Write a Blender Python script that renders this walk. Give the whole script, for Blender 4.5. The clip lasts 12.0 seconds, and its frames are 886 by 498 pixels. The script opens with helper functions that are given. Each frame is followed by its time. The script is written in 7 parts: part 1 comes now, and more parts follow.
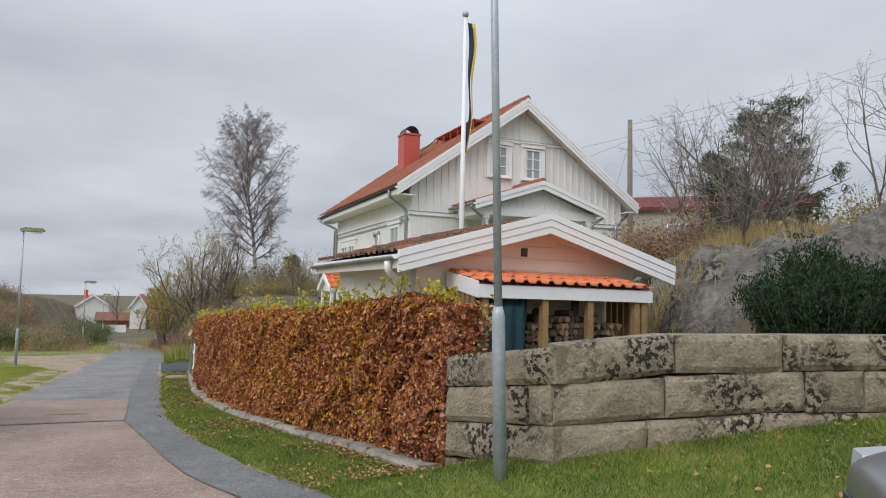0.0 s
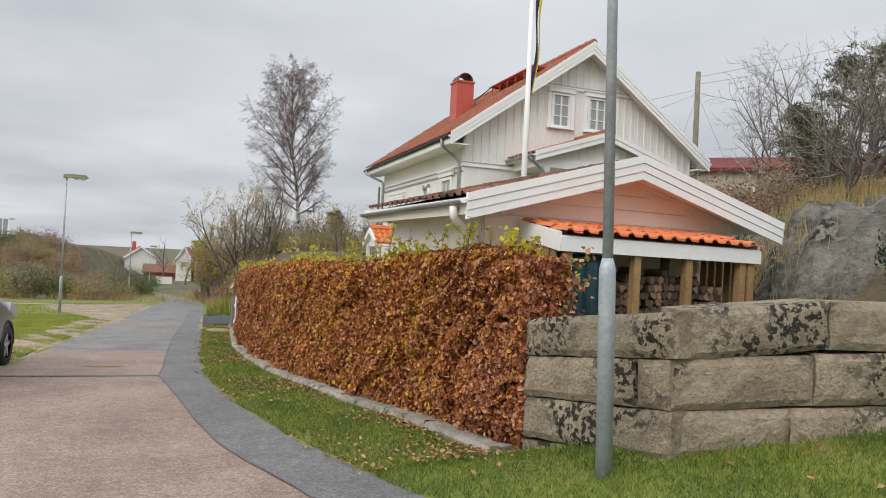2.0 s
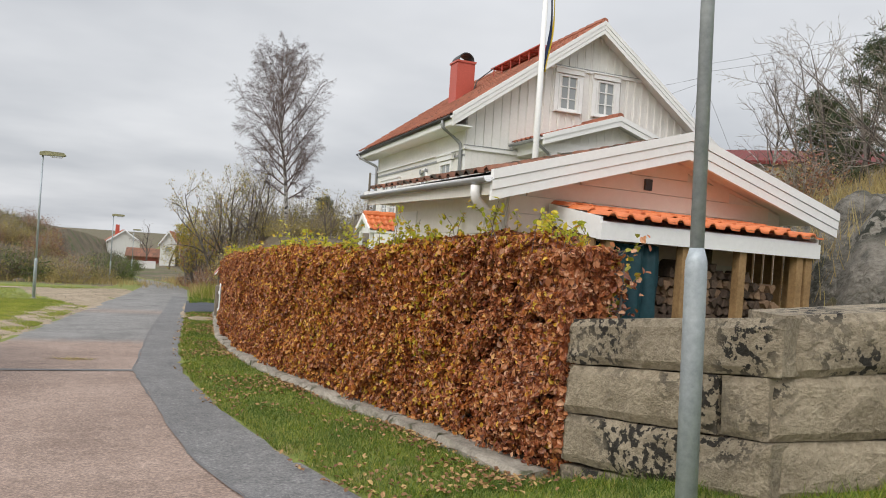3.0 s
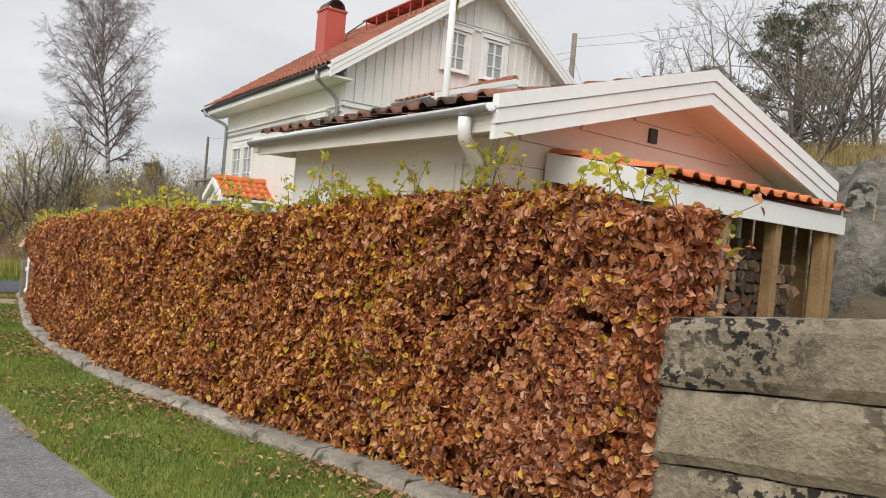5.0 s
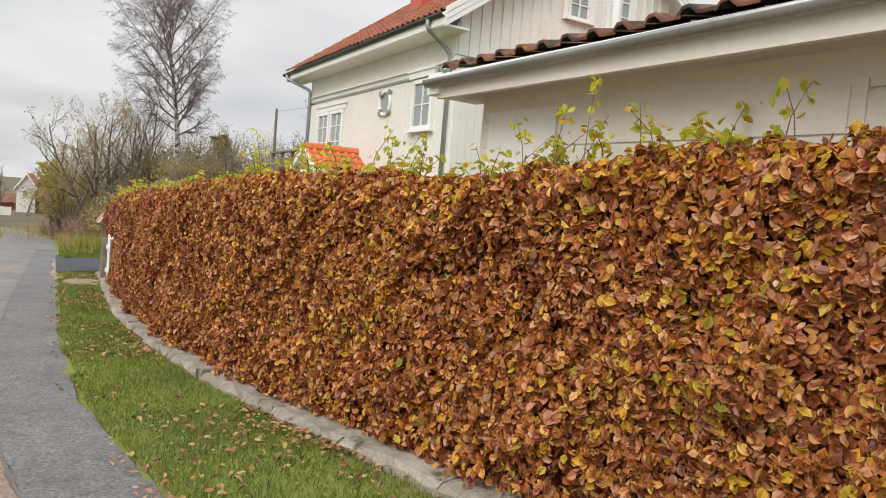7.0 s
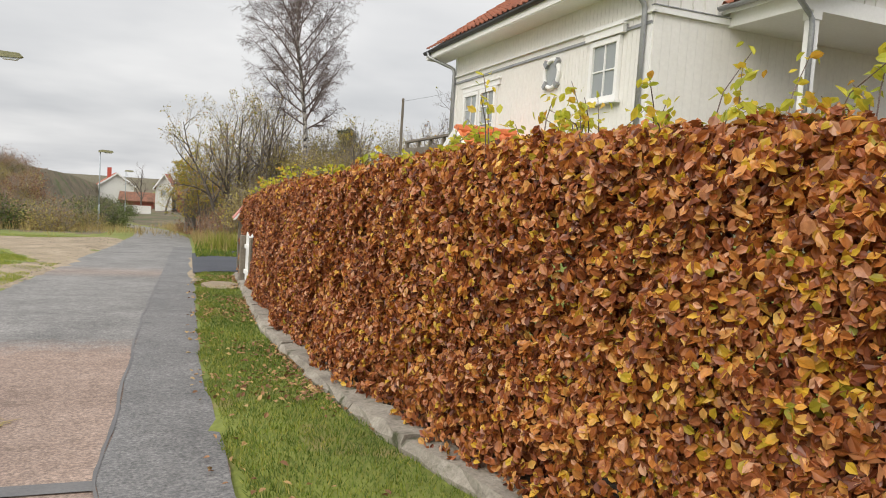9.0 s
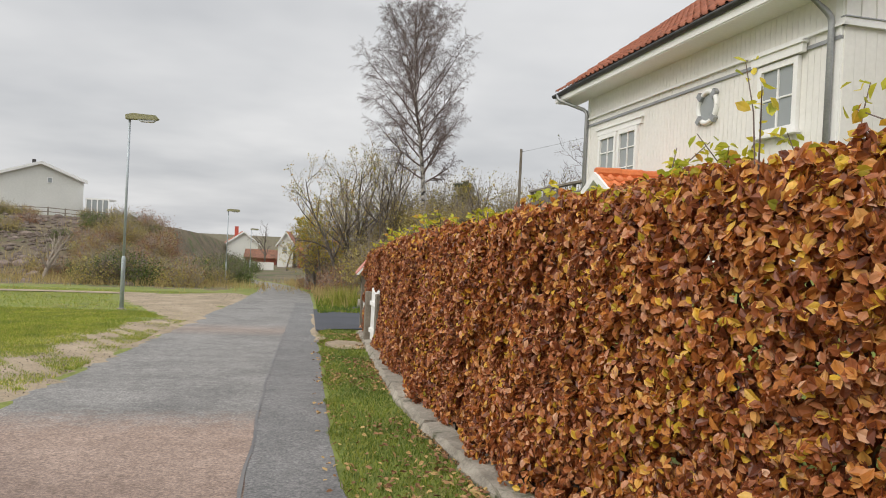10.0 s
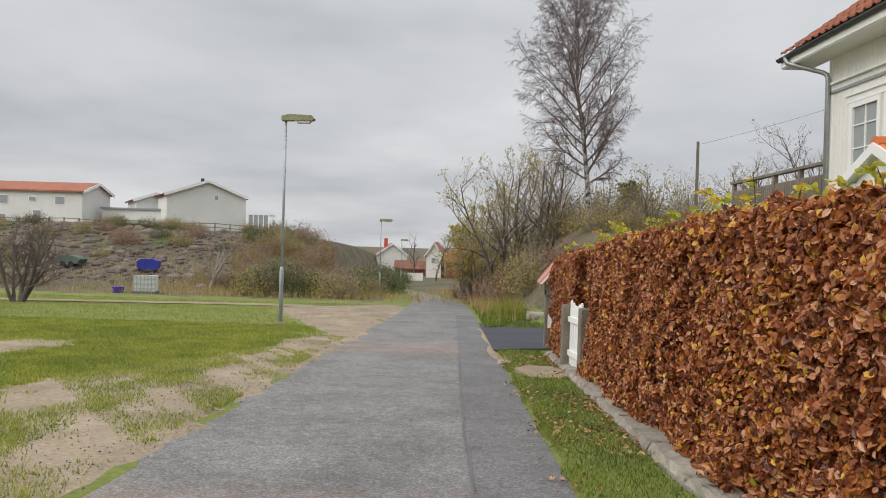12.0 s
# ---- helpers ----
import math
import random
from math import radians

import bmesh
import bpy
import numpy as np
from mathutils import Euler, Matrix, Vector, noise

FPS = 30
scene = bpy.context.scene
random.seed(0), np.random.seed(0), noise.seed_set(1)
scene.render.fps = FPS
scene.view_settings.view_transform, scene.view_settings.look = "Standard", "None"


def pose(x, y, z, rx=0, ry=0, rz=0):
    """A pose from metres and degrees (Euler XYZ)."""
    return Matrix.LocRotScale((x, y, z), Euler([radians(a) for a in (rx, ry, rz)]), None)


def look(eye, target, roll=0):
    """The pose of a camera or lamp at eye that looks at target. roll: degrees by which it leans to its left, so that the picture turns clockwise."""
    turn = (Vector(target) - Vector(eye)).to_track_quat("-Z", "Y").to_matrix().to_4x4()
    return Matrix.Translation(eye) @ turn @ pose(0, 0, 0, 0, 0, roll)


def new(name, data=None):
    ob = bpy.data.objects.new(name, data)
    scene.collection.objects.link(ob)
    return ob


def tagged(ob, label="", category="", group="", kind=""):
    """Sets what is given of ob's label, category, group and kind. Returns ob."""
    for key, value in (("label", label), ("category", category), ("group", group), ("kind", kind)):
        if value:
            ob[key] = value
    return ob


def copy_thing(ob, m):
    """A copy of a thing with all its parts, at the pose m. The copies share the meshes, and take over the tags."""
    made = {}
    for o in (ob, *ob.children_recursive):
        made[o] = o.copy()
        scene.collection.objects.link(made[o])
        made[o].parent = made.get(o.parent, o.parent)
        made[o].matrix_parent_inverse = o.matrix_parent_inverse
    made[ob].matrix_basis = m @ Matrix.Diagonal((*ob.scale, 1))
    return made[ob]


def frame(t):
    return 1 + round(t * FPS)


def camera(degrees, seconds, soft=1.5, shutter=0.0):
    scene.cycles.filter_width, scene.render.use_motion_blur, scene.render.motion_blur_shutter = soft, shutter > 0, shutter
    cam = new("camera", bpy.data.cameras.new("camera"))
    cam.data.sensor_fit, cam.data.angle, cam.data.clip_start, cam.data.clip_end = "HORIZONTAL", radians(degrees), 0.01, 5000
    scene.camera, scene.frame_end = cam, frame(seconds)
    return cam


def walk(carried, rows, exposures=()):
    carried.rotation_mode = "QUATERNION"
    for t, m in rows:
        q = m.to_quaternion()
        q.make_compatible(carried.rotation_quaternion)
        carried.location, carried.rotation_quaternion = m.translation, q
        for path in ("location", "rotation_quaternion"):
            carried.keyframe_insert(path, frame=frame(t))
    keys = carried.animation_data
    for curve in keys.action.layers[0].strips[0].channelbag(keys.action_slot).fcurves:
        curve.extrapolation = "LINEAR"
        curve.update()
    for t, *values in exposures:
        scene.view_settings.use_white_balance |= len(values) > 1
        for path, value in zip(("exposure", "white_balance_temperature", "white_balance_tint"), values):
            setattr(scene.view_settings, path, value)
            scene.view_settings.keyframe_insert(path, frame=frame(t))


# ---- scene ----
cam = camera(64.0, 12.0, soft=1.0)
METRES, EYE, TILT, LEAN, TURN = 14.0, 1.7, 0.0, 0.0, -21.3
ROWS = [
    (0.0, 0.0, 0.0, 0.0, -0.08, 4.07, -1.17),
    (0.5, -0.0051, 0.0056, -0.0023, 0.57, 3.13, -1.41),
    (1.0, -0.0088, 0.0283, -0.0048, 1.79, 2.46, -1.59),
    (1.5, -0.0159, 0.0582, -0.0072, 2.68, 1.64, -2.05),
    (2.0, -0.0263, 0.0933, -0.008, 3.13, 0.83, -2.75),
    (2.5, -0.0367, 0.1313, -0.0088, 3.2, 0.17, -3.25),
    (4.5, -0.1008, 0.2899, -0.0199, -7.43, -0.2, -4.98),
    (5.0, -0.1191, 0.3267, -0.0225, -11.34, -0.8, -4.8),
    (5.5, -0.1386, 0.3644, -0.0238, -13.15, -1.35, -4.77),
    (6.0, -0.1595, 0.4033, -0.0262, -12.43, -1.68, -4.7),
    (6.5, -0.1782, 0.4433, -0.0294, -10.44, -2.52, -4.76),
    (7.0, -0.196, 0.4844, -0.0322, -7.23, -3.1, -4.83),
    (9.0, -0.266, 0.6543, -0.0425, 1.77, -4.35, -3.73),
    (9.5, -0.2871, 0.6974, -0.0459, 5.21, -3.41, -3.51),
    (10.0, -0.3074, 0.7398, -0.0478, 10.66, -0.53, -2.79),
    (10.5, -0.3325, 0.7803, -0.0499, 15.24, 1.4, -1.4),
    (11.0, -0.3603, 0.8211, -0.0539, 19.18, 0.97, -1.26),
    (11.5, -0.3896, 0.8586, -0.058, 21.22, 0.05, -1.26),
    (12.0, -0.4157, 0.8994, -0.0598, 22.17, -0.19, -1.7),
]
EXPOSURES = [(0.0, -0.10, 6150, 10), (2.0, 0.06, 6450, 10), (4.5, 0.18, 6600, 10), (6.0, 0.25, 6700, 10), (9.3, 0.25, 6800, 10), (10.5, 0.0, 6700, 10), (12.0, -0.04, 6600, 10)]
walk(cam, [(t, pose(0, 0, EYE, TILT, LEAN, TURN) @ pose(METRES * x, METRES * y, METRES * z, 90 + pitch, roll, yaw)) for t, x, y, z, yaw, pitch, roll in ROWS], EXPOSURES)

# ---------------------------------------------------------------- world and light
SUN_AZ, SUN_EL = 235.0, 38.0
world = bpy.data.worlds.new("overcast_sky")
scene.world = world
world.use_nodes = True
wn = world.node_tree.nodes
wl = world.node_tree.links
bg = wn["Background"]
sky = wn.new("ShaderNodeTexSky")
sky.sky_type = "NISHITA"
sky.sun_disc = False
sky.sun_elevation = radians(SUN_EL)
sky.sun_rotation = radians(SUN_AZ)
sky.air_density, sky.dust_density, sky.ozone_density = 1.0, 4.0, 1.0
# the cloud deck: grey layers with soft breaks, brighter low down on the horizon
geo = wn.new("ShaderNodeTexCoord")
sepw = wn.new("ShaderNodeSeparateXYZ")
wl.new(geo.outputs["Generated"], sepw.inputs[0])
clampz = wn.new("ShaderNodeMath")
clampz.operation = "ADD"
clampz.inputs[1].default_value = 0.14
absz = wn.new("ShaderNodeMath")
absz.operation = "ABSOLUTE"
wl.new(sepw.outputs["Z"], absz.inputs[0])
wl.new(absz.outputs[0], clampz.inputs[0])
flat = wn.new("ShaderNodeCombineXYZ")
for axis in ("X", "Y"):
    dv = wn.new("ShaderNodeMath")
    dv.operation = "DIVIDE"
    wl.new(sepw.outputs[axis], dv.inputs[0])
    wl.new(clampz.outputs[0], dv.inputs[1])
    wl.new(dv.outputs[0], flat.inputs[axis])
cn = wn.new("ShaderNodeTexNoise")
cn.inputs["Scale"].default_value = 0.5
cn.inputs["Detail"].default_value = 5.0
cn.inputs["Roughness"].default_value = 0.5
wl.new(flat.outputs[0], cn.inputs["Vector"])
cr = wn.new("ShaderNodeValToRGB")
cr.color_ramp.elements[0].position, cr.color_ramp.elements[0].color = 0.32, (4.75, 5.0, 5.4, 1)
cr.color_ramp.elements[1].position, cr.color_ramp.elements[1].color = 0.66, (7.9, 8.05, 8.3, 1)
wl.new(cn.outputs["Fac"], cr.inputs[0])
mixw = wn.new("ShaderNodeMixRGB")
mixw.inputs[0].default_value = 0.93
wl.new(sky.outputs[0], mixw.inputs[1])
wl.new(cr.outputs[0], mixw.inputs[2])
# an overcast sky is brighter overhead than at the horizon
zen = wn.new("ShaderNodeMapRange")
zen.inputs["From Min"].default_value, zen.inputs["From Max"].default_value = 0.30, 0.85
zen.inputs["To Min"].default_value, zen.inputs["To Max"].default_value = 1.0, 2.1
wl.new(sepw.outputs["Z"], zen.inputs["Value"])
lift = wn.new("ShaderNodeVectorMath")
lift.operation = "SCALE"
wl.new(mixw.outputs[0], lift.inputs[0])
wl.new(zen.outputs[0], lift.inputs["Scale"])
wl.new(lift.outputs[0], bg.inputs["Color"])
bg.inputs["Strength"].default_value = 0.1

sun = new("sun", bpy.data.lights.new("sun", "SUN"))
sun.data.energy = 1.5
sun.data.angle = radians(40)
sun.data.color = (1.0, 0.96, 0.9)
sun.matrix_world = look((0, 0, 30), (0 + 10 * math.sin(radians(SUN_AZ + 180)), 10 * math.cos(radians(SUN_AZ + 180)), 30 - 10 * math.tan(radians(SUN_EL))))

# ---------------------------------------------------------------- materials


def nodes_of(name):
    m = bpy.data.materials.new(name)
    m.use_nodes = True
    nt = m.node_tree
    return m, nt, nt.nodes["Principled BSDF"]


def coords(nt, kind="Object"):
    return nt.nodes.new("ShaderNodeTexCoord").outputs[kind]


def noise_node(nt, vec, scale, detail=4.0, rough=0.55):
    n = nt.nodes.new("ShaderNodeTexNoise")
    n.inputs["Scale"].default_value = scale
    n.inputs["Detail"].default_value = detail
    n.inputs["Roughness"].default_value = rough
    nt.links.new(vec, n.inputs["Vector"])
    return n.outputs["Fac"]


def ramp(nt, fac, stops):
    r = nt.nodes.new("ShaderNodeValToRGB")
    el = r.color_ramp.elements
    while len(el) < len(stops):
        el.new(0.5)
    for e, (p, c) in zip(el, stops):
        e.position = p
        e.color = (*c, 1) if len(c) == 3 else c
    nt.links.new(fac, r.inputs[0])
    return r.outputs[0]


def mix(nt, fac, a, b, mode="MIX"):
    m = nt.nodes.new("ShaderNodeMixRGB")
    m.blend_type = mode
    for sock, v in ((m.inputs[0], fac), (m.inputs[1], a), (m.inputs[2], b)):
        if isinstance(v, (int, float)):
            sock.default_value = v
        elif isinstance(v, tuple):
            sock.default_value = (*v, 1)
        else:
            nt.links.new(v, sock)
    return m.outputs[0]


def bump(nt, bsdf, height, strength, dist):
    b = nt.nodes.new("ShaderNodeBump")
    b.inputs["Strength"].default_value = strength
    b.inputs["Distance"].default_value = dist
    nt.links.new(height, b.inputs["Height"])
    nt.links.new(b.outputs[0], bsdf.inputs["Normal"])


def surface(name, dark, light, big=1.0, fine=30.0, rough=0.7, relief=0.3, depth=0.01, metal=0.0, spots=None, jitter=0.0, kind="Object"):
    """Two scales of colour variation, optional spots (colour, scale, threshold), fine relief and per-piece jitter."""
    m, nt, b = nodes_of(name)
    v = coords(nt, kind)
    if jitter:
        off = nt.nodes.new("ShaderNodeVectorMath")
        off.operation = "SCALE"
        off.inputs[0].default_value = (37.0, 53.0, 71.0)
        nt.links.new(nt.nodes.new("ShaderNodeObjectInfo").outputs["Random"], off.inputs["Scale"])
        add = nt.nodes.new("ShaderNodeVectorMath")
        nt.links.new(v, add.inputs[0])
        nt.links.new(off.outputs[0], add.inputs[1])
        v = add.outputs[0]
    n1 = noise_node(nt, v, big, 3.0)
    n2 = noise_node(nt, v, fine, 5.0, 0.65)
    mixed = nt.nodes.new("ShaderNodeMath")
    mixed.operation = "MULTIPLY_ADD"
    mixed.inputs[1].default_value = 0.5
    nt.links.new(n1, mixed.inputs[0])
    half = nt.nodes.new("ShaderNodeMath")
    half.operation = "MULTIPLY"
    half.inputs[1].default_value = 0.5
    nt.links.new(n2, half.inputs[0])
    nt.links.new(half.outputs[0], mixed.inputs[2])
    col = ramp(nt, mixed.outputs[0], [(0.36, dark), (0.64, light)])
    if spots:
        sc, ss, lo, hi = spots[:4]
        cover = ramp(nt, noise_node(nt, v, ss, 6.0, 0.6), [(lo, (0, 0, 0)), (hi, (1, 1, 1))])
        if len(spots) > 4:
            cluster = ramp(nt, noise_node(nt, v, spots[4], 2.0), [(0.44, (0, 0, 0)), (0.60, (1, 1, 1))])
            cover = mix(nt, 1.0, cover, cluster, "MULTIPLY")
        col = mix(nt, cover, col, sc)
    if jitter:
        rnd = nt.nodes.new("ShaderNodeObjectInfo").outputs["Random"]
        col = mix(nt, 1.0, col, ramp(nt, rnd, [(0, (1 - jitter,) * 3), (1, (1.0, 1.0, 1.0))]), "MULTIPLY")
    nt.links.new(col, b.inputs["Base Color"])
    b.inputs["Roughness"].default_value = rough
    b.inputs["Metallic"].default_value = metal
    if relief:
        bump(nt, b, n2, relief, depth)
    return m


def island_colours(name, stops, rough=0.6, patch=0.0, thin=0.0):
    """Leaves and other loose bits: each island its own colour; patch: how much broad patches differ."""
    m, nt, b = nodes_of(name)
    rnd = nt.nodes.new("ShaderNodeNewGeometry").outputs["Random Per Island"]
    col = ramp(nt, rnd, stops)
    n = noise_node(nt, coords(nt), 25.0, 3.0)
    col = mix(nt, 1.0, col, ramp(nt, n, [(0.3, (0.75, 0.75, 0.75)), (0.7, (1.1, 1.1, 1.1))]), "MULTIPLY")
    if patch:
        broad = noise_node(nt, coords(nt), 1.4, 4.0, 0.6)
        col = mix(nt, 1.0, col, ramp(nt, broad, [(0.36, (1 - patch, 1 - 0.8 * patch, 1 - patch)), (0.64, (1 + patch, 1 + 0.6 * patch, 1.0))]), "MULTIPLY")
    nt.links.new(col, b.inputs["Base Color"])
    b.inputs["Roughness"].default_value = rough
    if thin:
        tr = nt.nodes.new("ShaderNodeBsdfTranslucent")
        nt.links.new(col, tr.inputs[0])
        ms = nt.nodes.new("ShaderNodeMixShader")
        ms.inputs[0].default_value = thin
        out = nt.nodes["Material Output"]
        nt.links.new(b.outputs[0], ms.inputs[1])
        nt.links.new(tr.outputs[0], ms.inputs[2])
        nt.links.new(ms.outputs[0], out.inputs[0])
    return m


M_GROUND = surface("grass_soil", (0.10, 0.13, 0.022), (0.22, 0.25, 0.05), 0.5, 14.0, 0.95, 0.6, 0.03, spots=((0.25, 0.21, 0.08), 1.3, 0.56, 0.66))
M_GRASS = island_colours("grass_blades", [(0.0, (0.055, 0.11, 0.010)), (0.55, (0.135, 0.22, 0.02)), (0.88, (0.26, 0.31, 0.036)), (1.0, (0.44, 0.38, 0.12))], 0.6, patch=0.32, thin=0.3)
M_GREEN = island_colours("open_green_blades", [(0.0, (0.15, 0.22, 0.022)), (0.5, (0.27, 0.36, 0.042)), (0.8, (0.42, 0.43, 0.085)), (1.0, (0.56, 0.48, 0.20))], 0.7, patch=0.28, thin=0.3)
M_EDGEGRASS = island_colours("verge_edge_blades", [(0.0, (0.17, 0.20, 0.02)), (0.6, (0.30, 0.32, 0.04)), (1.0, (0.46, 0.40, 0.12))], 0.65, thin=0.25)
M_DRYGRASS = island_colours("dry_grass", [(0.0, (0.28, 0.20, 0.085)), (0.6, (0.56, 0.43, 0.19)), (1.0, (0.40, 0.34, 0.12))], 0.8, thin=0.3)


def road_surface(name, dark, light, red=None):
    """Worn asphalt: blotches, aggregate and, where given, an older reddish course that ends in a ragged line."""
    m, nt, b = nodes_of(name)
    v = coords(nt)
    blotch = noise_node(nt, v, 1.1, 4.0, 0.6)
    mid = noise_node(nt, v, 9.0, 4.0, 0.7)
    grit = noise_node(nt, v, 42.0, 4.0, 0.75)
    col = ramp(nt, mix(nt, 0.5, blotch, mid), [(0.36, dark), (0.64, light)])
    sep = nt.nodes.new("ShaderNodeSeparateXYZ")
    nt.links.new(v, sep.inputs[0])
    if red:
        rcol = ramp(nt, mix(nt, 0.5, blotch, mid), [(0.36, red[0]), (0.64, red[1])])
        def band(y0, y1, amount):
            r = nt.nodes.new("ShaderNodeMapRange")
            r.inputs["From Min"].default_value, r.inputs["From Max"].default_value = y0, y1
            wob = nt.nodes.new("ShaderNodeMath")
            wob.operation = "MULTIPLY_ADD"
            wob.inputs[1].default_value = 1.5
            nt.links.new(mid, wob.inputs[0])
            nt.links.new(sep.outputs["Y"], wob.inputs[2])
            nt.links.new(wob.outputs[0], r.inputs["Value"])
            r.inputs["To Min"].default_value, r.inputs["To Max"].default_value = amount, 0.0
            return r.outputs[0]
        col = mix(nt, band(18.4, 19.3, 1.0), col, rcol)
        up = nt.nodes.new("ShaderNodeMath")
        up.operation = "MULTIPLY"
        r2 = nt.nodes.new("ShaderNodeMapRange")
        r2.inputs["From Min"].default_value, r2.inputs["From Max"].default_value = 26.2, 27.4
        nt.links.new(sep.outputs["Y"], r2.inputs["Value"])
        nt.links.new(r2.outputs[0], up.inputs[0])
        nt.links.new(band(28.5, 30.0, 0.6), up.inputs[1])
        col = mix(nt, up.outputs[0], col, rcol)
    col = mix(nt, 1.0, col, ramp(nt, grit, [(0.32, (0.5, 0.5, 0.5)), (0.50, (0.98, 0.98, 0.98)), (0.68, (1.7, 1.66, 1.6))]), "MULTIPLY")
    nt.links.new(col, b.inputs["Base Color"])
    b.inputs["Roughness"].default_value = 0.85
    bump(nt, b, mix(nt, 0.4, grit, mid), 0.55, 0.012)
    return m


M_ASPHALT = road_surface("asphalt_worn", (0.125, 0.122, 0.119), (0.25, 0.242, 0.232), ((0.195, 0.138, 0.110), (0.335, 0.25, 0.205)))
M_STRIP = road_surface("asphalt_new", (0.108, 0.107, 0.107), (0.195, 0.192, 0.19))
M_TAR = surface("tar_joint", (0.10, 0.10, 0.105), (0.17, 0.165, 0.16), 2.0, 60.0, 0.7, 0.3, 0.003)
M_DRIVE = surface("fresh_asphalt", (0.035, 0.038, 0.048), (0.06, 0.064, 0.078), 1.0, 120.0, 0.8, 0.4, 0.003)
M_GRAVEL = surface("sandy_gravel", (0.20, 0.155, 0.10), (0.43, 0.345, 0.245), 1.1, 22.0, 0.95, 0.6, 0.02, spots=((0.14, 0.12, 0.09), 28.0, 0.62, 0.68))
M_GRANITE = surface("rough_granite", (0.215, 0.175, 0.118), (0.47, 0.395, 0.285), 2.6, 30.0, 0.9, 1.0, 0.035, spots=((0.028, 0.024, 0.018), 17.0, 0.50, 0.53, 1.6), jitter=0.18, kind="Object")
M_KERB = surface("kerb_granite", (0.21, 0.185, 0.15), (0.46, 0.415, 0.345), 3.5, 40.0, 0.9, 0.9, 0.014, spots=((0.085, 0.09, 0.045), 5.0, 0.58, 0.66), jitter=0.2)
M_ROCK = surface("lichen_rock", (0.075, 0.07, 0.058), (0.34, 0.31, 0.262), 1.6, 7.0, 0.95, 1.0, 0.18, spots=((0.026, 0.028, 0.018), 7.0, 0.44, 0.52, 0.8))
M_WHITE = surface("white_painted_wood", (0.75, 0.735, 0.70), (0.84, 0.825, 0.79), 0.8, 14.0, 0.55, 0.15, 0.004)
M_TRIM = surface("white_trim", (0.80, 0.80, 0.79), (0.88, 0.88, 0.87), 0.8, 20.0, 0.5, 0.1, 0.003)
M_CREAM = surface("cream_boards", (0.72, 0.69, 0.63), (0.81, 0.78, 0.72), 0.7, 18.0, 0.6, 0.15, 0.004)
# cream boards with the orange tiles' bounce light painted in as peach
M_CREAMBOUNCE = surface("cream_boards_orange_bounce", (0.81, 0.69, 0.60), (0.87, 0.76, 0.68), 0.7, 18.0, 0.6, 0.15, 0.004)
M_ROOF = surface("red_clay_tiles", (0.30, 0.098, 0.058), (0.46, 0.165, 0.095), 1.2, 18.0, 0.75, 0.4, 0.006, spots=((0.13, 0.07, 0.05), 7.0, 0.56, 0.68), jitter=0.25)
M_ROOFOLD = surface("weathered_tiles", (0.14, 0.06, 0.035), (0.36, 0.15, 0.09), 2.0, 18.0, 0.85, 0.5, 0.008, spots=((0.06, 0.05, 0.035), 6.0, 0.48, 0.6), jitter=0.4)
M_ROOFNEW = surface("orange_tiles", (0.62, 0.15, 0.045), (0.80, 0.24, 0.08), 1.5, 14.0, 0.55, 0.2, 0.004, jitter=0.15)
M_CHIMNEY = surface("red_sheet_metal", (0.42, 0.075, 0.05), (0.55, 0.11, 0.075), 1.0, 20.0, 0.45, 0.1, 0.003)
M_DARKRED = surface("dark_red_sheet", (0.11, 0.02, 0.018), (0.18, 0.036, 0.032), 0.5, 8.0, 0.9, 0.1, 0.003)
M_GUTTER = surface("grey_gutter_metal", (0.28, 0.29, 0.30), (0.40, 0.41, 0.42), 2.0, 30.0, 0.4, 0.1, 0.002, metal=0.5)
M_ZINC = surface("galvanised_steel", (0.30, 0.34, 0.37), (0.48, 0.53, 0.56), 3.0, 26.0, 0.5, 0.15, 0.002, metal=0.25)
M_LAMPHEAD = surface("lichened_lamp_housing", (0.20, 0.20, 0.12), (0.34, 0.32, 0.18), 8.0, 50.0, 0.8, 0.3, 0.003)
M_DARK = surface("dark_metal", (0.03, 0.03, 0.032), (0.06, 0.06, 0.062), 3.0, 30.0, 0.5, 0.1, 0.002)
M_OLDWOOD = surface("weathered_timber", (0.13, 0.11, 0.085), (0.27, 0.235, 0.185), 2.0, 30.0, 0.9, 0.4, 0.004)
M_POST = surface("impregnated_timber", (0.22, 0.13, 0.055), (0.40, 0.255, 0.12), 2.0, 24.0, 0.8, 0.3, 0.004)
M_LOG = surface("log_bark", (0.07, 0.05, 0.038), (0.19, 0.13, 0.095), 9.0, 40.0, 0.95, 0.6, 0.008, jitter=0.4)
M_LOGEND = surface("split_wood", (0.22, 0.13, 0.08), (0.46, 0.31, 0.20), 9.0, 50.0, 0.9, 0.3, 0.004, jitter=0.45)
M_TARP = surface("blue_green_tarpaulin", (0.010, 0.045, 0.06), (0.025, 0.085, 0.105), 2.0, 20.0, 0.45, 0.2, 0.006)
M_BARK = surface("grey_brown_bark", (0.09, 0.075, 0.065), (0.20, 0.17, 0.15), 3.0, 25.0, 0.95, 0.5, 0.01)
M_TWIG = surface("bare_twigs", (0.11, 0.082, 0.075), (0.21, 0.16, 0.15), 2.0, 12.0, 0.95, 0.0)
M_PALETWIG = surface("pale_twigs", (0.22, 0.185, 0.15), (0.38, 0.33, 0.275), 2.0, 12.0, 0.95, 0.0)
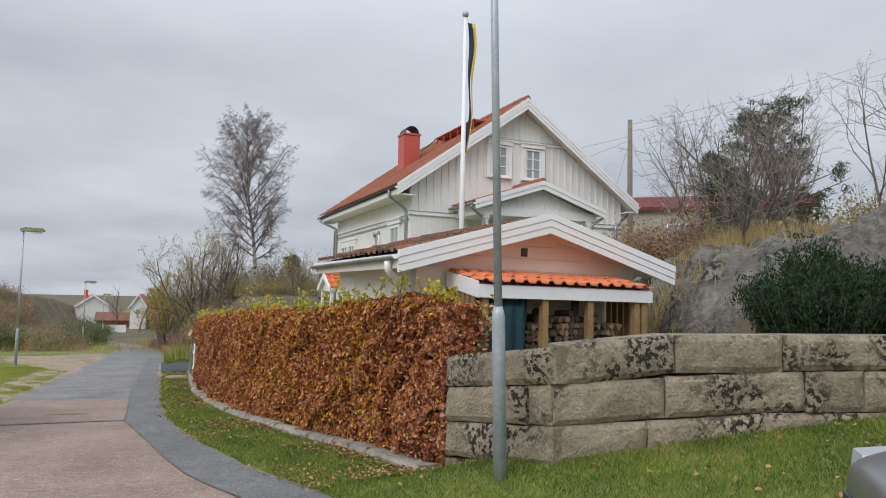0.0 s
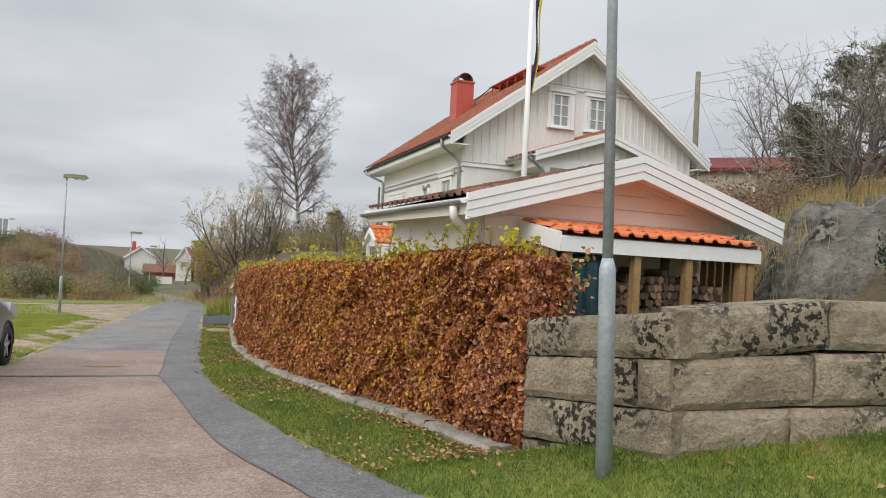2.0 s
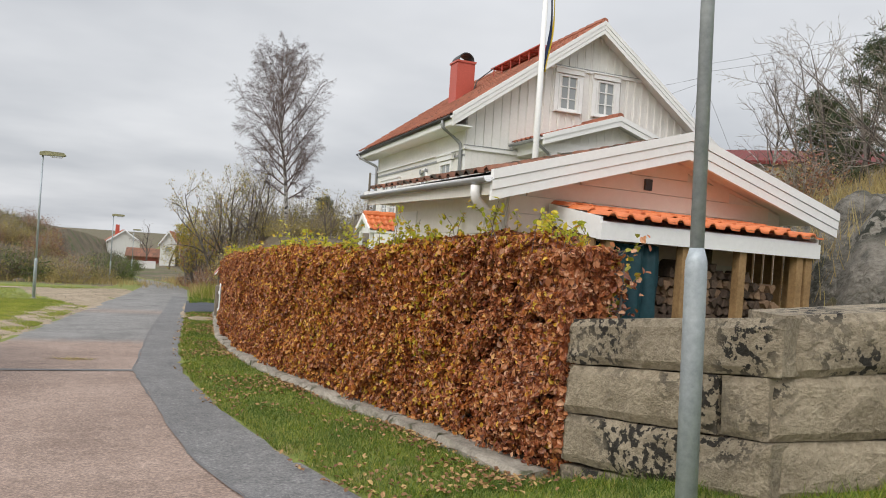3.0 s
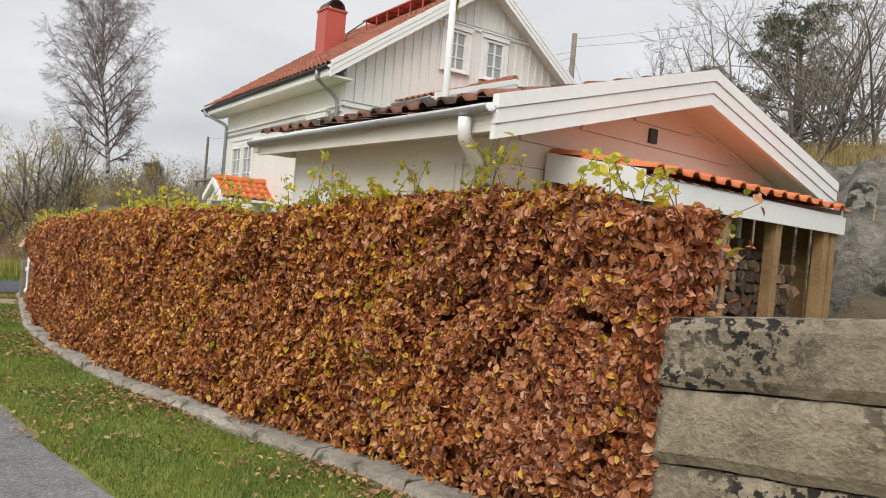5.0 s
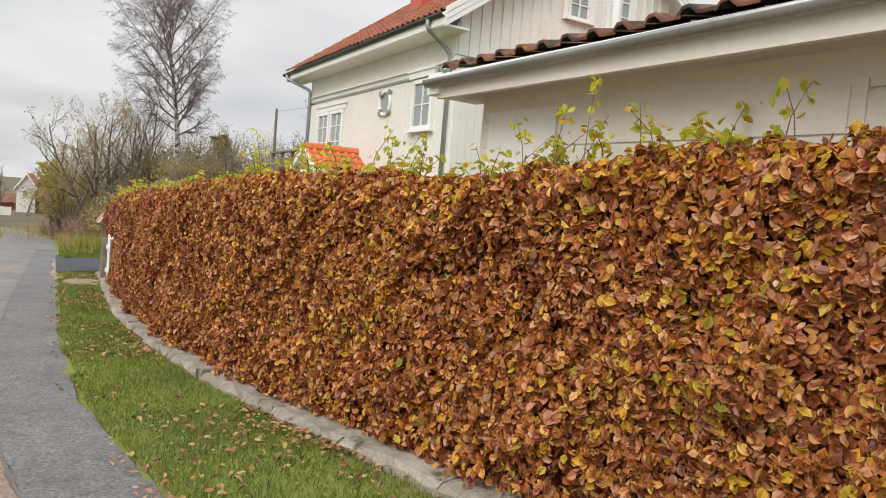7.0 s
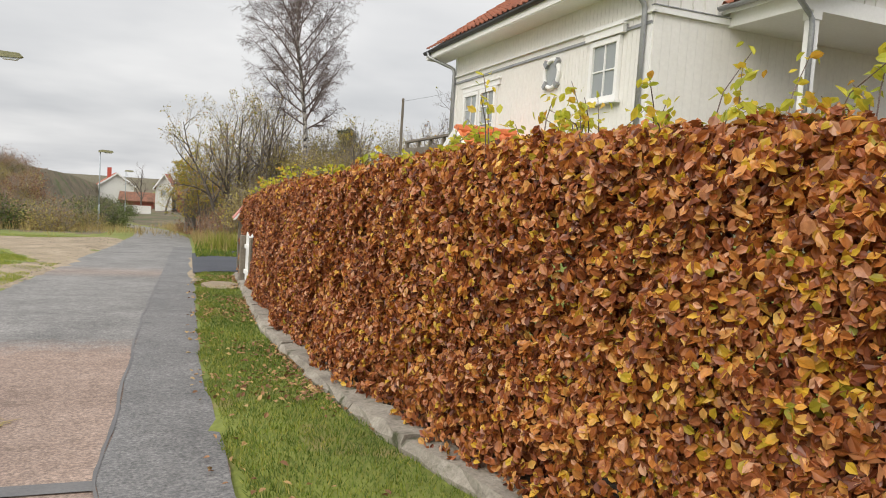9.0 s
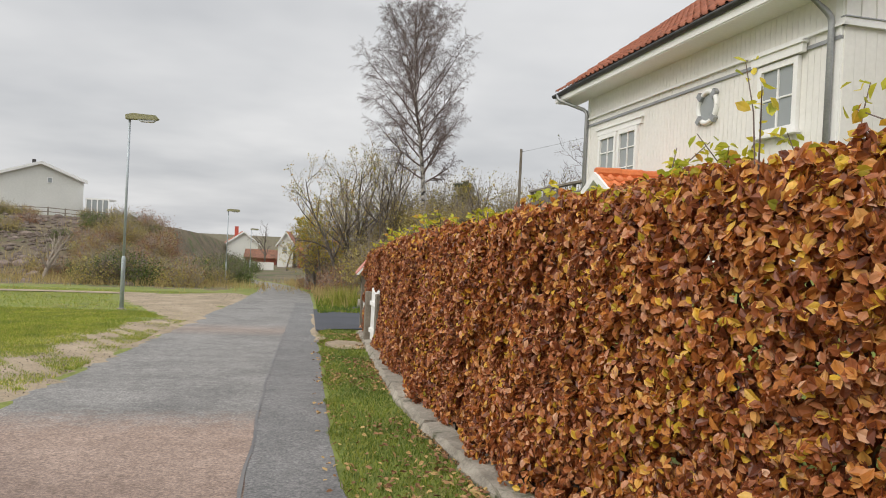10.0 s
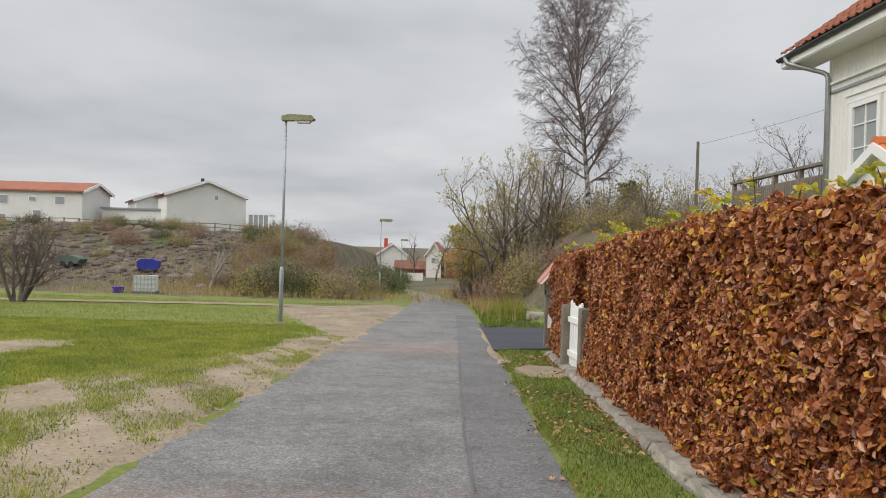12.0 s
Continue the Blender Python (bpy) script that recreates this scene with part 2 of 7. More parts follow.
M_BIRCHBARK = surface("birch_bark", (0.10, 0.09, 0.085), (0.55, 0.52, 0.48), 3.5, 14.0, 0.8, 0.3, 0.006, spots=((0.045, 0.04, 0.038), 5.0, 0.5, 0.58))
M_BEECH = island_colours("russet_beech_leaves", [(0.0, (0.12, 0.034, 0.016)), (0.3, (0.29, 0.085, 0.034)), (0.6, (0.47, 0.165, 0.060)), (0.85, (0.64, 0.29, 0.135)), (1.0, (0.72, 0.42, 0.25))], 0.36, thin=0.25)
M_BEECHGOLD = island_colours("golden_beech_leaves", [(0.0, (0.20, 0.055, 0.014)), (0.3, (0.46, 0.15, 0.04)), (0.6, (0.66, 0.27, 0.065)), (0.8, (0.78, 0.41, 0.13)), (0.92, (0.82, 0.50, 0.07)), (1.0, (0.70, 0.48, 0.06))], 0.36, thin=0.3)
M_LEAF = surface("proud_beech_leaf", (0.28, 0.09, 0.035), (0.56, 0.26, 0.11), 8.0, 60.0, 0.42, 0.2, 0.002, jitter=0.5)
M_SHOOT = island_colours("shoot_leaf_green", [(0.0, (0.36, 0.42, 0.04)), (0.5, (0.60, 0.58, 0.06)), (0.85, (0.76, 0.62, 0.06)), (1.0, (0.66, 0.34, 0.05))], 0.5, thin=0.45)
# beige wall colour darkened to carry the shade of the bushes before it
M_BEIGE = surface("shaded_beige_render", (0.34, 0.30, 0.245), (0.45, 0.405, 0.335), 0.5, 6.0, 0.85, 0.1)
M_FADED = surface("faded_red_sheet", (0.46, 0.17, 0.13), (0.58, 0.25, 0.20), 3.0, 20.0, 0.6, 0.1, 0.002)
M_YELLOW = island_colours("yellow_leaves", [(0.0, (0.22, 0.26, 0.03)), (0.4, (0.42, 0.37, 0.04)), (0.8, (0.62, 0.43, 0.04)), (1.0, (0.50, 0.22, 0.04))], 0.5, thin=0.3)
M_HEDGEYELLOW = island_colours("yellow_hedge_leaves", [(0.0, (0.32, 0.32, 0.03)), (0.25, (0.60, 0.44, 0.04)), (0.65, (0.82, 0.52, 0.05)), (1.0, (0.76, 0.36, 0.05))], 0.42, thin=0.4)
M_LITTER = island_colours("fallen_leaves", [(0.0, (0.16, 0.07, 0.03)), (0.5, (0.36, 0.19, 0.09)), (1.0, (0.52, 0.36, 0.14))], 0.7)
M_NEEDLE = island_colours("pine_needles", [(0.0, (0.03, 0.045, 0.02)), (0.6, (0.065, 0.085, 0.035)), (1.0, (0.11, 0.12, 0.045))], 0.7, thin=0.1)
M_YEW = island_colours("conifer_sprays", [(0.0, (0.004, 0.018, 0.004)), (0.6, (0.014, 0.042, 0.009)), (1.0, (0.04, 0.085, 0.018))], 0.95, thin=0.05)
M_SCRUB = island_colours("autumn_scrub", [(0.0, (0.22, 0.165, 0.08)), (0.4, (0.36, 0.28, 0.12)), (0.75, (0.46, 0.40, 0.13)), (1.0, (0.62, 0.50, 0.14))], 0.8, thin=0.3)
M_REDSCRUB = island_colours("reddish_scrub", [(0.0, (0.20, 0.10, 0.07)), (0.6, (0.38, 0.19, 0.12)), (1.0, (0.42, 0.29, 0.13))], 0.8, thin=0.25)
M_GREENSCRUB = island_colours("green_scrub", [(0.0, (0.055, 0.085, 0.02)), (0.6, (0.12, 0.165, 0.04)), (1.0, (0.21, 0.23, 0.07))], 0.8, thin=0.2)
M_HILL = surface("scrubby_hillside", (0.065, 0.052, 0.03), (0.19, 0.15, 0.095), 0.25, 2.5, 0.95, 0.8, 0.15, spots=((0.075, 0.095, 0.025), 0.35, 0.52, 0.62))
M_RUBBLE = surface("blasted_rubble", (0.13, 0.10, 0.083), (0.30, 0.235, 0.195), 1.0, 6.0, 0.95, 0.6, 0.04, jitter=0.4)
M_BRICKRED = surface("red_fence_paint", (0.20, 0.055, 0.035), (0.30, 0.09, 0.06), 0.5, 8.0, 0.8, 0.1)
M_CARPAINT = surface("silver_car_paint", (0.30, 0.31, 0.33), (0.36, 0.37, 0.39), 0.4, 3.0, 0.28, 0.0, metal=0.75)
M_TYRE = surface("tyre_rubber", (0.018, 0.018, 0.018), (0.03, 0.03, 0.03), 5.0, 40.0, 0.85, 0.2, 0.002)
M_RIM = surface("alloy_rim", (0.45, 0.46, 0.47), (0.60, 0.60, 0.61), 4.0, 30.0, 0.3, 0.0, metal=0.9)
M_BLUE = surface("blue_plastic_cover", (0.012, 0.02, 0.22), (0.03, 0.045, 0.38), 1.0, 6.0, 0.5, 0.2, 0.02)
M_GREENCOVER = surface("green_tarpaulin", (0.05, 0.085, 0.065), (0.10, 0.14, 0.11), 1.0, 6.0, 0.6, 0.2, 0.02)
M_FLAGB = surface("flag_blue", (0.008, 0.02, 0.06), (0.015, 0.03, 0.09), 3.0, 20.0, 0.8, 0.1, 0.003)
M_FLAGY = surface("flag_yellow", (0.65, 0.46, 0.03), (0.75, 0.55, 0.05), 3.0, 20.0, 0.8, 0.1, 0.003)
M_PLASTER = surface("pale_render", (0.66, 0.66, 0.63), (0.75, 0.75, 0.72), 0.4, 5.0, 0.8, 0.1)
M_SOIL = surface("dark_soil", (0.035, 0.026, 0.018), (0.085, 0.062, 0.042), 3.0, 25.0, 0.95, 0.6, 0.02)


def glassy(name, tint=(0.02, 0.025, 0.03), rough=0.06):
    m, nt, b = nodes_of(name)
    b.inputs["Base Color"].default_value = (*tint, 1)
    b.inputs["Roughness"].default_value = rough
    b.inputs["IOR"].default_value = 1.5
    b.inputs["Specular IOR Level"].default_value = 0.8
    return m


# pale base colour stands in for reflected sky and for curtains
M_PANE = glassy("window_glass_sky_tint", (0.30, 0.325, 0.33))
M_CARGLASS = glassy("car_glass", (0.012, 0.014, 0.016), 0.04)
M_LENS = glassy("headlight_lens", (0.55, 0.57, 0.6), 0.08)

# ---------------------------------------------------------------- mesh helpers


def box(bm, x0, x1, y0, y1, z0, z1, m=None):
    vs = [bm.verts.new((x, y, z)) for x in (x0, x1) for y in (y0, y1) for z in (z0, z1)]
    for f in ((0, 1, 3, 2), (4, 6, 7, 5), (0, 4, 5, 1), (2, 3, 7, 6), (0, 2, 6, 4), (1, 5, 7, 3)):
        bm.faces.new([vs[i] for i in f])
    if m is not None:
        bmesh.ops.transform(bm, matrix=m, verts=vs)
    return vs


def prism(bm, poly, axis, a, b):
    """poly: 2D points; axis 'x','y','z': the direction of extrusion from a to b."""
    def p(u, v, w):
        return {"x": (w, u, v), "y": (u, w, v), "z": (u, v, w)}[axis]
    lo = [bm.verts.new(p(u, v, a)) for u, v in poly]
    hi = [bm.verts.new(p(u, v, b)) for u, v in poly]
    n = len(poly)
    bm.faces.new(lo)
    bm.faces.new(list(reversed(hi)))
    for i in range(n):
        bm.faces.new((lo[i], hi[i], hi[(i + 1) % n], lo[(i + 1) % n]))
    return lo + hi


def tube(bm, pts, radii, seg=8, caps=True):
    pts = [Vector(p) for p in pts]
    if not isinstance(radii, (list, tuple)):
        radii = [radii] * len(pts)
    rings = []
    for i, p in enumerate(pts):
        d = (pts[min(i + 1, len(pts) - 1)] - pts[max(i - 1, 0)]).normalized()
        ref = Vector((1, 0, 0)) if abs(d.x) < 0.8 else Vector((0, 1, 0))
        u = d.cross(ref).normalized()
        v = d.cross(u)
        rings.append([bm.verts.new(p + radii[i] * (math.cos(2 * math.pi * k / seg) * u + math.sin(2 * math.pi * k / seg) * v)) for k in range(seg)])
    for a, b in zip(rings, rings[1:]):
        for k in range(seg):
            bm.faces.new((a[k], a[(k + 1) % seg], b[(k + 1) % seg], b[k]))
    if caps:
        bm.faces.new(list(reversed(rings[0])))
        bm.faces.new(rings[-1])


def mesh_of(name, bm, material, smooth=False):
    bmesh.ops.recalc_face_normals(bm, faces=bm.faces)
    me = bpy.data.meshes.new(name)
    bm.to_mesh(me)
    bm.free()
    me.materials.append(material)
    if smooth:
        me.shade_smooth()
    return me


def part(name, bm, material, parent=None, label="", smooth=False):
    ob = new(name, mesh_of(name, bm, material, smooth))
    if parent is not None:
        ob.parent = parent
    if label:
        tagged(ob, label)
    return ob


def raw(name, verts, faces, material, parent=None, label="", smooth=False):
    me = bpy.data.meshes.new(name)
    me.from_pydata([tuple(v) for v in verts], [], faces)
    me.materials.append(material)
    if smooth:
        me.shade_smooth()
    ob = new(name, me)
    if parent is not None:
        ob.parent = parent
    if label:
        tagged(ob, label)
    return ob


def thing(name, m, label, category, group="", kind=""):
    ob = new(name)
    ob.empty_display_size = 0.2
    ob.matrix_basis = m
    return tagged(ob, label, category, group, kind)


def leaf_cloud(name, pts, normals, size, material, parent=None, label="", spread=0.9, aspect=0.62, fold=0.25, seed=1, up=0.0, simple=False):
    """Many folded leaves, one island each; simple: plain diamonds for needles and far foliage."""
    rng = np.random.default_rng(seed)
    n = len(pts)
    pts = np.asarray(pts, float)
    nor = np.asarray(normals, float) + rng.normal(0, spread, (n, 3))
    nor /= np.linalg.norm(nor, axis=1)[:, None] + 1e-9
    d = rng.normal(0, 1, (n, 3))
    d[:, 2] += up
    d -= (d * nor).sum(1)[:, None] * nor
    d /= np.linalg.norm(d, axis=1)[:, None] + 1e-9
    s = np.cross(nor, d)
    L = size * rng.uniform(0.6, 1.25, n)[:, None]
    W = L * aspect * 0.5
    lift = L * fold * rng.uniform(0.2, 1.0, n)[:, None]
    if simple:
        v = np.empty((n, 4, 3))
        v[:, 0] = pts - d * L * 0.5
        v[:, 1] = pts + s * W + nor * lift * 0.4
        v[:, 2] = pts + d * L * 0.5
        v[:, 3] = pts - s * W + nor * lift * 0.4
        return raw(name, v.reshape(-1, 3), np.arange(n * 4).reshape(-1, 4).tolist(), material, parent, label)
    v = np.empty((n, 6, 3))
    v[:, 0] = pts - d * L * 0.5
    v[:, 1] = pts - d * L * 0.12 + s * W + nor * lift * 0.5
    v[:, 2] = pts + d * L * 0.25 + s * W * 0.8 + nor * lift * 0.5
    v[:, 3] = pts + d * L * 0.5 - nor * lift * 0.4
    v[:, 4] = pts + d * L * 0.25 - s * W * 0.8 + nor * lift * 0.5
    v[:, 5] = pts - d * L * 0.12 - s * W + nor * lift * 0.5
    idx = np.arange(n)[:, None] * 6
    f = np.concatenate([idx + np.array([0, 1, 2, 3]), idx + np.array([0, 3, 4, 5])])
    return raw(name, v.reshape(-1, 3), f.tolist(), material, parent, label)


def blade_cloud(name, pts, height, width, material, parent=None, label="", lean=0.5, seed=1):
    rng = np.random.default_rng(seed)
    n = len(pts)
    pts = np.asarray(pts, float)
    a = rng.uniform(0, 2 * np.pi, n)
    h = height * rng.uniform(0.5, 1.3, n)
    tip = np.stack([np.cos(a) * h * lean * rng.uniform(0, 1.4, n), np.sin(a) * h * lean * rng.uniform(0, 1.4, n), h], 1)
    b = a + np.pi / 2 + rng.normal(0, 0.6, n)
    w = np.stack([np.cos(b), np.sin(b), np.zeros(n)], 1) * width * 0.5
    v = np.empty((n, 3, 3))
    v[:, 0] = pts - w
    v[:, 1] = pts + w
    v[:, 2] = pts + tip
    return raw(name, v.reshape(-1, 3), np.arange(n * 3).reshape(-1, 3).tolist(), material, parent, label)


# ---------------------------------------------------------------- the lie of the land
def lerp_table(v, table):
    return np.interp(v, [a for a, b in table], [b for a, b in table])


ROAD_Z = [(-60, 3.0), (-20, 1.3), (0, 0.22), (5, -0.10), (10, -0.38), (16, -0.64), (27, -1.12), (60, -2.5), (75, -3.1), (120, -4.2), (400, -6)]
EDGE_R = [(-10, 9.0), (0, 4.2), (2, 3.3), (3.8, 2.6), (5, 2.15), (6.75, 1.58), (8.8, 0.98), (11, 0.52), (13.6, 0.15), (17, 0.0), (39, 0.0), (50, -0.1), (60, -1.0), (67, -2.2), (75, -4.5), (90, -8)]
EDGE_L = [(-10, -5.0), (5, -3.6), (14, -3.15), (28, -3.1), (38, -2.9), (50, -2.9), (60, -3.3), (67, -4.2), (75, -6.3), (90, -10)]
KERB = [(7.1, 2.80), (8.0, 2.66), (9.5, 2.36), (10.05, 2.15), (11.23, 1.88), (12.4, 1.60), (13.6, 1.34), (15.5, 1.07), (18.46, 0.86), (20.5, 0.87), (23.0, 0.93), (26.6, 0.98)]


def smooth01(t):
    t = np.clip(t, 0, 1)
    return t * t * (3 - 2 * t)


def road_z(y):
    return (lerp_table(y - 1.5, ROAD_Z) + lerp_table(y, ROAD_Z) + lerp_table(y + 1.5, ROAD_Z)) / 3


def wobble(x, y, s, seed=0.0):
    return np.sin(x * s + 1.3 + seed) * np.cos(y * s * 0.83 + 0.4 * seed) + 0.5 * np.sin(x * s * 2.3 + y * s * 1.7 + seed)


def land_z(x, y):
    x, y = np.asarray(x, float), np.asarray(y, float)
    z = road_z(y)
    right = np.maximum(x - lerp_table(y, EDGE_R), 0)
    # grass bank in front of the stone wall
    bank = np.interp(right, [0, 0.8, 1.4, 2.7, 4.6, 7, 12], [0, 0.29, 0.42, 0.60, 0.78, 0.95, 1.2])
    near = smooth01((7.6 - y) / 1.8)
    verge = 0.05 * smooth01(right / 0.3)
    # garden behind the kerb climbs gently, then the rocky hill
    kx = np.interp(y, [a for a, b in KERB], [b for a, b in KERB])
    inside = np.maximum(x - kx - 0.25, 0)
    target = np.interp(y, [6, 9, 13, 19, 28, 34, 47, 60, 90], [0.35, 0.25, 0.3, 0.85, 0.7, 0.6, 1.9, 1.8, 0.5])
    garden = smooth01(inside / 4.0) * (target - z)
    garden = np.where((y > 28.3) & (y < 36), garden * smooth01((x - 2.0) / 4), garden)
    r = near * bank + (1 - near) * np.where(right > 0, verge + np.maximum(garden, 0), 0)
    hx = x - 0.32 * np.maximum(y - 9, 0) - 0.5 * np.maximum(y - 14, 0)
    hill = 1.9 * smooth01((hx - 6.7) / 1.8) + 0.65 * smooth01((hx - 8.2) / 2.4) + 3.0 * smooth01((hx - 12.0) / 14.0)
    hill = hill * smooth01((y - 5.2) / 2.2)
    hill = hill * np.where(y > 30, 1 - 0.8 * smooth01((y - 30) / 30), 1)
    r = r + hill * (1 + 0.04 * wobble(x, y, 0.9))
    z = z + r
    # left: flat green, then the scrub slope up to the plateau with the houses
    left = np.maximum(lerp_table(y, EDGE_L) - x, 0)
    z = z + 0.04 * smooth01(left / 1.0)
    rise = smooth01((y + 0.25 * left - 56) / 24) * smooth01((left - 2.5) / 5.0)
    plateau = np.interp(left, [2, 5, 8, 12, 20], [-0.3, 0.45, 1.1, 1.5, 1.7]) - road_z(y)
    lumps = 1 + 0.025 * wobble(x, y, 0.35, 2.0)
    cut = smooth01((left - 3.0) / 5.0)
    z = z + np.where(left > 0, rise * plateau * lumps * cut, 0)
    far = smooth01((y - 110) / 120)
    return z * (1 - far) + (-4.0) * far


def on_land(x, y):
    return float(land_z(x, y))


# ---------------------------------------------------------------- ground, road, gravel
def axis_steps(spans):
    out = []
    for a, b, s in spans:
        out += list(np.arange(a, b, s))
    return np.array(out + [spans[-1][1]])


gx = axis_steps([(-900, -100, 80), (-100, -40, 6), (-40, -8, 1.6), (-8, 9, 0.35), (9, 30, 0.8), (30, 80, 5), (80, 900, 80)])
gy = axis_steps([(-900, -60, 80), (-60, -4, 4), (-4, 30, 0.4), (30, 90, 1.2), (90, 160, 6), (160, 1500, 90)])
GX, GY = np.meshgrid(gx, gy)
GZ = land_z(GX, GY)
# the ground dips a little under the roadway, which lies on it
under = (GX < lerp_table(GY, EDGE_R) - 0.05) & (GX > lerp_table(GY, EDGE_L) + 0.05) & (GY < 88)
GZ = GZ - np.where(under, 0.06, 0) + np.where(under, 0, 0.012) * wobble(GX, GY, 3.1)
nx = len(gx)
verts = np.stack([GX, GY, GZ], -1).reshape(-1, 3)
faces = [(j * nx + i, j * nx + i + 1, (j + 1) * nx + i + 1, (j + 1) * nx + i) for j in range(len(gy) - 1) for i in range(nx - 1)]
ground_ob = raw("ground", verts, faces, M_GROUND, smooth=True)
ground_ob.data.materials.append(M_HILL)
mid_x, mid_y = 0.5 * (GX[:-1, :-1] + GX[1:, 1:]).ravel(), 0.5 * (GY[:-1, :-1] + GY[1:, 1:]).ravel()
rag = 1.2 * wobble(mid_x, mid_y, 1.1)
wild = ((mid_x < lerp_table(mid_y, EDGE_L) - 1.5) & (mid_y > 50 + rag)) | ((mid_x > 1.9 + 0.3 * rag) & (mid_y > 35 + rag)) | ((mid_x > lerp_table(mid_y, EDGE_R) + 0.4) & (mid_y > 48)) | ((mid_x > 6.8) & (mid_y > 6.2))
ground_ob.data.polygons.foreach_set("material_index", wild.astype(np.int32))
ground = tagged(ground_ob, "rolling grassy ground with patches of yellowed turf", "ground", kind="structure")


def ribbon(name, y0, y1, left, right, lift, material, step=0.4, cols=6, rag=0.0, seed=0):
    """A strip of the roadway between two edge curves, laid on the land."""
    rng = np.random.default_rng(seed)
    ys = np.arange(y0, y1 + step * 0.5, step)
    v, f = [], []
    for y in ys:
        a, b = left(y) + rng.normal(0, rag), right(y) + rng.normal(0, rag)
        for k in range(cols + 1):
            x = a + (b - a) * k / cols
            v.append((x, y, float(road_z(y)) + lift))
    n = cols + 1
    for j in range(len(ys) - 1):
        for k in range(cols):
            f.append((j * n + k, j * n + k + 1, (j + 1) * n + k + 1, (j + 1) * n + k))
    return raw(name, v, f, material, smooth=True)


def edge_r(y):
    return float(lerp_table(y, EDGE_R))


def edge_l(y):
    return float(lerp_table(y, EDGE_L))


def strip_edge(y):
    return float(np.interp(y, [-10, 0, 5, 6.9, 8.6, 13.9, 20], [6.5, 3.2, 1.4, 0.8, 0.28, -0.56, -0.70]))


road = tagged(ribbon("road", -10, 88, edge_l, edge_r, 0.0, M_ASPHALT, 0.5, 8, 0.02, 1), "grey worn asphalt lane running gently downhill", "road", kind="structure")
tagged(ribbon("road_trench_strip", -10, 40, lambda y: strip_edge(y), edge_r, 0.008, M_STRIP, 0.4, 3, 0.012, 3), "darker resurfaced asphalt strip along the verge", "road", kind="structure")
tagged(ribbon("tar_joint", 13.82, 13.98, lambda y: edge_l(y) + 0.1, lambda y: strip_edge(y), 0.009, M_TAR, 0.05, 12, 0.0, 4), "dark tar joint across the lane", "road joint", kind="structure")
tagged(ribbon("seam", 6.5, 27, lambda y: strip_edge(y) - 0.012 + 0.012 * math.sin(y * 3), lambda y: strip_edge(y) + 0.012 + 0.012 * math.sin(y * 3), 0.012, M_TAR, 0.2, 1, 0.004, 5), "ragged dark seam between two asphalt layers", "road joint", kind="structure")


def blob_patch(name, cx, cy, rx, ry, material, lift, label, rot=0.0, seed=0, category="gravel"):
    """An irregular flat patch that follows the land."""
    rng = np.random.default_rng(seed)
    ph = rng.uniform(0, 6.28, 5)
    rings, spokes = 12, 56
    v, f = [(cx, cy, on_land(cx, cy) + lift)], []
    for r in range(1, rings + 1):
        for s in range(spokes):
            a = 2 * math.pi * s / spokes
            k = (1 + 0.10 * math.sin(3 * a + ph[0]) + 0.07 * math.sin(7 * a + ph[1]) + 0.05 * math.sin(13 * a + ph[2]) + rng.uniform(-0.03, 0.03)) * r / rings
            u, w = rx * k * math.cos(a), ry * k * math.sin(a)
            x, y = cx + u * math.cos(rot) - w * math.sin(rot), cy + u * math.sin(rot) + w * math.cos(rot)
            edge = -0.03 if r == rings else 0
            v.append((x, y, on_land(x, y) + lift + edge))
    for s in range(spokes):
        f.append((0, 1 + s, 1 + (s + 1) % spokes))
    for r in range(rings - 1):
        for s in range(spokes):
            a, b = 1 + r * spokes + s, 1 + r * spokes + (s + 1) % spokes
            f.append((a, a + spokes, b + spokes, b))
    return tagged(raw(name, v, f, material, smooth=True), label, category, kind="structure")


def land_ribbon(name, y0, y1, left, right, material, lift, label, seed=0, rag=0.12, step=0.5, cols=5, category="gravel"):
    rng = np.random.default_rng(seed)
    ys = np.arange(y0, y1 + 0.01, step)
    v, f = [], []
    for y in ys:
        a, b = left(y) + rng.normal(0, rag), right(y) + rng.normal(0, rag)
        for k in range(cols + 1):
            x = a + (b - a) * k / cols
            v.append((x, y, on_land(x, y) + (lift if 0 < k < cols else -0.02)))
    n = cols + 1
    for j in range(len(ys) - 1):
        for k in range(cols):
            f.append((j * n + k, j * n + k + 1, (j + 1) * n + k + 1, (j + 1) * n + k))
    return tagged(raw(name, v, f, material, smooth=True), label, category, kind="structure")


land_ribbon("gravel_shoulder", 2, 31, lambda y: edge_l(y) - float(np.interp(y, [2, 21, 23.5, 25.5, 29, 31], [3.4, 3.3, 2.4, 1.15, 1.1, 0.6])) - 0.22 * math.sin(y * 0.8) - 0.12 * math.sin(y * 2.3), lambda y: edge_l(y) + 0.14, M_GRAVEL, 0.02, "sandy gravel shoulder with thin patchy grass beside the asphalt", 1, 0.06, 0.2, 12)
land_ribbon("gravel_forecourt", 29.5, 46, lambda y: edge_l(y) - np.interp(y, [29.5, 33, 38, 42, 46], [0.5, 2.0, 4.2, 5.0, 1.0]), lambda y: edge_l(y) + 0.15, M_GRAVEL, 0.03, "bare sandy gravel spreading beside the lane", 2, 0.15)
blob_patch("gravel_patch", -8.1, 25.6, 0.8, 1.2, M_GRAVEL, 0.028, "bare gravel patch worn into the green", 0.15, 3)
v, f = [], []
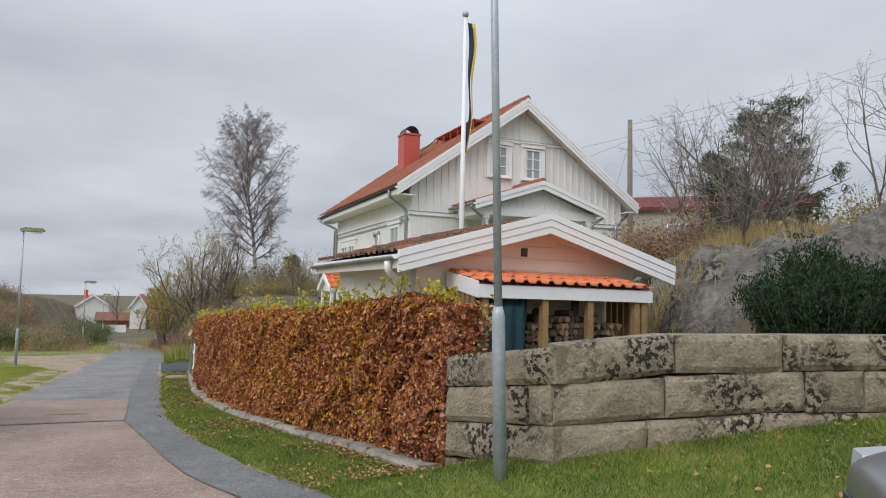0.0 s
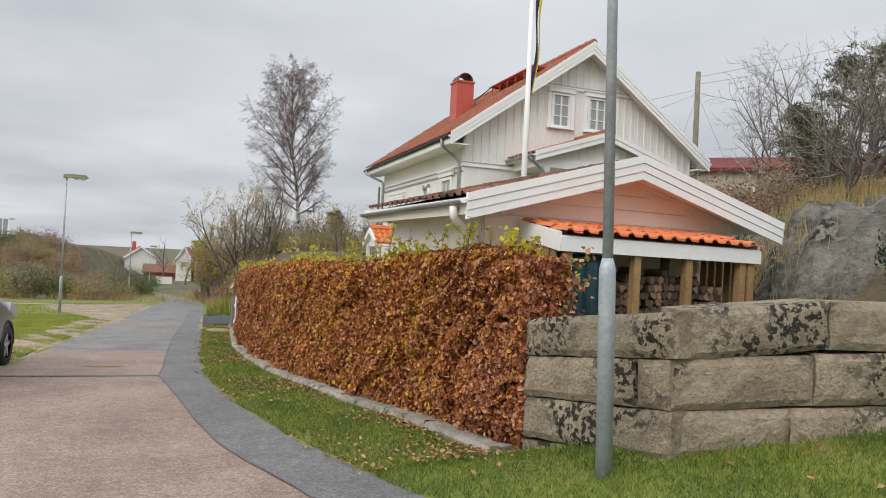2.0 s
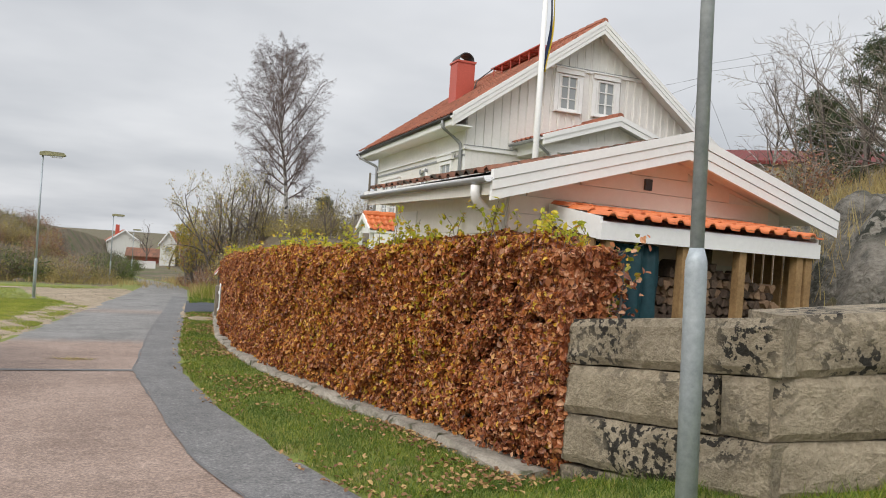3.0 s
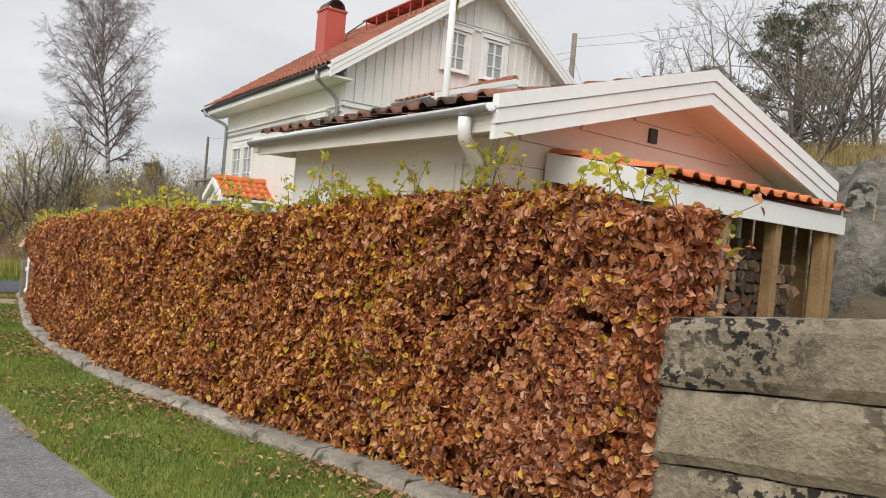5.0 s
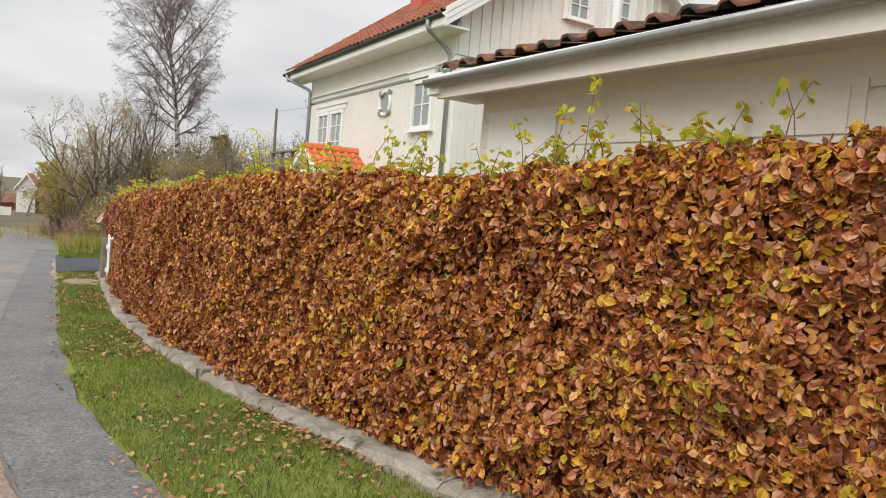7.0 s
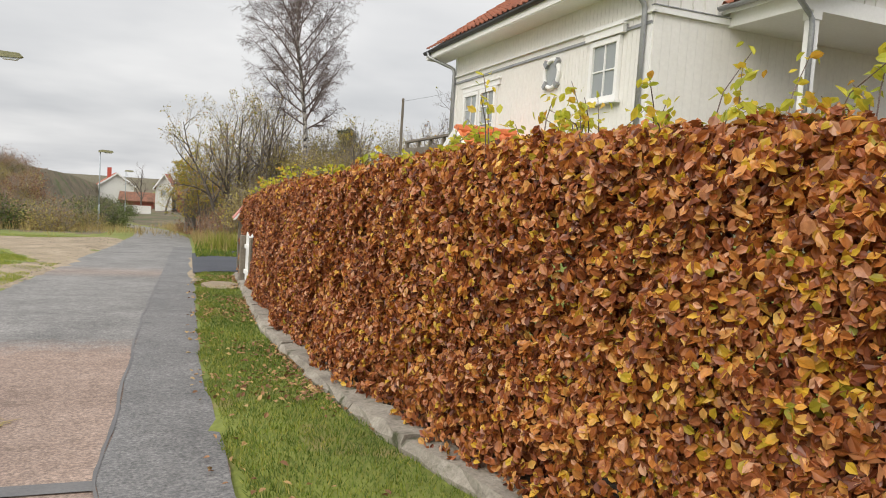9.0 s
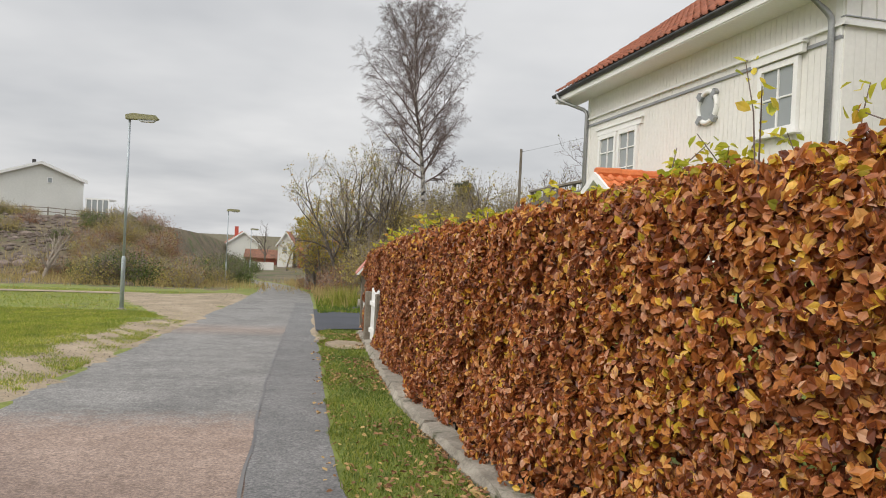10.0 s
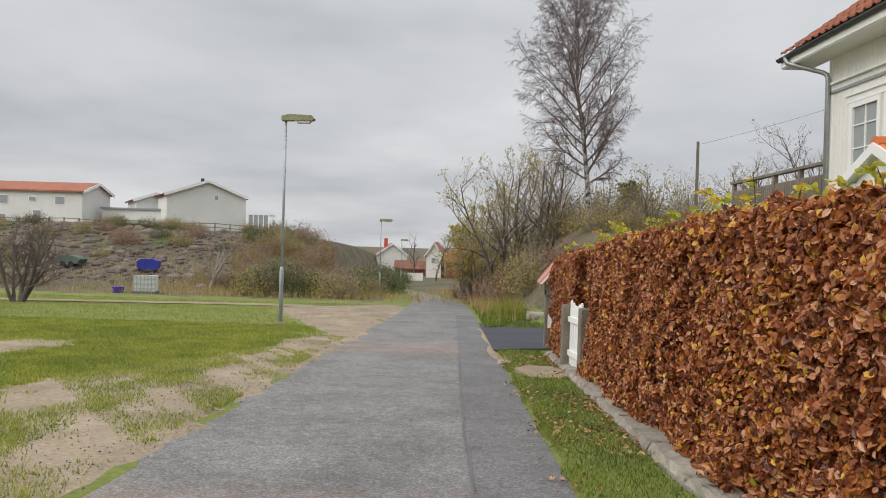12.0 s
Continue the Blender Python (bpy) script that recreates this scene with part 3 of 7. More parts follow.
for i in range(45):
    x = -6.5 - i * 0.8
    yc = 42.6 - 0.11 * i + 0.3 * math.sin(i * 0.35)
    for k in range(5):
        y = yc - 0.75 + 0.375 * k
        v.append((x, y, on_land(x, y) + 0.03))
for i in range(44):
    for k in range(4):
        f.append((i * 5 + k, i * 5 + k + 1, i * 5 + k + 6, i * 5 + k + 5))
tagged(raw("gravel_path", v, f, M_GRAVEL, smooth=True), "narrow gravel footpath across the green", "path", kind="structure")
# driveway of fresh asphalt past the end of the hedge
dv, df = [], []
for j in range(9):
    for i in range(13):
        x = -0.02 + i * 0.55
        y = 27.6 + j * (1.0 + 0.04 * i)
        z = float(road_z(y)) + 0.03 + max(0, (x - 1)) * 0.05
        dv.append((x, y, max(z, on_land(x, y) + 0.03)))
for j in range(8):
    for i in range(12):
        df.append((j * 13 + i, j * 13 + i + 1, (j + 1) * 13 + i + 1, (j + 1) * 13 + i))
tagged(raw("driveway", dv, df, M_DRIVE, smooth=True), "fresh dark asphalt driveway beside the hedge", "driveway", kind="structure")
land_ribbon("gravel_edge", 25.6, 33.5, lambda y: -0.12 + 0.05 * math.sin(y * 2), lambda y: 0.12 + 0.10 * math.sin(y * 1.3), M_GRAVEL, 0.02, "thin line of washed sand along the driveway mouth", 9, 0.015, 0.25)


# ---------------------------------------------------------------- granite wall
def stone(bm, L, H, D, rng, rough=0.018):
    """A rough-split block, x along its length, front towards -y, with broken edges."""
    nxs, nzs = max(4, int(L / 0.06)), max(5, int(H / 0.05))
    grid = {}
    o = Vector(rng.uniform(-50, 50, 3))
    for i in range(nxs + 1):
        for k in range(nzs + 1):
            x, z = L * i / nxs, H * k / nzs
            e = min(i, nxs - i) / nxs * L
            f = min(k, nzs - k) / nzs * H
            q = Vector((x * 3.0, 0, z * 3.0)) + o
            y = -0.03 * noise.noise(q) - 0.016 * noise.noise(q * 3.1) - 0.008 * noise.noise(q * 9.0)
            y += 0.035 * math.exp(-min(e, f) / 0.022) - 0.008
            edge_x = 0.008 * noise.noise(q * 2.0) if i in (0, nxs) else 0
            edge_z = 0.010 * noise.noise(q * 2.2) if k in (0, nzs) else 0
            grid[i, k] = bm.verts.new((x + edge_x, y, z + edge_z))
    back = {}
    for i in (0, nxs):
        for k in (0, nzs):
            back[i, k] = bm.verts.new((L * i / nxs, D, H * k / nzs))
    for i in range(nxs):
        for k in range(nzs):
            bm.faces.new((grid[i, k], grid[i + 1, k], grid[i + 1, k + 1], grid[i, k + 1]))
    top = [grid[i, nzs] for i in range(nxs + 1)]
    bot = [grid[i, 0] for i in range(nxs + 1)]
    bm.faces.new(top + [back[nxs, nzs], back[0, nzs]])
    bm.faces.new(list(reversed(bot)) + [back[0, 0], back[nxs, 0]])
    bm.faces.new([grid[0, k] for k in range(nzs + 1)] + [back[0, nzs], back[0, 0]])
    bm.faces.new([grid[nxs, k] for k in range(nzs, -1, -1)] + [back[nxs, 0], back[nxs, nzs]])
    bm.faces.new((back[0, 0], back[0, nzs], back[nxs, nzs], back[nxs, 0]))


wall_granite = thing("wall_granite", pose(0, 0, 0), "low retaining wall of lichen-stained split granite blocks", "stone wall", kind="structure")
WRNG = np.random.default_rng(11)
P0, P1, P2 = Vector((2.83, 7.15)), Vector((3.20, 5.58)), Vector((9.6, 4.10))
TOPZ = [(0, 1.11), (1.65, 1.31), (2.8, 1.43), (5, 1.45), (9, 1.47)]


def course(a, b, cuts, s0, levels, depth=0.42):
    """One course of blocks between plan points a and b; cuts: joint places along it; levels(s): bottom and top."""
    d = (b - a)
    ang = math.degrees(math.atan2(d.y, d.x))
    for c0, c1 in zip(cuts, cuts[1:]):
        z0, z1 = levels(s0 + (c0 + c1) / 2)
        zl, zr = levels(s0 + c0)[1], levels(s0 + c1)[1]
        bm = bmesh.new()
        stone(bm, c1 - c0 - 0.014, z1 - z0 - 0.012, depth, WRNG)
        slope = (zr - zl) / (c1 - c0)
        for vv in bm.verts:
            vv.co.z += (vv.co.x - (c1 - c0) / 2) * slope
        ob = part("stone", bm, M_GRANITE, wall_granite)
        p = a + d.normalized() * (c0 + 0.007)
        ob.matrix_basis = pose(p.x, p.y, z0, WRNG.normal(0, 0.6), 0, ang + WRNG.normal(0, 0.4))


def lev(i):
    def f(s):
        t = float(np.interp(s, [a for a, b in TOPZ], [b for a, b in TOPZ]))
        b3 = float(np.interp(s, [0, 1.63, 2.7, 3.9, 9], [0.77, 0.97, 1.04, 1.10, 1.13]))
        b2 = float(np.interp(s, [0, 1.65, 2.6, 3.7, 9], [0.41, 0.61, 0.65, 0.71, 0.73]))
        b1 = float(np.interp(s, [0, 1.7, 4.0, 9], [0.03, 0.28, 0.34, 0.36]))
        return [(b1 - 0.35, b1), (b1, b2), (b2, b3), (b3, t)][i]
    return f


LA, LB = (P1 - P0).length, (P2 - P1).length
for i, (ca, cb) in enumerate((([0, 0.7, LA], [0, 1.0, 2.4, 3.6, 5.0, LB]), ([0, LA + 0.06], [0.08, 0.94, 2.07, 3.3, 4.6, LB]), ([0, 1.32, LA + 0.02], [0.02, 1.11, 2.51, 3.13, 4.4, 5.5, LB]), ([0, LA + 0.09], [0.11, 1.21, 2.29, 3.5, 4.8, LB]))):
    course(P0, P1, ca, 0, lev(i))
    course(P1, P2, cb, LA, lev(i))

# ---------------------------------------------------------------- kerb along the hedge
kerb = thing("kerb", pose(0, 0, 0), "low mossy granite kerb at the foot of the hedge", "kerb", kind="structure")


def kerb_x(y):
    return float(np.interp(y, [a for a, b in KERB], [b for a, b in KERB]))


KRNG = np.random.default_rng(5)
y = 7.3
while y < 26.4:
    L = KRNG.uniform(0.9, 1.5)
    y2 = min(y + L, 26.6)
    a, b = Vector((kerb_x(y), y)), Vector((kerb_x(y2), y2))
    ln = (b - a).length
    bm = bmesh.new()
    n = 7
    prof = [(-0.13, -0.25), (-0.135, 0.09), (-0.105, 0.138), (0.09, 0.145), (0.115, 0.11), (0.115, -0.25)]
    rings = []
    for k in range(n + 1):
        rings.append([bm.verts.new((u + KRNG.normal(0, 0.012), 0.006 + (ln - 0.012) * k / n, w + KRNG.normal(0, 0.009))) for u, w in prof])
    for r0, r1 in zip(rings, rings[1:]):
        for q in range(len(prof)):
            bm.faces.new((r0[q], r0[(q + 1) % len(prof)], r1[(q + 1) % len(prof)], r1[q]))
    bm.faces.new(rings[0])
    bm.faces.new(list(reversed(rings[-1])))
    za, zb = float(road_z(a.y)) , float(road_z(b.y))
    for vv in bm.verts:
        vv.co.z += (zb - za) * vv.co.y / ln
    ob = part("stone", bm, M_KERB, kerb)
    ob.matrix_basis = pose(a.x, a.y, za, 0, KRNG.normal(0, 0.8), math.degrees(math.atan2(-(b.x - a.x), b.y - a.y)) + KRNG.normal(0, 0.6))
    y = y2

# ---------------------------------------------------------------- beech hedge
hedge = thing("beech_hedge", pose(0, 0, 0), "clipped beech hedge with rust-brown autumn leaves above the kerb", "hedge")
HRNG = np.random.default_rng(3)
HEDGE_TOP = [(7.0, 1.58), (7.9, 1.70), (8.8, 1.68), (9.5, 1.64), (10.3, 1.55), (11.2, 1.42), (12.5, 1.45), (13.7, 1.42), (14.8, 1.36), (17.1, 1.21), (18, 1.17), (19.4, 1.14), (22.4, 1.00), (28, 0.72)]


def hedge_top(y):
    return np.interp(y, [a for a, b in HEDGE_TOP], [b for a, b in HEDGE_TOP])


def hedge_sheet(n, rng, inset=0.0, gappy=True):
    """Random places on the front, the top and the near end of the hedge with outward normals."""
    y = 7.15 + (27.5 - 7.15) * rng.uniform(0, 1, n) ** 1.25
    kx = np.interp(y, [a for a, b in KERB], [b for a, b in KERB])
    top = hedge_top(y)
    bot = road_z(y) + 0.145
    u = rng.uniform(0, 1.0, n)
    H = top - bot
    W = np.interp(y, [7.1, 8.3, 10.0], [0.26, 0.48, 0.75])
    s = u * (H + W)
    front = s < H
    # bent coordinates keep the lumps irregular
    yw = y + 0.28 * np.sin(3.1 * s + 1.7 * y) + 0.13 * np.sin(5.3 * y - 4.1 * s)
    sw = s + 0.24 * np.sin(2.9 * y + 0.8) + 0.10 * np.sin(7.3 * s + 3.7 * y)
    bulge = 0.05 * wobble(yw, sw * 1.6, 2.4) + 0.045 * wobble(yw, sw, 6.1, 1.0) + 0.035 * wobble(sw, yw, 12.0, 2.0)
    x = np.where(front, kx + 0.10 - 0.09 * (1 - s / H) ** 3 - bulge * 0.8, kx + 0.18 + (s - H))
    z = np.where(front, bot + s, top + 0.05 * wobble(y, s, 3.0) + 0.05 * wobble(y, s, 9.0))
    x = x + 0.42 * ((y > 23.75) & (y < 24.95))
    rnd = np.clip((s - H + 0.12) / 0.12, 0, 1) * front
    x = x + 0.06 * rnd
    nrm = np.stack([np.where(front, -1.0, -0.2), np.where(front, -0.15, 0), np.where(front, 0.25, 1.0)], 1)
    depth = rng.exponential(0.05, n) + inset
    p = np.stack([x, y, z], 1) - nrm * depth[:, None]
    if gappy:
        # hollows between the sprays, and a bare foot near the open end
        hole = wobble(yw, sw, 7.5, 3.0) + 0.8 * wobble(sw, yw, 15.0, 5.0) + rng.normal(0, 0.45, n)
        sparse = np.interp(y, [7.1, 8.2, 9.5], [0.75, 1.1, 1.75]) + 0.3 * (~front)
        foot = front & (s < 0.22 * (1 + 0.5 * wobble(y, s, 3.0))) & (rng.uniform(0, 1, n) < np.interp(y, [7.1, 8.6, 10, 27], [0.9, 0.7, 0.5, 0.35]))
        ok = (hole < 0.88 * sparse) & ~foot
        p, nrm = p[ok], nrm[ok]
    return p, nrm


def golden(p, rng):
    """Where the hedge keeps its golden leaves: most in the middle stretch, few at both ends."""
    share = np.interp(p[:, 1], [7, 8.4, 9.4, 12.5, 15, 19, 27], [0.12, 0.22, 0.54, 0.58, 0.44, 0.25, 0.14])
    return rng.uniform(0, 1, len(p)) < share + 0.14 * wobble(p[:, 1], p[:, 2], 3.3, 6.0)


p, nrm = hedge_sheet(190000, HRNG)
au = golden(p, HRNG)
leaf_cloud("foliage", p[~au], nrm[~au], 0.056, M_BEECH, hedge, "dense dry russet beech leaves", 0.7, 0.64, 0.35, 4, up=-0.6)
leaf_cloud("golden_foliage", p[au], nrm[au], 0.058, M_BEECHGOLD, hedge, "golden brown beech leaves", 0.7, 0.64, 0.35, 40, up=-0.6)
# near end of the hedge
n = 2600
yy = 7.12 + HRNG.exponential(0.05, n)
zz = HRNG.uniform(0.1, 1.6, n)
xx = 2.82 + HRNG.uniform(0, 0.34, n)
leaf_cloud("end_foliage", np.stack([xx, yy, zz], 1), np.tile((0, -1.0, 0.2), (n, 1)), 0.07, M_BEECH, hedge, "", 0.8, 0.66, 0.3, 5, up=-0.6)
# yellow and green leaves among the brown ones
p, nrm = hedge_sheet(24000, HRNG, -0.01)
clump = wobble(p[:, 1], p[:, 2], 2.6, 4.0) + 0.55 * ((p[:, 1] > 8.2) & (p[:, 1] < 13.0)) - 0.7 * (p[:, 1] > 15) + 1.4 * (p[:, 2] > hedge_top(p[:, 1]) - 0.12) + HRNG.normal(0, 0.5, len(p))
leaf_cloud("yellow_leaves", p[clump > 1.1], nrm[clump > 1.1], 0.06, M_HEDGEYELLOW, hedge, "yellow and green leaves among the brown", 0.7, 0.66, 0.3, 6, up=-0.4)
# dark heart of the hedge: stems and a ragged inner mass of twigs
bm = bmesh.new()
for k in range(150):
    yb = 7.3 + 20 * k / 150 + HRNG.normal(0, 0.05)
    xb = kerb_x(yb) + 0.5 + HRNG.normal(0, 0.06)
    zb = float(road_z(yb)) - 0.05
    zt = float(hedge_top(yb)) - 0.1
    tube(bm, [(xb, yb, zb), (xb + HRNG.normal(0, 0.06), yb + HRNG.normal(0, 0.08), (zb + zt) / 2), (xb + HRNG.normal(0, 0.12), yb + HRNG.normal(0, 0.15), zt)], [0.022, 0.015, 0.006], 5)
    for q in range(5):
        z0 = zb + (zt - zb) * HRNG.uniform(0.1, 0.9)
        tube(bm, [(xb, yb, z0), (xb - 0.12 + HRNG.normal(0, 0.04), yb + HRNG.normal(0, 0.12), z0 + 0.12), (xb - 0.2, yb + HRNG.normal(0, 0.2), z0 + 0.22)], [0.009, 0.006, 0.003], 4)
tagged(part("stem_tangle", bm, M_BARK, hedge, "bare grey stems"), kind="stuff")
p, nrm = hedge_sheet(30000, HRNG, 0.20, False)
leaf_cloud("inner_foliage", p, nrm, 0.10, M_BEECH, hedge, "", 1.2, 0.7, 0.3, 7)
# shoots standing up from the top
SH = np.random.default_rng(8)
bm = bmesh.new()
sp = []
for k in range(260):
    yb = 7.2 + 19.5 * SH.uniform(0, 1) ** 1.5
    xb = kerb_x(yb) + SH.uniform(0.15, 0.35 if yb < 8.6 else 0.75)
    if yb < 9.2 and k % 3:
        continue
    zt = float(hedge_top(yb))
    h = SH.uniform(0.04, 0.30) * SH.uniform(0.5, 1.3) * (1.2 if yb < 14 else 0.75)
    dx, dy = SH.normal(0, 0.10), SH.normal(0, 0.14)
    pts = [(xb, yb, zt - 0.15), (xb + dx * 0.5, yb + dy * 0.5, zt + h * 0.5), (xb + dx * 1.3, yb + dy * 1.3, zt + h)]
    tube(bm, pts, [0.005, 0.0035, 0.002], 4)
    for q in range(SH.integers(7, 16)):
        t = SH.uniform(0.35, 1.05)
        sp.append((xb + dx * 1.3 * t + SH.normal(0, 0.03), yb + dy * 1.3 * t + SH.normal(0, 0.03), zt + h * t))
tagged(part("shoot_growth", bm, M_TWIG, hedge, "thin upright shoots"), kind="stuff")
leaf_cloud("shoot_leaves", np.array(sp), np.tile((0, 0, 1.0), (len(sp), 1)), 0.062, M_SHOOT, hedge, "yellow-green leaves on the shoots", 0.9, 0.6, 0.25, 9)

land_ribbon("hedge_bed", 7.0, 27.6, lambda y: kerb_x(y) + 0.09, lambda y: kerb_x(y) + 1.0, M_SOIL, 0.10, "dark soil bed under the hedge", 12, 0.0, 0.4, 4, "soil")

# ragged near end: loose sprays of yellowing leaves leaning out over the wall
ER = np.random.default_rng(17)
bm = bmesh.new()
ep, eq = [], []
for k in range(34):
    a = Vector((2.95 + ER.uniform(0, 0.25), 7.25 + ER.uniform(0, 0.5), ER.uniform(0.9, 1.5)))
    b = a + Vector((ER.uniform(0.1, 0.5), ER.uniform(-0.25, 0.05), ER.uniform(0.0, 0.35)))
    tube(bm, [a, a.lerp(b, 0.5) + Vector((0, 0, 0.03)), b], [0.006, 0.004, 0.002], 4)
    for q in range(22):
        c = a.lerp(b, ER.uniform(0.1, 1.05)) + Vector(ER.normal(0, 0.05, 3))
        (ep if ER.uniform() < 0.45 else eq).append(tuple(c))
part("end_sprays", bm, M_TWIG, hedge, "thin leaning twigs")
leaf_cloud("end_yellow_leaves", np.array(ep), np.tile((0, -0.6, 0.8), (len(ep), 1)), 0.06, M_YELLOW, hedge, "", 0.8, 0.66, 0.3, 18)
leaf_cloud("end_brown_leaves", np.array(eq), np.tile((0, -0.6, 0.8), (len(eq), 1)), 0.06, M_BEECH, hedge, "", 0.8, 0.66, 0.3, 19)

for ob in hedge.children:
    tagged(ob, kind="stuff")


# ---------------------------------------------------------------- roof tiles
def tile_mesh(name, width, length, material, rise=0.045, thick=0.018):
    """One pantile: x across, y up the slope, an S-shaped roll."""
    bm = bmesh.new()
    n = 6
    rows = []
    for yv, dz in ((0.0, 0.022), (length, 0.0)):
        rows.append([bm.verts.new((width * 1.06 * k / n, yv, dz + rise * max(0.0, math.sin(math.pi * 2 * (k / n) ** 0.9 - 0.3)) )) for k in range(n + 1)])
    low = [bm.verts.new((v.co.x, v.co.y + 0.002, v.co.z - thick)) for v in rows[0]]
    for k in range(n):
        bm.faces.new((rows[0][k], rows[0][k + 1], rows[1][k + 1], rows[1][k]))
        bm.faces.new((low[k], low[k + 1], rows[0][k + 1], rows[0][k]))
    return mesh_of(name, bm, material, True)


def tile_roof(parent, m, across, up, tw, tl, material, keep=None, joined=True):
    """Covers a slope (local x across, y up the slope) with tiles; the joined ones are one part."""
    me = tile_mesh("tile", tw, tl * 1.12, material)
    v0 = np.array([tuple(v.co) for v in me.vertices])
    f0 = [tuple(p.vertices) for p in me.polygons]
    ni, nj = int(round(across / tw)), int(round(up / tl))
    tw, tl = across / ni, up / nj
    rng = np.random.default_rng(int(across * 100))
    vs, fs = [], []
    for j in range(nj):
        for i in range(ni):
            if keep is not None and keep(i, j, ni, nj):
                ob = new("roof_tile", me)
                ob.parent = parent
                ob.matrix_basis = m @ pose(i * tw, j * tl, 0.03 + rng.normal(0, 0.003), rng.normal(0, 0.5), rng.normal(0, 0.6), rng.normal(0, 0.5))
                continue
            o = np.array((i * tw, j * tl, 0.03 + rng.normal(0, 0.003)))
            b = len(vs) * len(v0)
            vs.append(v0 + o)
            fs += [tuple(q + b for q in f) for f in f0]
    if vs:
        ob = raw("roof_tiles", np.concatenate(vs), fs, material, parent, smooth=True)
        ob.matrix_basis = m
        tagged(ob, kind="stuff")


def slope_matrix(origin, along, updir):
    """x along the eave, y up the slope, z out of the roof."""
    x, y = Vector(along).normalized(), Vector(updir).normalized()
    z = x.cross(y)
    return Matrix(((x.x, y.x, z.x, origin[0]), (x.y, y.y, z.y, origin[1]), (x.z, y.z, z.z, origin[2]), (0, 0, 0, 1)))


def gable_roof(parent, x0, x1, y0, y1, ze, zr, tw, tl, material, thick=0.16, keep_w=None, keep_e=None, deckmat=None, ridge=0.11):
    """Deck plus tiles; ridge along y at the middle of x0..x1."""
    xm = (x0 + x1) / 2
    s = math.hypot(xm - x0, zr - ze)
    nrm = Vector((-(zr - ze), 0, xm - x0)).normalized()
    bm = bmesh.new()
    prism(bm, [(x0, ze), (xm, zr), (x1, ze), (x1, ze - thick), (xm, zr - thick), (x0, ze - thick)], "y", y0, y1)
    part("roof_deck", bm, deckmat or M_TRIM, parent, "white boarded underside")
    tile_roof(parent, slope_matrix((x0, y1, ze), (0, -1, 0), (xm - x0, 0, zr - ze)), y1 - y0, s, tw, tl, material, keep_w)
    tile_roof(parent, slope_matrix((x1, y0, ze), (0, 1, 0), (xm - x1, 0, zr - ze)), y1 - y0, s, tw, tl, material, keep_e)
    k = int((y1 - y0) / 0.38)
    for i in range(k):
        a = y0 + (y1 - y0) * i / k
        bm = bmesh.new()
        tube(bm, [(xm, a, zr + 0.41 * ridge), (xm, a + (y1 - y0) / k + 0.03, zr + 0.5 * ridge)], [0.95 * ridge, 1.05 * ridge], 8)
        part("ridge_tile", bm, material, parent, smooth=False)


def bargeboards(parent, x0, x1, y, ze, zr, depth, material, boards=3, out=0.03):
    """Layered verge boards along both slopes of a gable at y (front towards -y)."""
    xm = (x0 + x1) / 2
    for side in (0, 1):
        xa = x0 if side == 0 else x1
        for i in range(boards):
            t0, t1 = 0.06 - depth * i / boards, 0.06 - depth * (i + 1) / boards
            o = out * (boards - i) / boards
            bm = bmesh.new()
            prism(bm, [(xa, ze + t0), (xm, zr + t0), (xm, zr + t1 + 0.006), (xa, ze + t1 + 0.006)], "y", y - o - 0.01, y + 0.02)
            part("bargeboard", bm, material, parent)


def boards_wall(parent, poly_h, x0, x1, y, z0, board, material, gap=0.012, proud=0.022, top=None):
    """Upright cladding boards on a wall at y facing -y, each one a part; top(x): upper limit."""
    x = x0
    while x < x1 - 0.02:
        xb = min(x + board, x1)
        zt = poly_h if top is None else min(top(x), top(xb))
        if zt > z0 + 0.05:
            bm = bmesh.new()
            box(bm, x, xb - gap, y - proud, y, z0, zt)
            part("board", bm, material, parent)
        x += board


def battens(parent, x0, x1, y, z0, top, pitch, w, proud, material):
    """Cover battens of board-and-batten cladding, each one a part."""
    n = int((x1 - x0) / pitch)
    for i in range(n + 1):
        x = x0 + (x1 - x0) * i / n
        zt = top(x) if callable(top) else top
        if zt - z0 < 0.06:
            continue
        bm = bmesh.new()
        box(bm, x - w / 2, x + w / 2, y - proud, y + 0.002, z0, zt)
        part("batten", bm, material, parent)


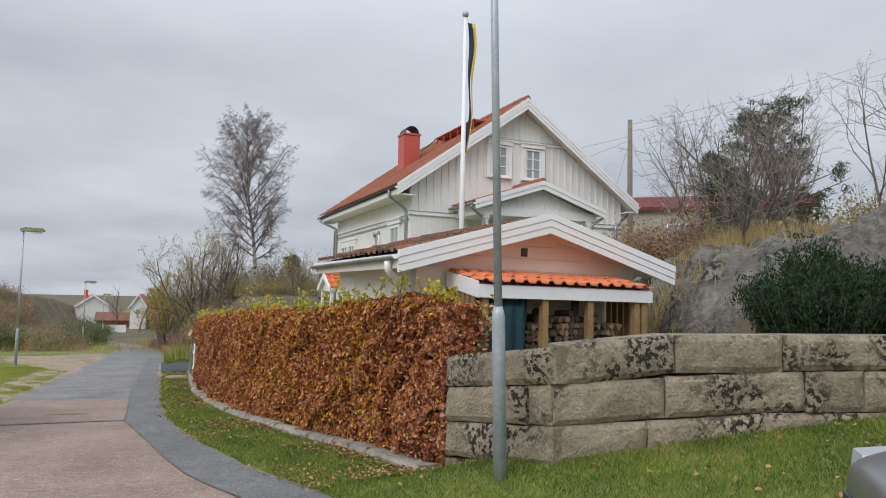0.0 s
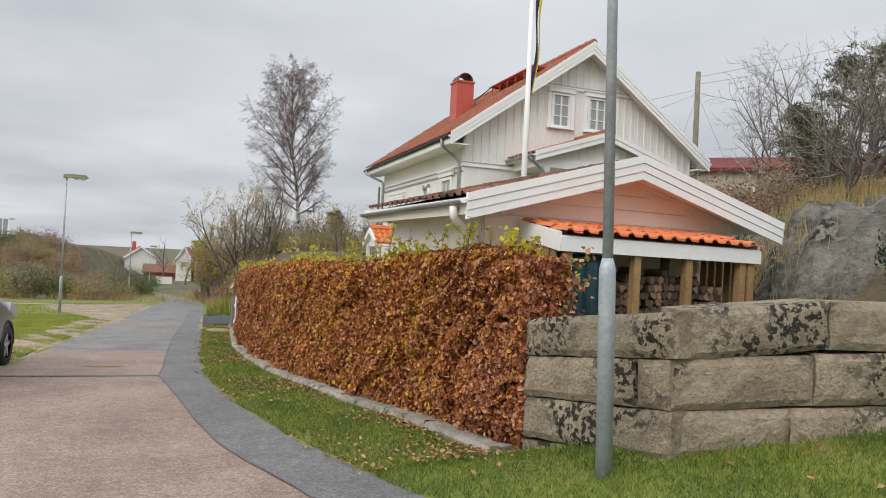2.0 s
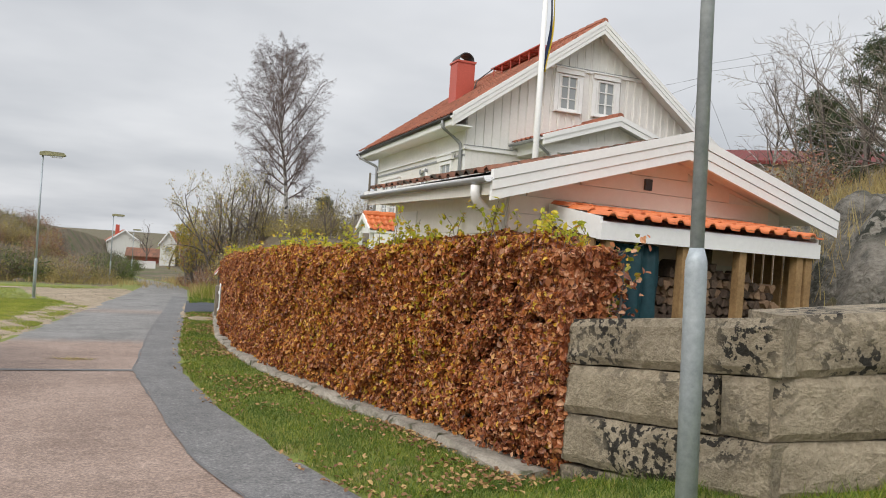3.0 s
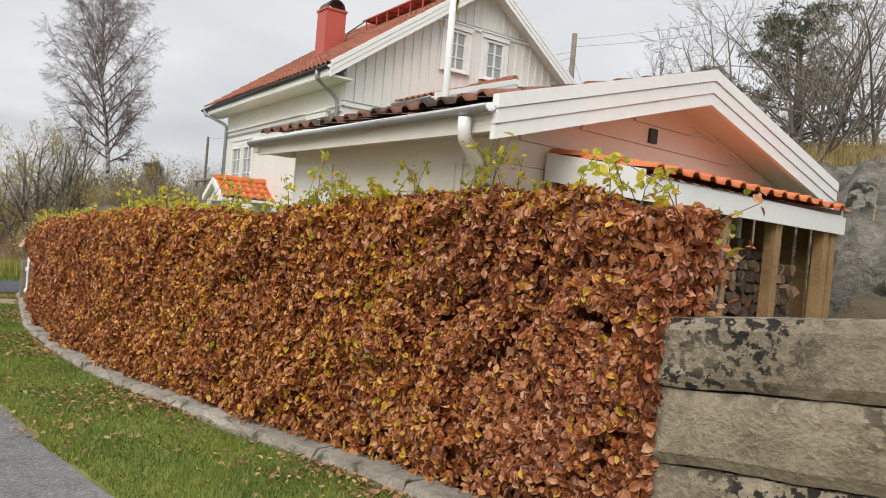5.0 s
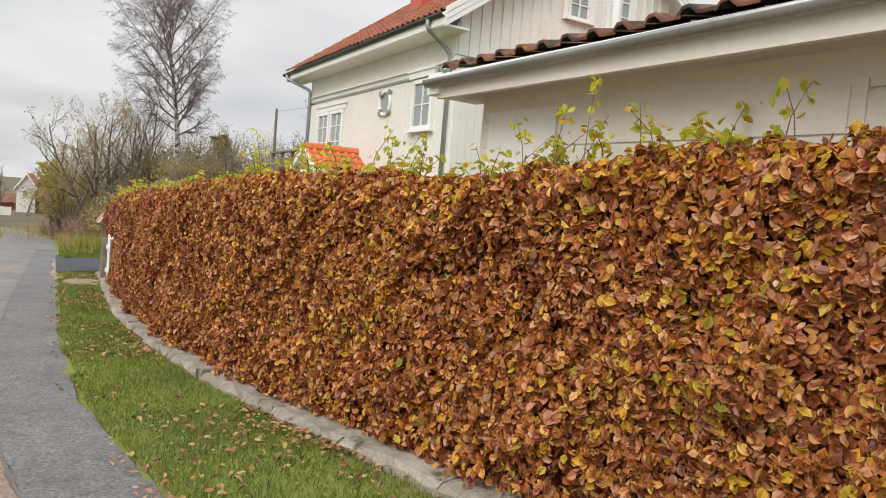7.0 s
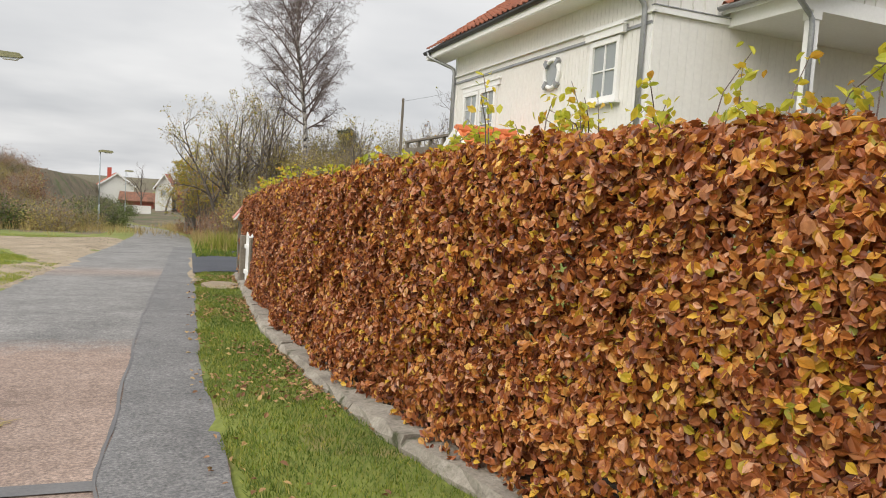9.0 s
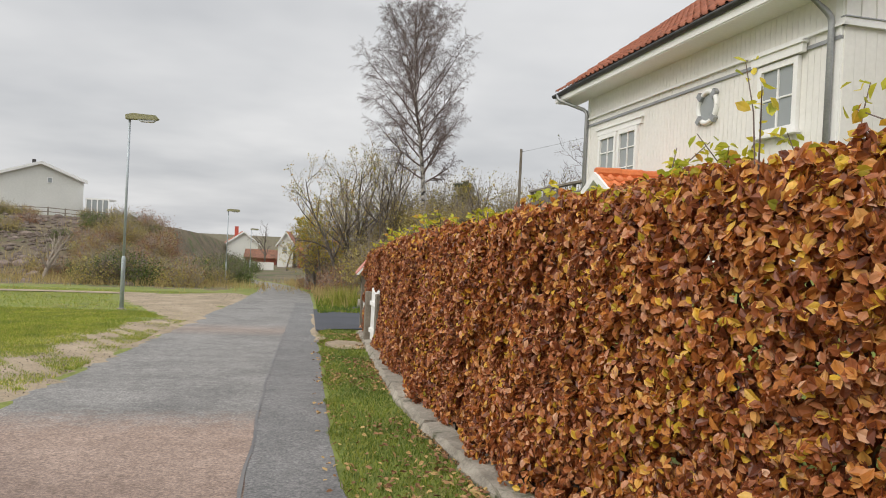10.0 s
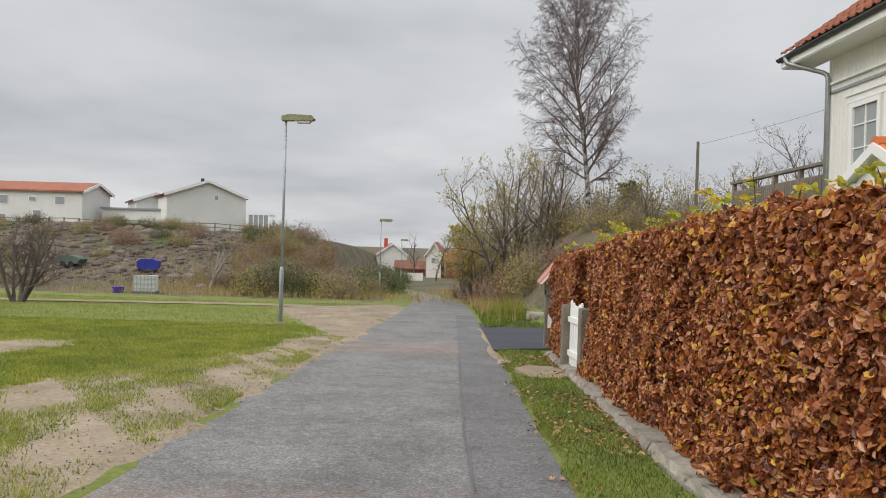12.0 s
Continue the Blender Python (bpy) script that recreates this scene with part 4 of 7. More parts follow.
def window_unit(parent, name, m, w, h, cols, rows, frame_w=0.09, pane_mat=None, sill=True):
    """A casement in its casing; local x across, z up, front towards -y."""
    root = part(name, frame_bm(w, h, frame_w), M_TRIM, parent)
    root.matrix_basis = m
    bm = bmesh.new()
    box(bm, frame_w * 0.8, w - frame_w * 0.8, 0.012, 0.02, frame_w * 0.8, h - frame_w * 0.8)
    part("pane", bm, pane_mat or M_PANE, root, "reflecting window glass")
    for i in range(1, cols):
        x = w * i / cols
        bm = bmesh.new()
        box(bm, x - 0.014, x + 0.014, -0.012, 0.014, frame_w * 0.8, h - frame_w * 0.8)
        part("glazing_bar", bm, M_TRIM, root)
    for j in range(1, rows):
        z = h * j / rows
        bm = bmesh.new()
        box(bm, frame_w * 0.8, w - frame_w * 0.8, -0.010, 0.013, z - 0.012, z + 0.012)
        part("glazing_bar", bm, M_TRIM, root)
    if sill:
        bm = bmesh.new()
        box(bm, -0.08, w + 0.08, -0.10, 0.0, -0.05, -0.012)
        part("sill", bm, M_TRIM, root)
        bm = bmesh.new()
        box(bm, -0.12, w + 0.12, -0.07, 0.0, h + 0.02, h + 0.15)
        box(bm, -0.15, w + 0.15, -0.10, 0.0, h + 0.15, h + 0.18)
        part("lintel", bm, M_TRIM, root)
    return root


def frame_bm(w, h, t):
    bm = bmesh.new()
    box(bm, 0, t, -0.035, 0.03, 0, h)
    box(bm, w - t, w, -0.035, 0.03, 0, h)
    box(bm, t, w - t, -0.034, 0.03, 0, t)
    box(bm, t, w - t, -0.034, 0.03, h - t, h)
    return bm


def gutter(parent, p, q, r=0.065, material=None):
    """A half-round gutter from p to q."""
    p, q = Vector(p), Vector(q)
    d = (q - p).normalized()
    side = Vector((0, 0, 1)).cross(d).normalized()
    bm = bmesh.new()
    n = 8
    rings = []
    for base in (p, q):
        ring = []
        for rr in (r, r - 0.006):
            ring += [bm.verts.new(base + side * rr * math.cos(math.pi + math.pi * k / n) + Vector((0, 0, rr * math.sin(math.pi + math.pi * k / n)))) for k in (range(n + 1) if rr == r else range(n, -1, -1))]
        rings.append(ring)
    m = len(rings[0])
    for k in range(m):
        bm.faces.new((rings[0][k], rings[0][(k + 1) % m], rings[1][(k + 1) % m], rings[1][k]))
    bm.faces.new(rings[0])
    bm.faces.new(list(reversed(rings[1])))
    part("gutter", bm, material or M_GUTTER, parent, "half-round metal gutter", True)


def pipe(parent, pts, r=0.045, material=None, name="downpipe"):
    """A downpipe with mitred bends."""
    bm = bmesh.new()
    P = [Vector(a) for a in pts]
    fine = [P[0]]
    for a, b, c in zip(P, P[1:], P[2:]):
        u, v = (a - b).normalized(), (c - b).normalized()
        e = min(0.1, (a - b).length * 0.4, (c - b).length * 0.4)
        fine += [b + u * e, b + (u + v) * e * 0.25, b + v * e]
    fine.append(P[-1])
    tube(bm, fine, r, 10)
    part(name, bm, material or M_GUTTER, parent, "bent rainwater downpipe", True)


# ---------------------------------------------------------------- main house
HOUSE_M = pose(6.56, 19.50, 0.0, 0, 0, 2.0)
house = thing("house", HOUSE_M, "white board-and-batten house with a red tiled gable roof", "house")
HW, HL = 7.45, 8.05            # width of the gable, length
HZE, HZR = 4.92, 7.93          # eave and ridge of the roof
RX0, RX1, RY0, RY1 = -0.54, HW + 0.38, -0.42, HL + 0.85


def house_top(x):
    """Underside of the roof above x on the gable."""
    xm = (RX0 + RX1) / 2
    return HZE + (HZR - HZE) * (1 - abs(x - xm) / (xm - RX0)) - 0.16


bm = bmesh.new()
prism(bm, [(0, 0.2), (HW, 0.2), (HW, house_top(HW)), ((RX0 + RX1) / 2, house_top((RX0 + RX1) / 2)), (0, house_top(0))], "y", 0, HL)
part("wall", bm, M_WHITE, house)
boards_wall(house, 4.18, 0.0, HW, -0.002, 0.9, 0.17, M_WHITE, 0.004, 0.018)
boards_wall(house, 9, 0.0, HW, -0.002, 4.24, 0.235, M_WHITE, 0.006, 0.018, top=house_top)
battens(house, 0.02, HW - 0.02, -0.019, 4.24, house_top, 0.235, 0.05, 0.022, M_WHITE)
bm = bmesh.new()
box(bm, -0.05, HW + 0.05, -0.075, 0, 4.15, 4.25)
box(bm, -0.075, 0, -0.075, HL, 4.15, 4.19)
part("string_course", bm, M_TRIM, house)
bm = bmesh.new()
box(bm, -0.06, HW + 0.06, -0.09, 0.0, 4.252, 4.268)
part("flashing", bm, M_GUTTER, house, "grey metal drip flashing")
bm = bmesh.new()
box(bm, 1.9, 5.6, -0.065, 0, 6.62, 6.70)
part("upper_trim", bm, M_TRIM, house)
bm = bmesh.new()
box(bm, 1.88, 5.62, -0.08, 0.0, 6.702, 6.714)
part("upper_flashing", bm, M_GUTTER, house)
# west side: local x is -y there
WEST = pose(0, 0, 0, 0, 0, -90)
side = part("side_wall_cladding", bmesh.new(), M_WHITE, house)
side.matrix_basis = WEST
bm = bmesh.new()
part("corner_board", bm, M_TRIM, house)
boards_wall(side, 4.9, -HL, 0.0, -0.002, 0.9, 0.12, M_WHITE, 0.007, 0.016)
bm = bmesh.new()
box(bm, -HL, 0.0, -0.05, 0, 3.98, 4.03)
part("side_trim", bm, M_GUTTER, side, "thin dark drip moulding")
for x in (-HL, -0.12):
    bm = bmesh.new()
    box(bm, x, x + 0.12, -0.035, 0, 0.9, 4.9)
    part("corner_board", bm, M_TRIM, side)
bm = bmesh.new()
box(bm, RX0, 0.0, RY0 + 0.05, RY1 - 0.02, 4.66, 4.70)
part("soffit", bm, M_TRIM, house, "white boxed soffit")
bm = bmesh.new()
box(bm, HW, RX1, RY0 + 0.05, RY1 - 0.02, 4.66, 4.70)
part("soffit", bm, M_TRIM, house, "white boxed soffit")
window_unit(side, "window", pose(-1.62, -0.05, 2.88), 0.88, 1.06, 2, 2)
window_unit(side, "window", pose(-7.28, -0.05, 2.42), 0.88, 1.24, 2, 3, sill=False)
window_unit(side, "window", pose(-6.32, -0.05, 2.42), 0.88, 1.24, 2, 3, sill=False)
bm = bmesh.new()
box(bm, -7.4, -5.3, -0.06, 0.0, 3.68, 3.80)
box(bm, -7.44, -5.26, -0.09, 0.0, 3.80, 3.83)
part("lintel", bm, M_TRIM, side)
# round window with a moulded ring and four keystones
RW = part("round_window", bmesh.new(), M_TRIM, side)
RW.matrix_basis = pose(-2.98, -0.03, 3.59)
bm = bmesh.new()
ring_pts = [(0.27 * math.cos(a * math.pi / 16), -0.02, 0.27 * math.sin(a * math.pi / 16)) for a in range(33)]
tube(bm, ring_pts, 0.045, 8, False)
part("ring", bm, M_TRIM, RW, "white moulded ring", True)
bm = bmesh.new()
prism(bm, [(0.25 * math.cos(a * math.pi / 16), 0.25 * math.sin(a * math.pi / 16)) for a in range(32)], "y", -0.006, 0.004)
part("pane", bm, M_PANE, RW, "round reflecting pane")
for a in range(4):
    bm = bmesh.new()
    box(bm, 0.22, 0.36, -0.07, 0.01, -0.05, 0.05, pose(0, 0, 0, 0, 45 + 90 * a, 0))
    part("keystone", bm, M_GUTTER, RW)
# two gable windows
for x in (2.56, 3.74):
    wu = window_unit(house, "gable_window", pose(x, -0.05, 5.51), 0.62, 0.97, 2, 3, 0.055)
    bm = bmesh.new()
    box(bm, -0.13, -0.01, -0.03, 0.0, -0.05, 1.07)
    part("casing", bm, M_TRIM, wu)
    bm = bmesh.new()
    box(bm, 0.63, 0.75, -0.03, 0.0, -0.05, 1.07)
    part("casing", bm, M_TRIM, wu)
gable_roof(house, RX0, RX1, RY0, RY1, HZE, HZR, 0.23, 0.34, M_ROOF)
bargeboards(house, RX0 - 0.03, RX1 + 0.03, RY0, HZE, HZR, 0.36, M_TRIM)
bm = bmesh.new()
box(bm, RX0 - 0.02, RX0 + 0.01, RY0, RY1, HZE - 0.24, HZE - 0.01)
part("fascia", bm, M_TRIM, house)
bm = bmesh.new()
box(bm, RX1 - 0.01, RX1 + 0.02, RY0, RY1, HZE - 0.24, HZE - 0.01)
part("fascia", bm, M_TRIM, house)
gutter(house, (RX0 - 0.05, RY0 + 0.02, HZE - 0.03), (RX0 - 0.05, RY1 + 0.02, HZE - 0.06), 0.07, M_DARK)
gutter(house, (RX1 + 0.08, RY0 + 0.02, HZE - 0.02), (RX1 + 0.08, RY1, HZE - 0.02), 0.075, M_GUTTER)
pipe(house, [(RX0 - 0.08, 0.15, HZE - 0.08), (RX0 - 0.08, 0.15, HZE - 0.25), (-0.09, 0.12, HZE - 0.62), (-0.09, 0.12, 1.0)])
pipe(house, [(RX0 - 0.08, HL + 0.55, HZE - 0.08), (RX0 - 0.08, HL + 0.5, HZE - 0.22), (-0.09, HL - 0.06, HZE - 0.55), (-0.09, HL - 0.06, 1.0)])
pipe(house, [(RX1 + 0.05, 0.1, HZE - 0.08), (RX1 + 0.05, 0.1, HZE - 0.25), (HW - 0.25, -0.1, HZE - 0.7), (HW - 0.25, -0.1, 1.0)])
# chimney in red sheet metal with an arched cowl
CH = part("chimney", bmesh.new(), M_CHIMNEY, house, "red sheet-metal chimney")
CX, CY = 1.50, 4.30
bm = bmesh.new()
box(bm, CX - 0.30, CX + 0.30, CY - 0.30, CY + 0.30, 5.75, 7.50)
box(bm, CX - 0.33, CX + 0.33, CY - 0.33, CY + 0.33, 7.50, 7.56)
part("shaft", bm, M_CHIMNEY, CH)
bm = bmesh.new()
prism(bm, [(CX - 0.36, 5.75), (CX + 0.36, 5.75), (CX + 0.36, 6.55), (CX - 0.36, 6.05)], "y", CY - 0.36, CY + 0.36)
part("flashing", bm, M_CHIMNEY, CH)
bm = bmesh.new()
arc = [(CX + 0.27 * math.cos(a * math.pi / 10), 7.56 + 0.27 * math.sin(a * math.pi / 10)) for a in range(11)]
arc2 = [(CX + 0.24 * math.cos(a * math.pi / 10), 7.56 + 0.24 * math.sin(a * math.pi / 10)) for a in range(10, -1, -1)]
prism(bm, arc + arc2, "y", CY - 0.30, CY + 0.30)
part("cowl", bm, M_DARK, CH, "dark arched cowl")
# roof catwalk near the ridge
CW = part("roof_catwalk", bmesh.new(), M_CHIMNEY, house, "red metal roof catwalk")
for k in range(5):
    bm = bmesh.new()
    box(bm, 2.50 + 0.10 * k, 2.575 + 0.10 * k, 1.0, 4.2, 7.48, 7.52)
    part("plank", bm, M_CHIMNEY, CW)
for k in range(6):
    yb = 1.05 + 0.6 * k
    bm = bmesh.new()
    box(bm, 2.48, 3.0, yb, yb + 0.03, 7.44, 7.48)
    box(bm, 2.48, 2.51, yb, yb + 0.03, 7.0, 7.44)
    part("bracket", bm, M_CHIMNEY, CW)
bm = bmesh.new()
tube(bm, [(2.48, 0.95, 7.50), (2.48, 4.25, 7.50)], 0.03, 6)
part("edge_rail", bm, M_CHIMNEY, CW)
bm = bmesh.new()
tube(bm, [(1.75, 3.9, 6.62), (1.85, 3.9, 6.95), (2.45, 3.9, 7.48)], 0.02, 6)
part("roof_ladder", bm, M_DARK, house, "dark metal roof ladder rail")

# entrance porch on the gable side
porch = thing("entrance_porch", HOUSE_M @ pose(0, 0, 0), "white gabled entrance porch with a tiled roof on posts", "porch")
PX0, PX1, PY0 = 1.30, 5.58, -1.72
PZE, PZR = 4.42, 5.13
gable_roof(porch, PX0, PX1, PY0, -0.03, PZE, PZR, 0.23, 0.34, M_ROOF, 0.12)
bargeboards(porch, PX0 - 0.02, PX1 + 0.02, PY0, PZE, PZR, 0.26, M_TRIM, 2)
bm = bmesh.new()
xm = (PX0 + PX1) / 2
prism(bm, [(PX0 + 0.35, PZE - 0.05), (PX1 - 0.35, PZE - 0.05), (xm, PZR - 0.14)], "y", PY0 + 0.28, PY0 + 0.34)
part("pediment", bm, M_WHITE, porch)
battens(porch, PX0 + 0.5, PX1 - 0.5, PY0 + 0.279, PZE - 0.04, lambda x: PZR - 0.16 - abs(x - xm) * 0.327, 0.22, 0.045, 0.02, M_WHITE)
bm = bmesh.new()
box(bm, PX0 + 0.15, PX1 - 0.15, PY0 + 0.2, -0.02, PZE - 0.30, PZE - 0.06)
part("beam_and_ceiling", bm, M_TRIM, porch)
for x in (PX0 + 0.42, PX1 - 0.42):
    bm = bmesh.new()
    box(bm, x - 0.07, x + 0.07, PY0 + 0.22, PY0 + 0.36, 0.85, PZE - 0.3)
    box(bm, x - 0.09, x + 0.09, PY0 + 0.20, PY0 + 0.38, PZE - 0.42, PZE - 0.3)
    part("post", bm, M_TRIM, porch)
gutter(porch, (PX0 - 0.07, PY0, PZE - 0.02), (PX0 - 0.07, -0.05, PZE - 0.02), 0.06)
pipe(porch, [(PX0 - 0.07, PY0 + 0.15, PZE - 0.08), (PX0 - 0.07, PY0 + 0.15, PZE - 0.16), (PX0 + 0.33, PY0 + 0.2, PZE - 0.42), (PX0 + 0.33, PY0 + 0.18, 1.0)], 0.04)
pipe(porch, [(PX1 + 0.07, PY0 + 0.15, PZE - 0.08), (PX1 + 0.07, PY0 + 0.15, PZE - 0.16), (PX1 - 0.33, PY0 + 0.2, PZE - 0.42), (PX1 - 0.33, PY0 + 0.18, 1.0)], 0.04)

# ---------------------------------------------------------------- garage
GAR_M = pose(2.70, 8.45, 0.05, 0.3, 0.5, 4.2)
garage = thing("garage", GAR_M, "cream wooden garage with weathered tiles and gable boards tinted by orange bounce light", "garage")
GWD, GLN = 4.46, 3.75
GZE, GZR = 2.20, 2.84


def gar_top(x):
    return GZE + (GZR - GZE) * (1 - abs(x - GWD / 2) / (GWD / 2)) - 0.10


bm = bmesh.new()
prism(bm, [(0.38, -0.3), (GWD - 0.38, -0.3), (GWD - 0.38, gar_top(GWD - 0.38)), (GWD / 2, gar_top(GWD / 2)), (0.38, gar_top(0.38))], "y", 0.44, GLN - 0.05)
part("wall", bm, M_CREAM, garage)
gable_roof(garage, 0, GWD, 0, GLN, GZE + 0.012, GZR - 0.03, 0.225, 0.33, M_ROOFOLD, 0.10, keep_w=lambda i, j, ni, nj: j < 3, deckmat=M_CREAM, ridge=0.055)
bargeboards(garage, -0.03, GWD + 0.03, 0.0, GZE, GZR, 0.29, M_TRIM)
# gable boards: cream, with light bounced off the orange tiles put into the colour
for k in range(7):
    z0 = 1.55 + 0.18 * k
    lim = (GZR - 0.10 - (z0 + 0.18)) / (GZR - GZE) * GWD / 2
    if lim < 0.1:
        continue
    xa, xb = max(0.40, GWD / 2 - lim), min(GWD - 0.40, GWD / 2 + lim)
    bm = bmesh.new()
    box(bm, xa, xb, 0.415, 0.44, z0 + 0.006, z0 + 0.18)
    part("board", bm, M_CREAMBOUNCE, garage)
bm = bmesh.new()
prism(bm, [(0.40, GZE + 0.0), (GWD / 2, GZR - 0.11), (GWD - 0.40, GZE + 0.0), (GWD / 2, GZR - 0.20)], "y", 0.424, 0.441)
part("gable_trim", bm, M_CREAMBOUNCE, garage)
for k in range(9):
    bm = bmesh.new()
    box(bm, 0.40, GWD - 0.40, 0.42, 0.44, -0.2 + 0.19 * k, -0.2 + 0.19 * k + 0.184)
    part("board", bm, M_CREAM, garage)
VENT = bmesh.new()
box(VENT, 2.02, 2.11, 0.385, 0.42, 2.30, 2.42)
part("vent", VENT, M_DARK, garage, "small dark wall vent")
# west side: fascia, gutter, pipe, garage door and boards
bm = bmesh.new()
box(bm, -0.02, 0.02, 0.0, GLN + 0.02, GZE - 0.17, GZE - 0.02)
part("fascia", bm, M_CREAM, garage)
gutter(garage, (-0.075, -0.02, GZE - 0.015), (-0.075, GLN + 0.08, GZE - 0.045), 0.05, M_GUTTER)
bm = bmesh.new()
box(bm, -0.035, -0.012, 0.0, GLN, GZE - 0.03, GZE + 0.010)
part("drip_edge", bm, M_TRIM, garage, "white drip edge")
pipe(garage, [(-0.08, 0.22, GZE - 0.08), (-0.08, 0.22, GZE - 0.2), (0.30, 0.42, GZE - 0.42), (0.30, 0.46, 0.2)], 0.045, M_TRIM)
gs = part("side_cladding", bmesh.new(), M_CREAM, garage)
gs.matrix_basis = pose(0.38, 0, 0, 0, 0, -90)
for k in range(10):
    bm = bmesh.new()
    box(bm, -GLN + 0.1, -0.46, -0.02, 0.0, 0.1 + 0.2 * k, 0.1 + 0.2 * k + 0.184)
    part("board", bm, M_CREAM, gs)
bm = bmesh.new()
box(bm, -2.75, -0.75, -0.035, 0.0, 0.0, 1.94)
for k in range(8):
    box(bm, -2.68, -0.82, -0.05, -0.035, 0.05 + 0.235 * k, 0.05 + 0.235 * k + 0.215)
part("garage_door", bm, M_CREAM, gs, "cream panelled garage door")
bm = bmesh.new()
box(bm, -3.55, -2.78, -0.04, 0.0, 0.0, 1.96)
part("plain_panel", bm, M_TRIM, gs, "smooth white wall panel")
bm = bmesh.new()
box(bm, -0.05, 0.42, GLN - 0.05, GLN + 0.12, GZE - 0.14, GZE + 0.02)
part("eave_end", bm, M_TRIM, garage)

# lean-to wood store in front of the gable
shed = thing("wood_store", GAR_M, "open lean-to wood store with bright orange tiles and timber posts", "wood shed")
SX0, SX1, SY0, SY1 = 0.86, 3.57, -0.50, 0.38
SZ0, SZ1 = 1.86, 2.0
slope = math.hypot(SY1 - SY0, SZ1 - SZ0)
bm = bmesh.new()
prism(bm, [(SY0, SZ0 - 0.05), (SY1, SZ1 - 0.05), (SY1, SZ1), (SY0, SZ0)], "x", SX0, SX1)
part("roof_deck", bm, M_TRIM, shed)
tile_roof(shed, slope_matrix((SX0, SY0 - 0.06, SZ0), (1, 0, 0), (0, SY1 - SY0, SZ1 - SZ0)), SX1 - SX0, slope + 0.06, 0.20, 0.31, M_ROOFNEW, keep=lambda i, j, ni, nj: True)
bm = bmesh.new()
box(bm, SX0 - 0.03, SX1 + 0.03, SY0 - 0.03, SY0, SZ0 - 0.165, SZ0 - 0.015)
part("fascia", bm, M_TRIM, shed)
for x in (SX0 - 0.03, SX1):
    bm = bmesh.new()
    prism(bm, [(SY0, SZ0 - 0.165), (SY1, SZ1 - 0.165), (SY1, SZ1 + 0.04), (SY0, SZ0 + 0.04)], "x", x, x + 0.03)
    part("verge_board", bm, M_TRIM, shed)
for x, yv in ((SX0 + 0.1, SY0 + 0.05), (1.85, SY0 + 0.05), (2.57, SY0 + 0.05), (3.36, SY0 + 0.05), (3.49, SY0 + 0.05), (SX0 + 0.1, SY1 - 0.1)):
    bm = bmesh.new()
    box(bm, x - 0.045, x + 0.045, yv - 0.045, yv + 0.045, 0.15, SZ0 - 0.05)
    part("post", bm, M_POST, shed)
for x in (2.05, 2.95):
    bm = bmesh.new()
    box(bm, x - 0.05, x + 0.05, 0.36, 0.41, 0.15, SZ1 - 0.06)
    part("rear_post", bm, M_OLDWOOD, shed)
bm = bmesh.new()
box(bm, SX0, SX1, SY0 - 0.02, SY1, 0.28, 0.34)
part("floor_deck", bm, M_POST, shed)
for xs in (SX0 - 0.01, SX1 - 0.05):
    for k in range(6):
        bm = bmesh.new()
        box(bm, xs, xs + 0.025, SY0 + 0.10 + 0.135 * k, SY0 + 0.205 + 0.135 * k, 0.3, 1.82)
        part("side_slat", bm, M_POST, shed)
# stacked firewood: the upper rows are single logs, the rows out of sight below one heap
LR = np.random.default_rng(21)
heap = bmesh.new()
for col in range(30):
    for row in range(15):
        x = 1.02 + 0.087 * col + LR.normal(0, 0.012)
        top = (1.60 if col < 8 else 1.47 + 0.05 * math.sin(col * 1.3) - (0.10 if col > 21 else 0))
        z = 0.38 + 0.088 * row + LR.normal(0, 0.01)
        if z > top or x > 3.25:
            continue
        m = pose(x, SY0 + 0.22 + LR.normal(0, 0.02), z, 0, LR.uniform(0, 360), LR.normal(0, 6))
        target = bmesh.new() if row > 8 else heap
        if LR.uniform() < 0.2:
            vs = prism(target, [(0.044 * math.cos(a * math.pi / 4), 0.044 * math.sin(a * math.pi / 4)) for a in range(8)], "y", -0.02, 0.30)
        else:
            k = LR.uniform(0.9, 1.25)
            vs = prism(target, [(-0.045 * k, -0.03), (0.048 * k, -0.035), (0.02, 0.045 * k), (-0.02, 0.04)], "y", -0.02, 0.30)
        if row > 8:
            log = part("firewood_log", target, M_LOG if LR.uniform() < 0.45 else M_LOGEND)
            log.matrix_basis = GAR_M @ m
            tagged(log, "split firewood log with pale end grain in the stack", "firewood", "stacked firewood")
        else:
            bmesh.ops.transform(heap, matrix=m, verts=vs)
lower = part("firewood_heap", heap, M_LOG)
lower.matrix_basis = GAR_M
tagged(lower, "lower rows of stacked firewood in the store", "firewood", "", "stuff")
# tarpaulin hanging at the side of the store
bm = bmesh.new()
cols, rows = 22, 8
grid = [[bm.verts.new((0.86 + 0.74 * i / cols, SY0 + 0.10 + 0.045 * math.sin(i * 1.15) * (0.4 + 0.6 * j / rows) + 0.02 * math.sin(i * 2.7 + j), 1.68 - 1.25 * j / rows)) for j in range(rows + 1)] for i in range(cols + 1)]
for i in range(cols):
    for j in range(rows):
        bm.faces.new((grid[i][j], grid[i + 1][j], grid[i + 1][j + 1], grid[i][j + 1]))
tarp = part("tarpaulin", bm, M_TARP, None, "", True)
tarp.matrix_basis = GAR_M
tarp.modifiers.new("thick", "SOLIDIFY").thickness = 0.006
tagged(tarp, "dark blue-green tarpaulin hanging in folds in the wood store", "tarpaulin")

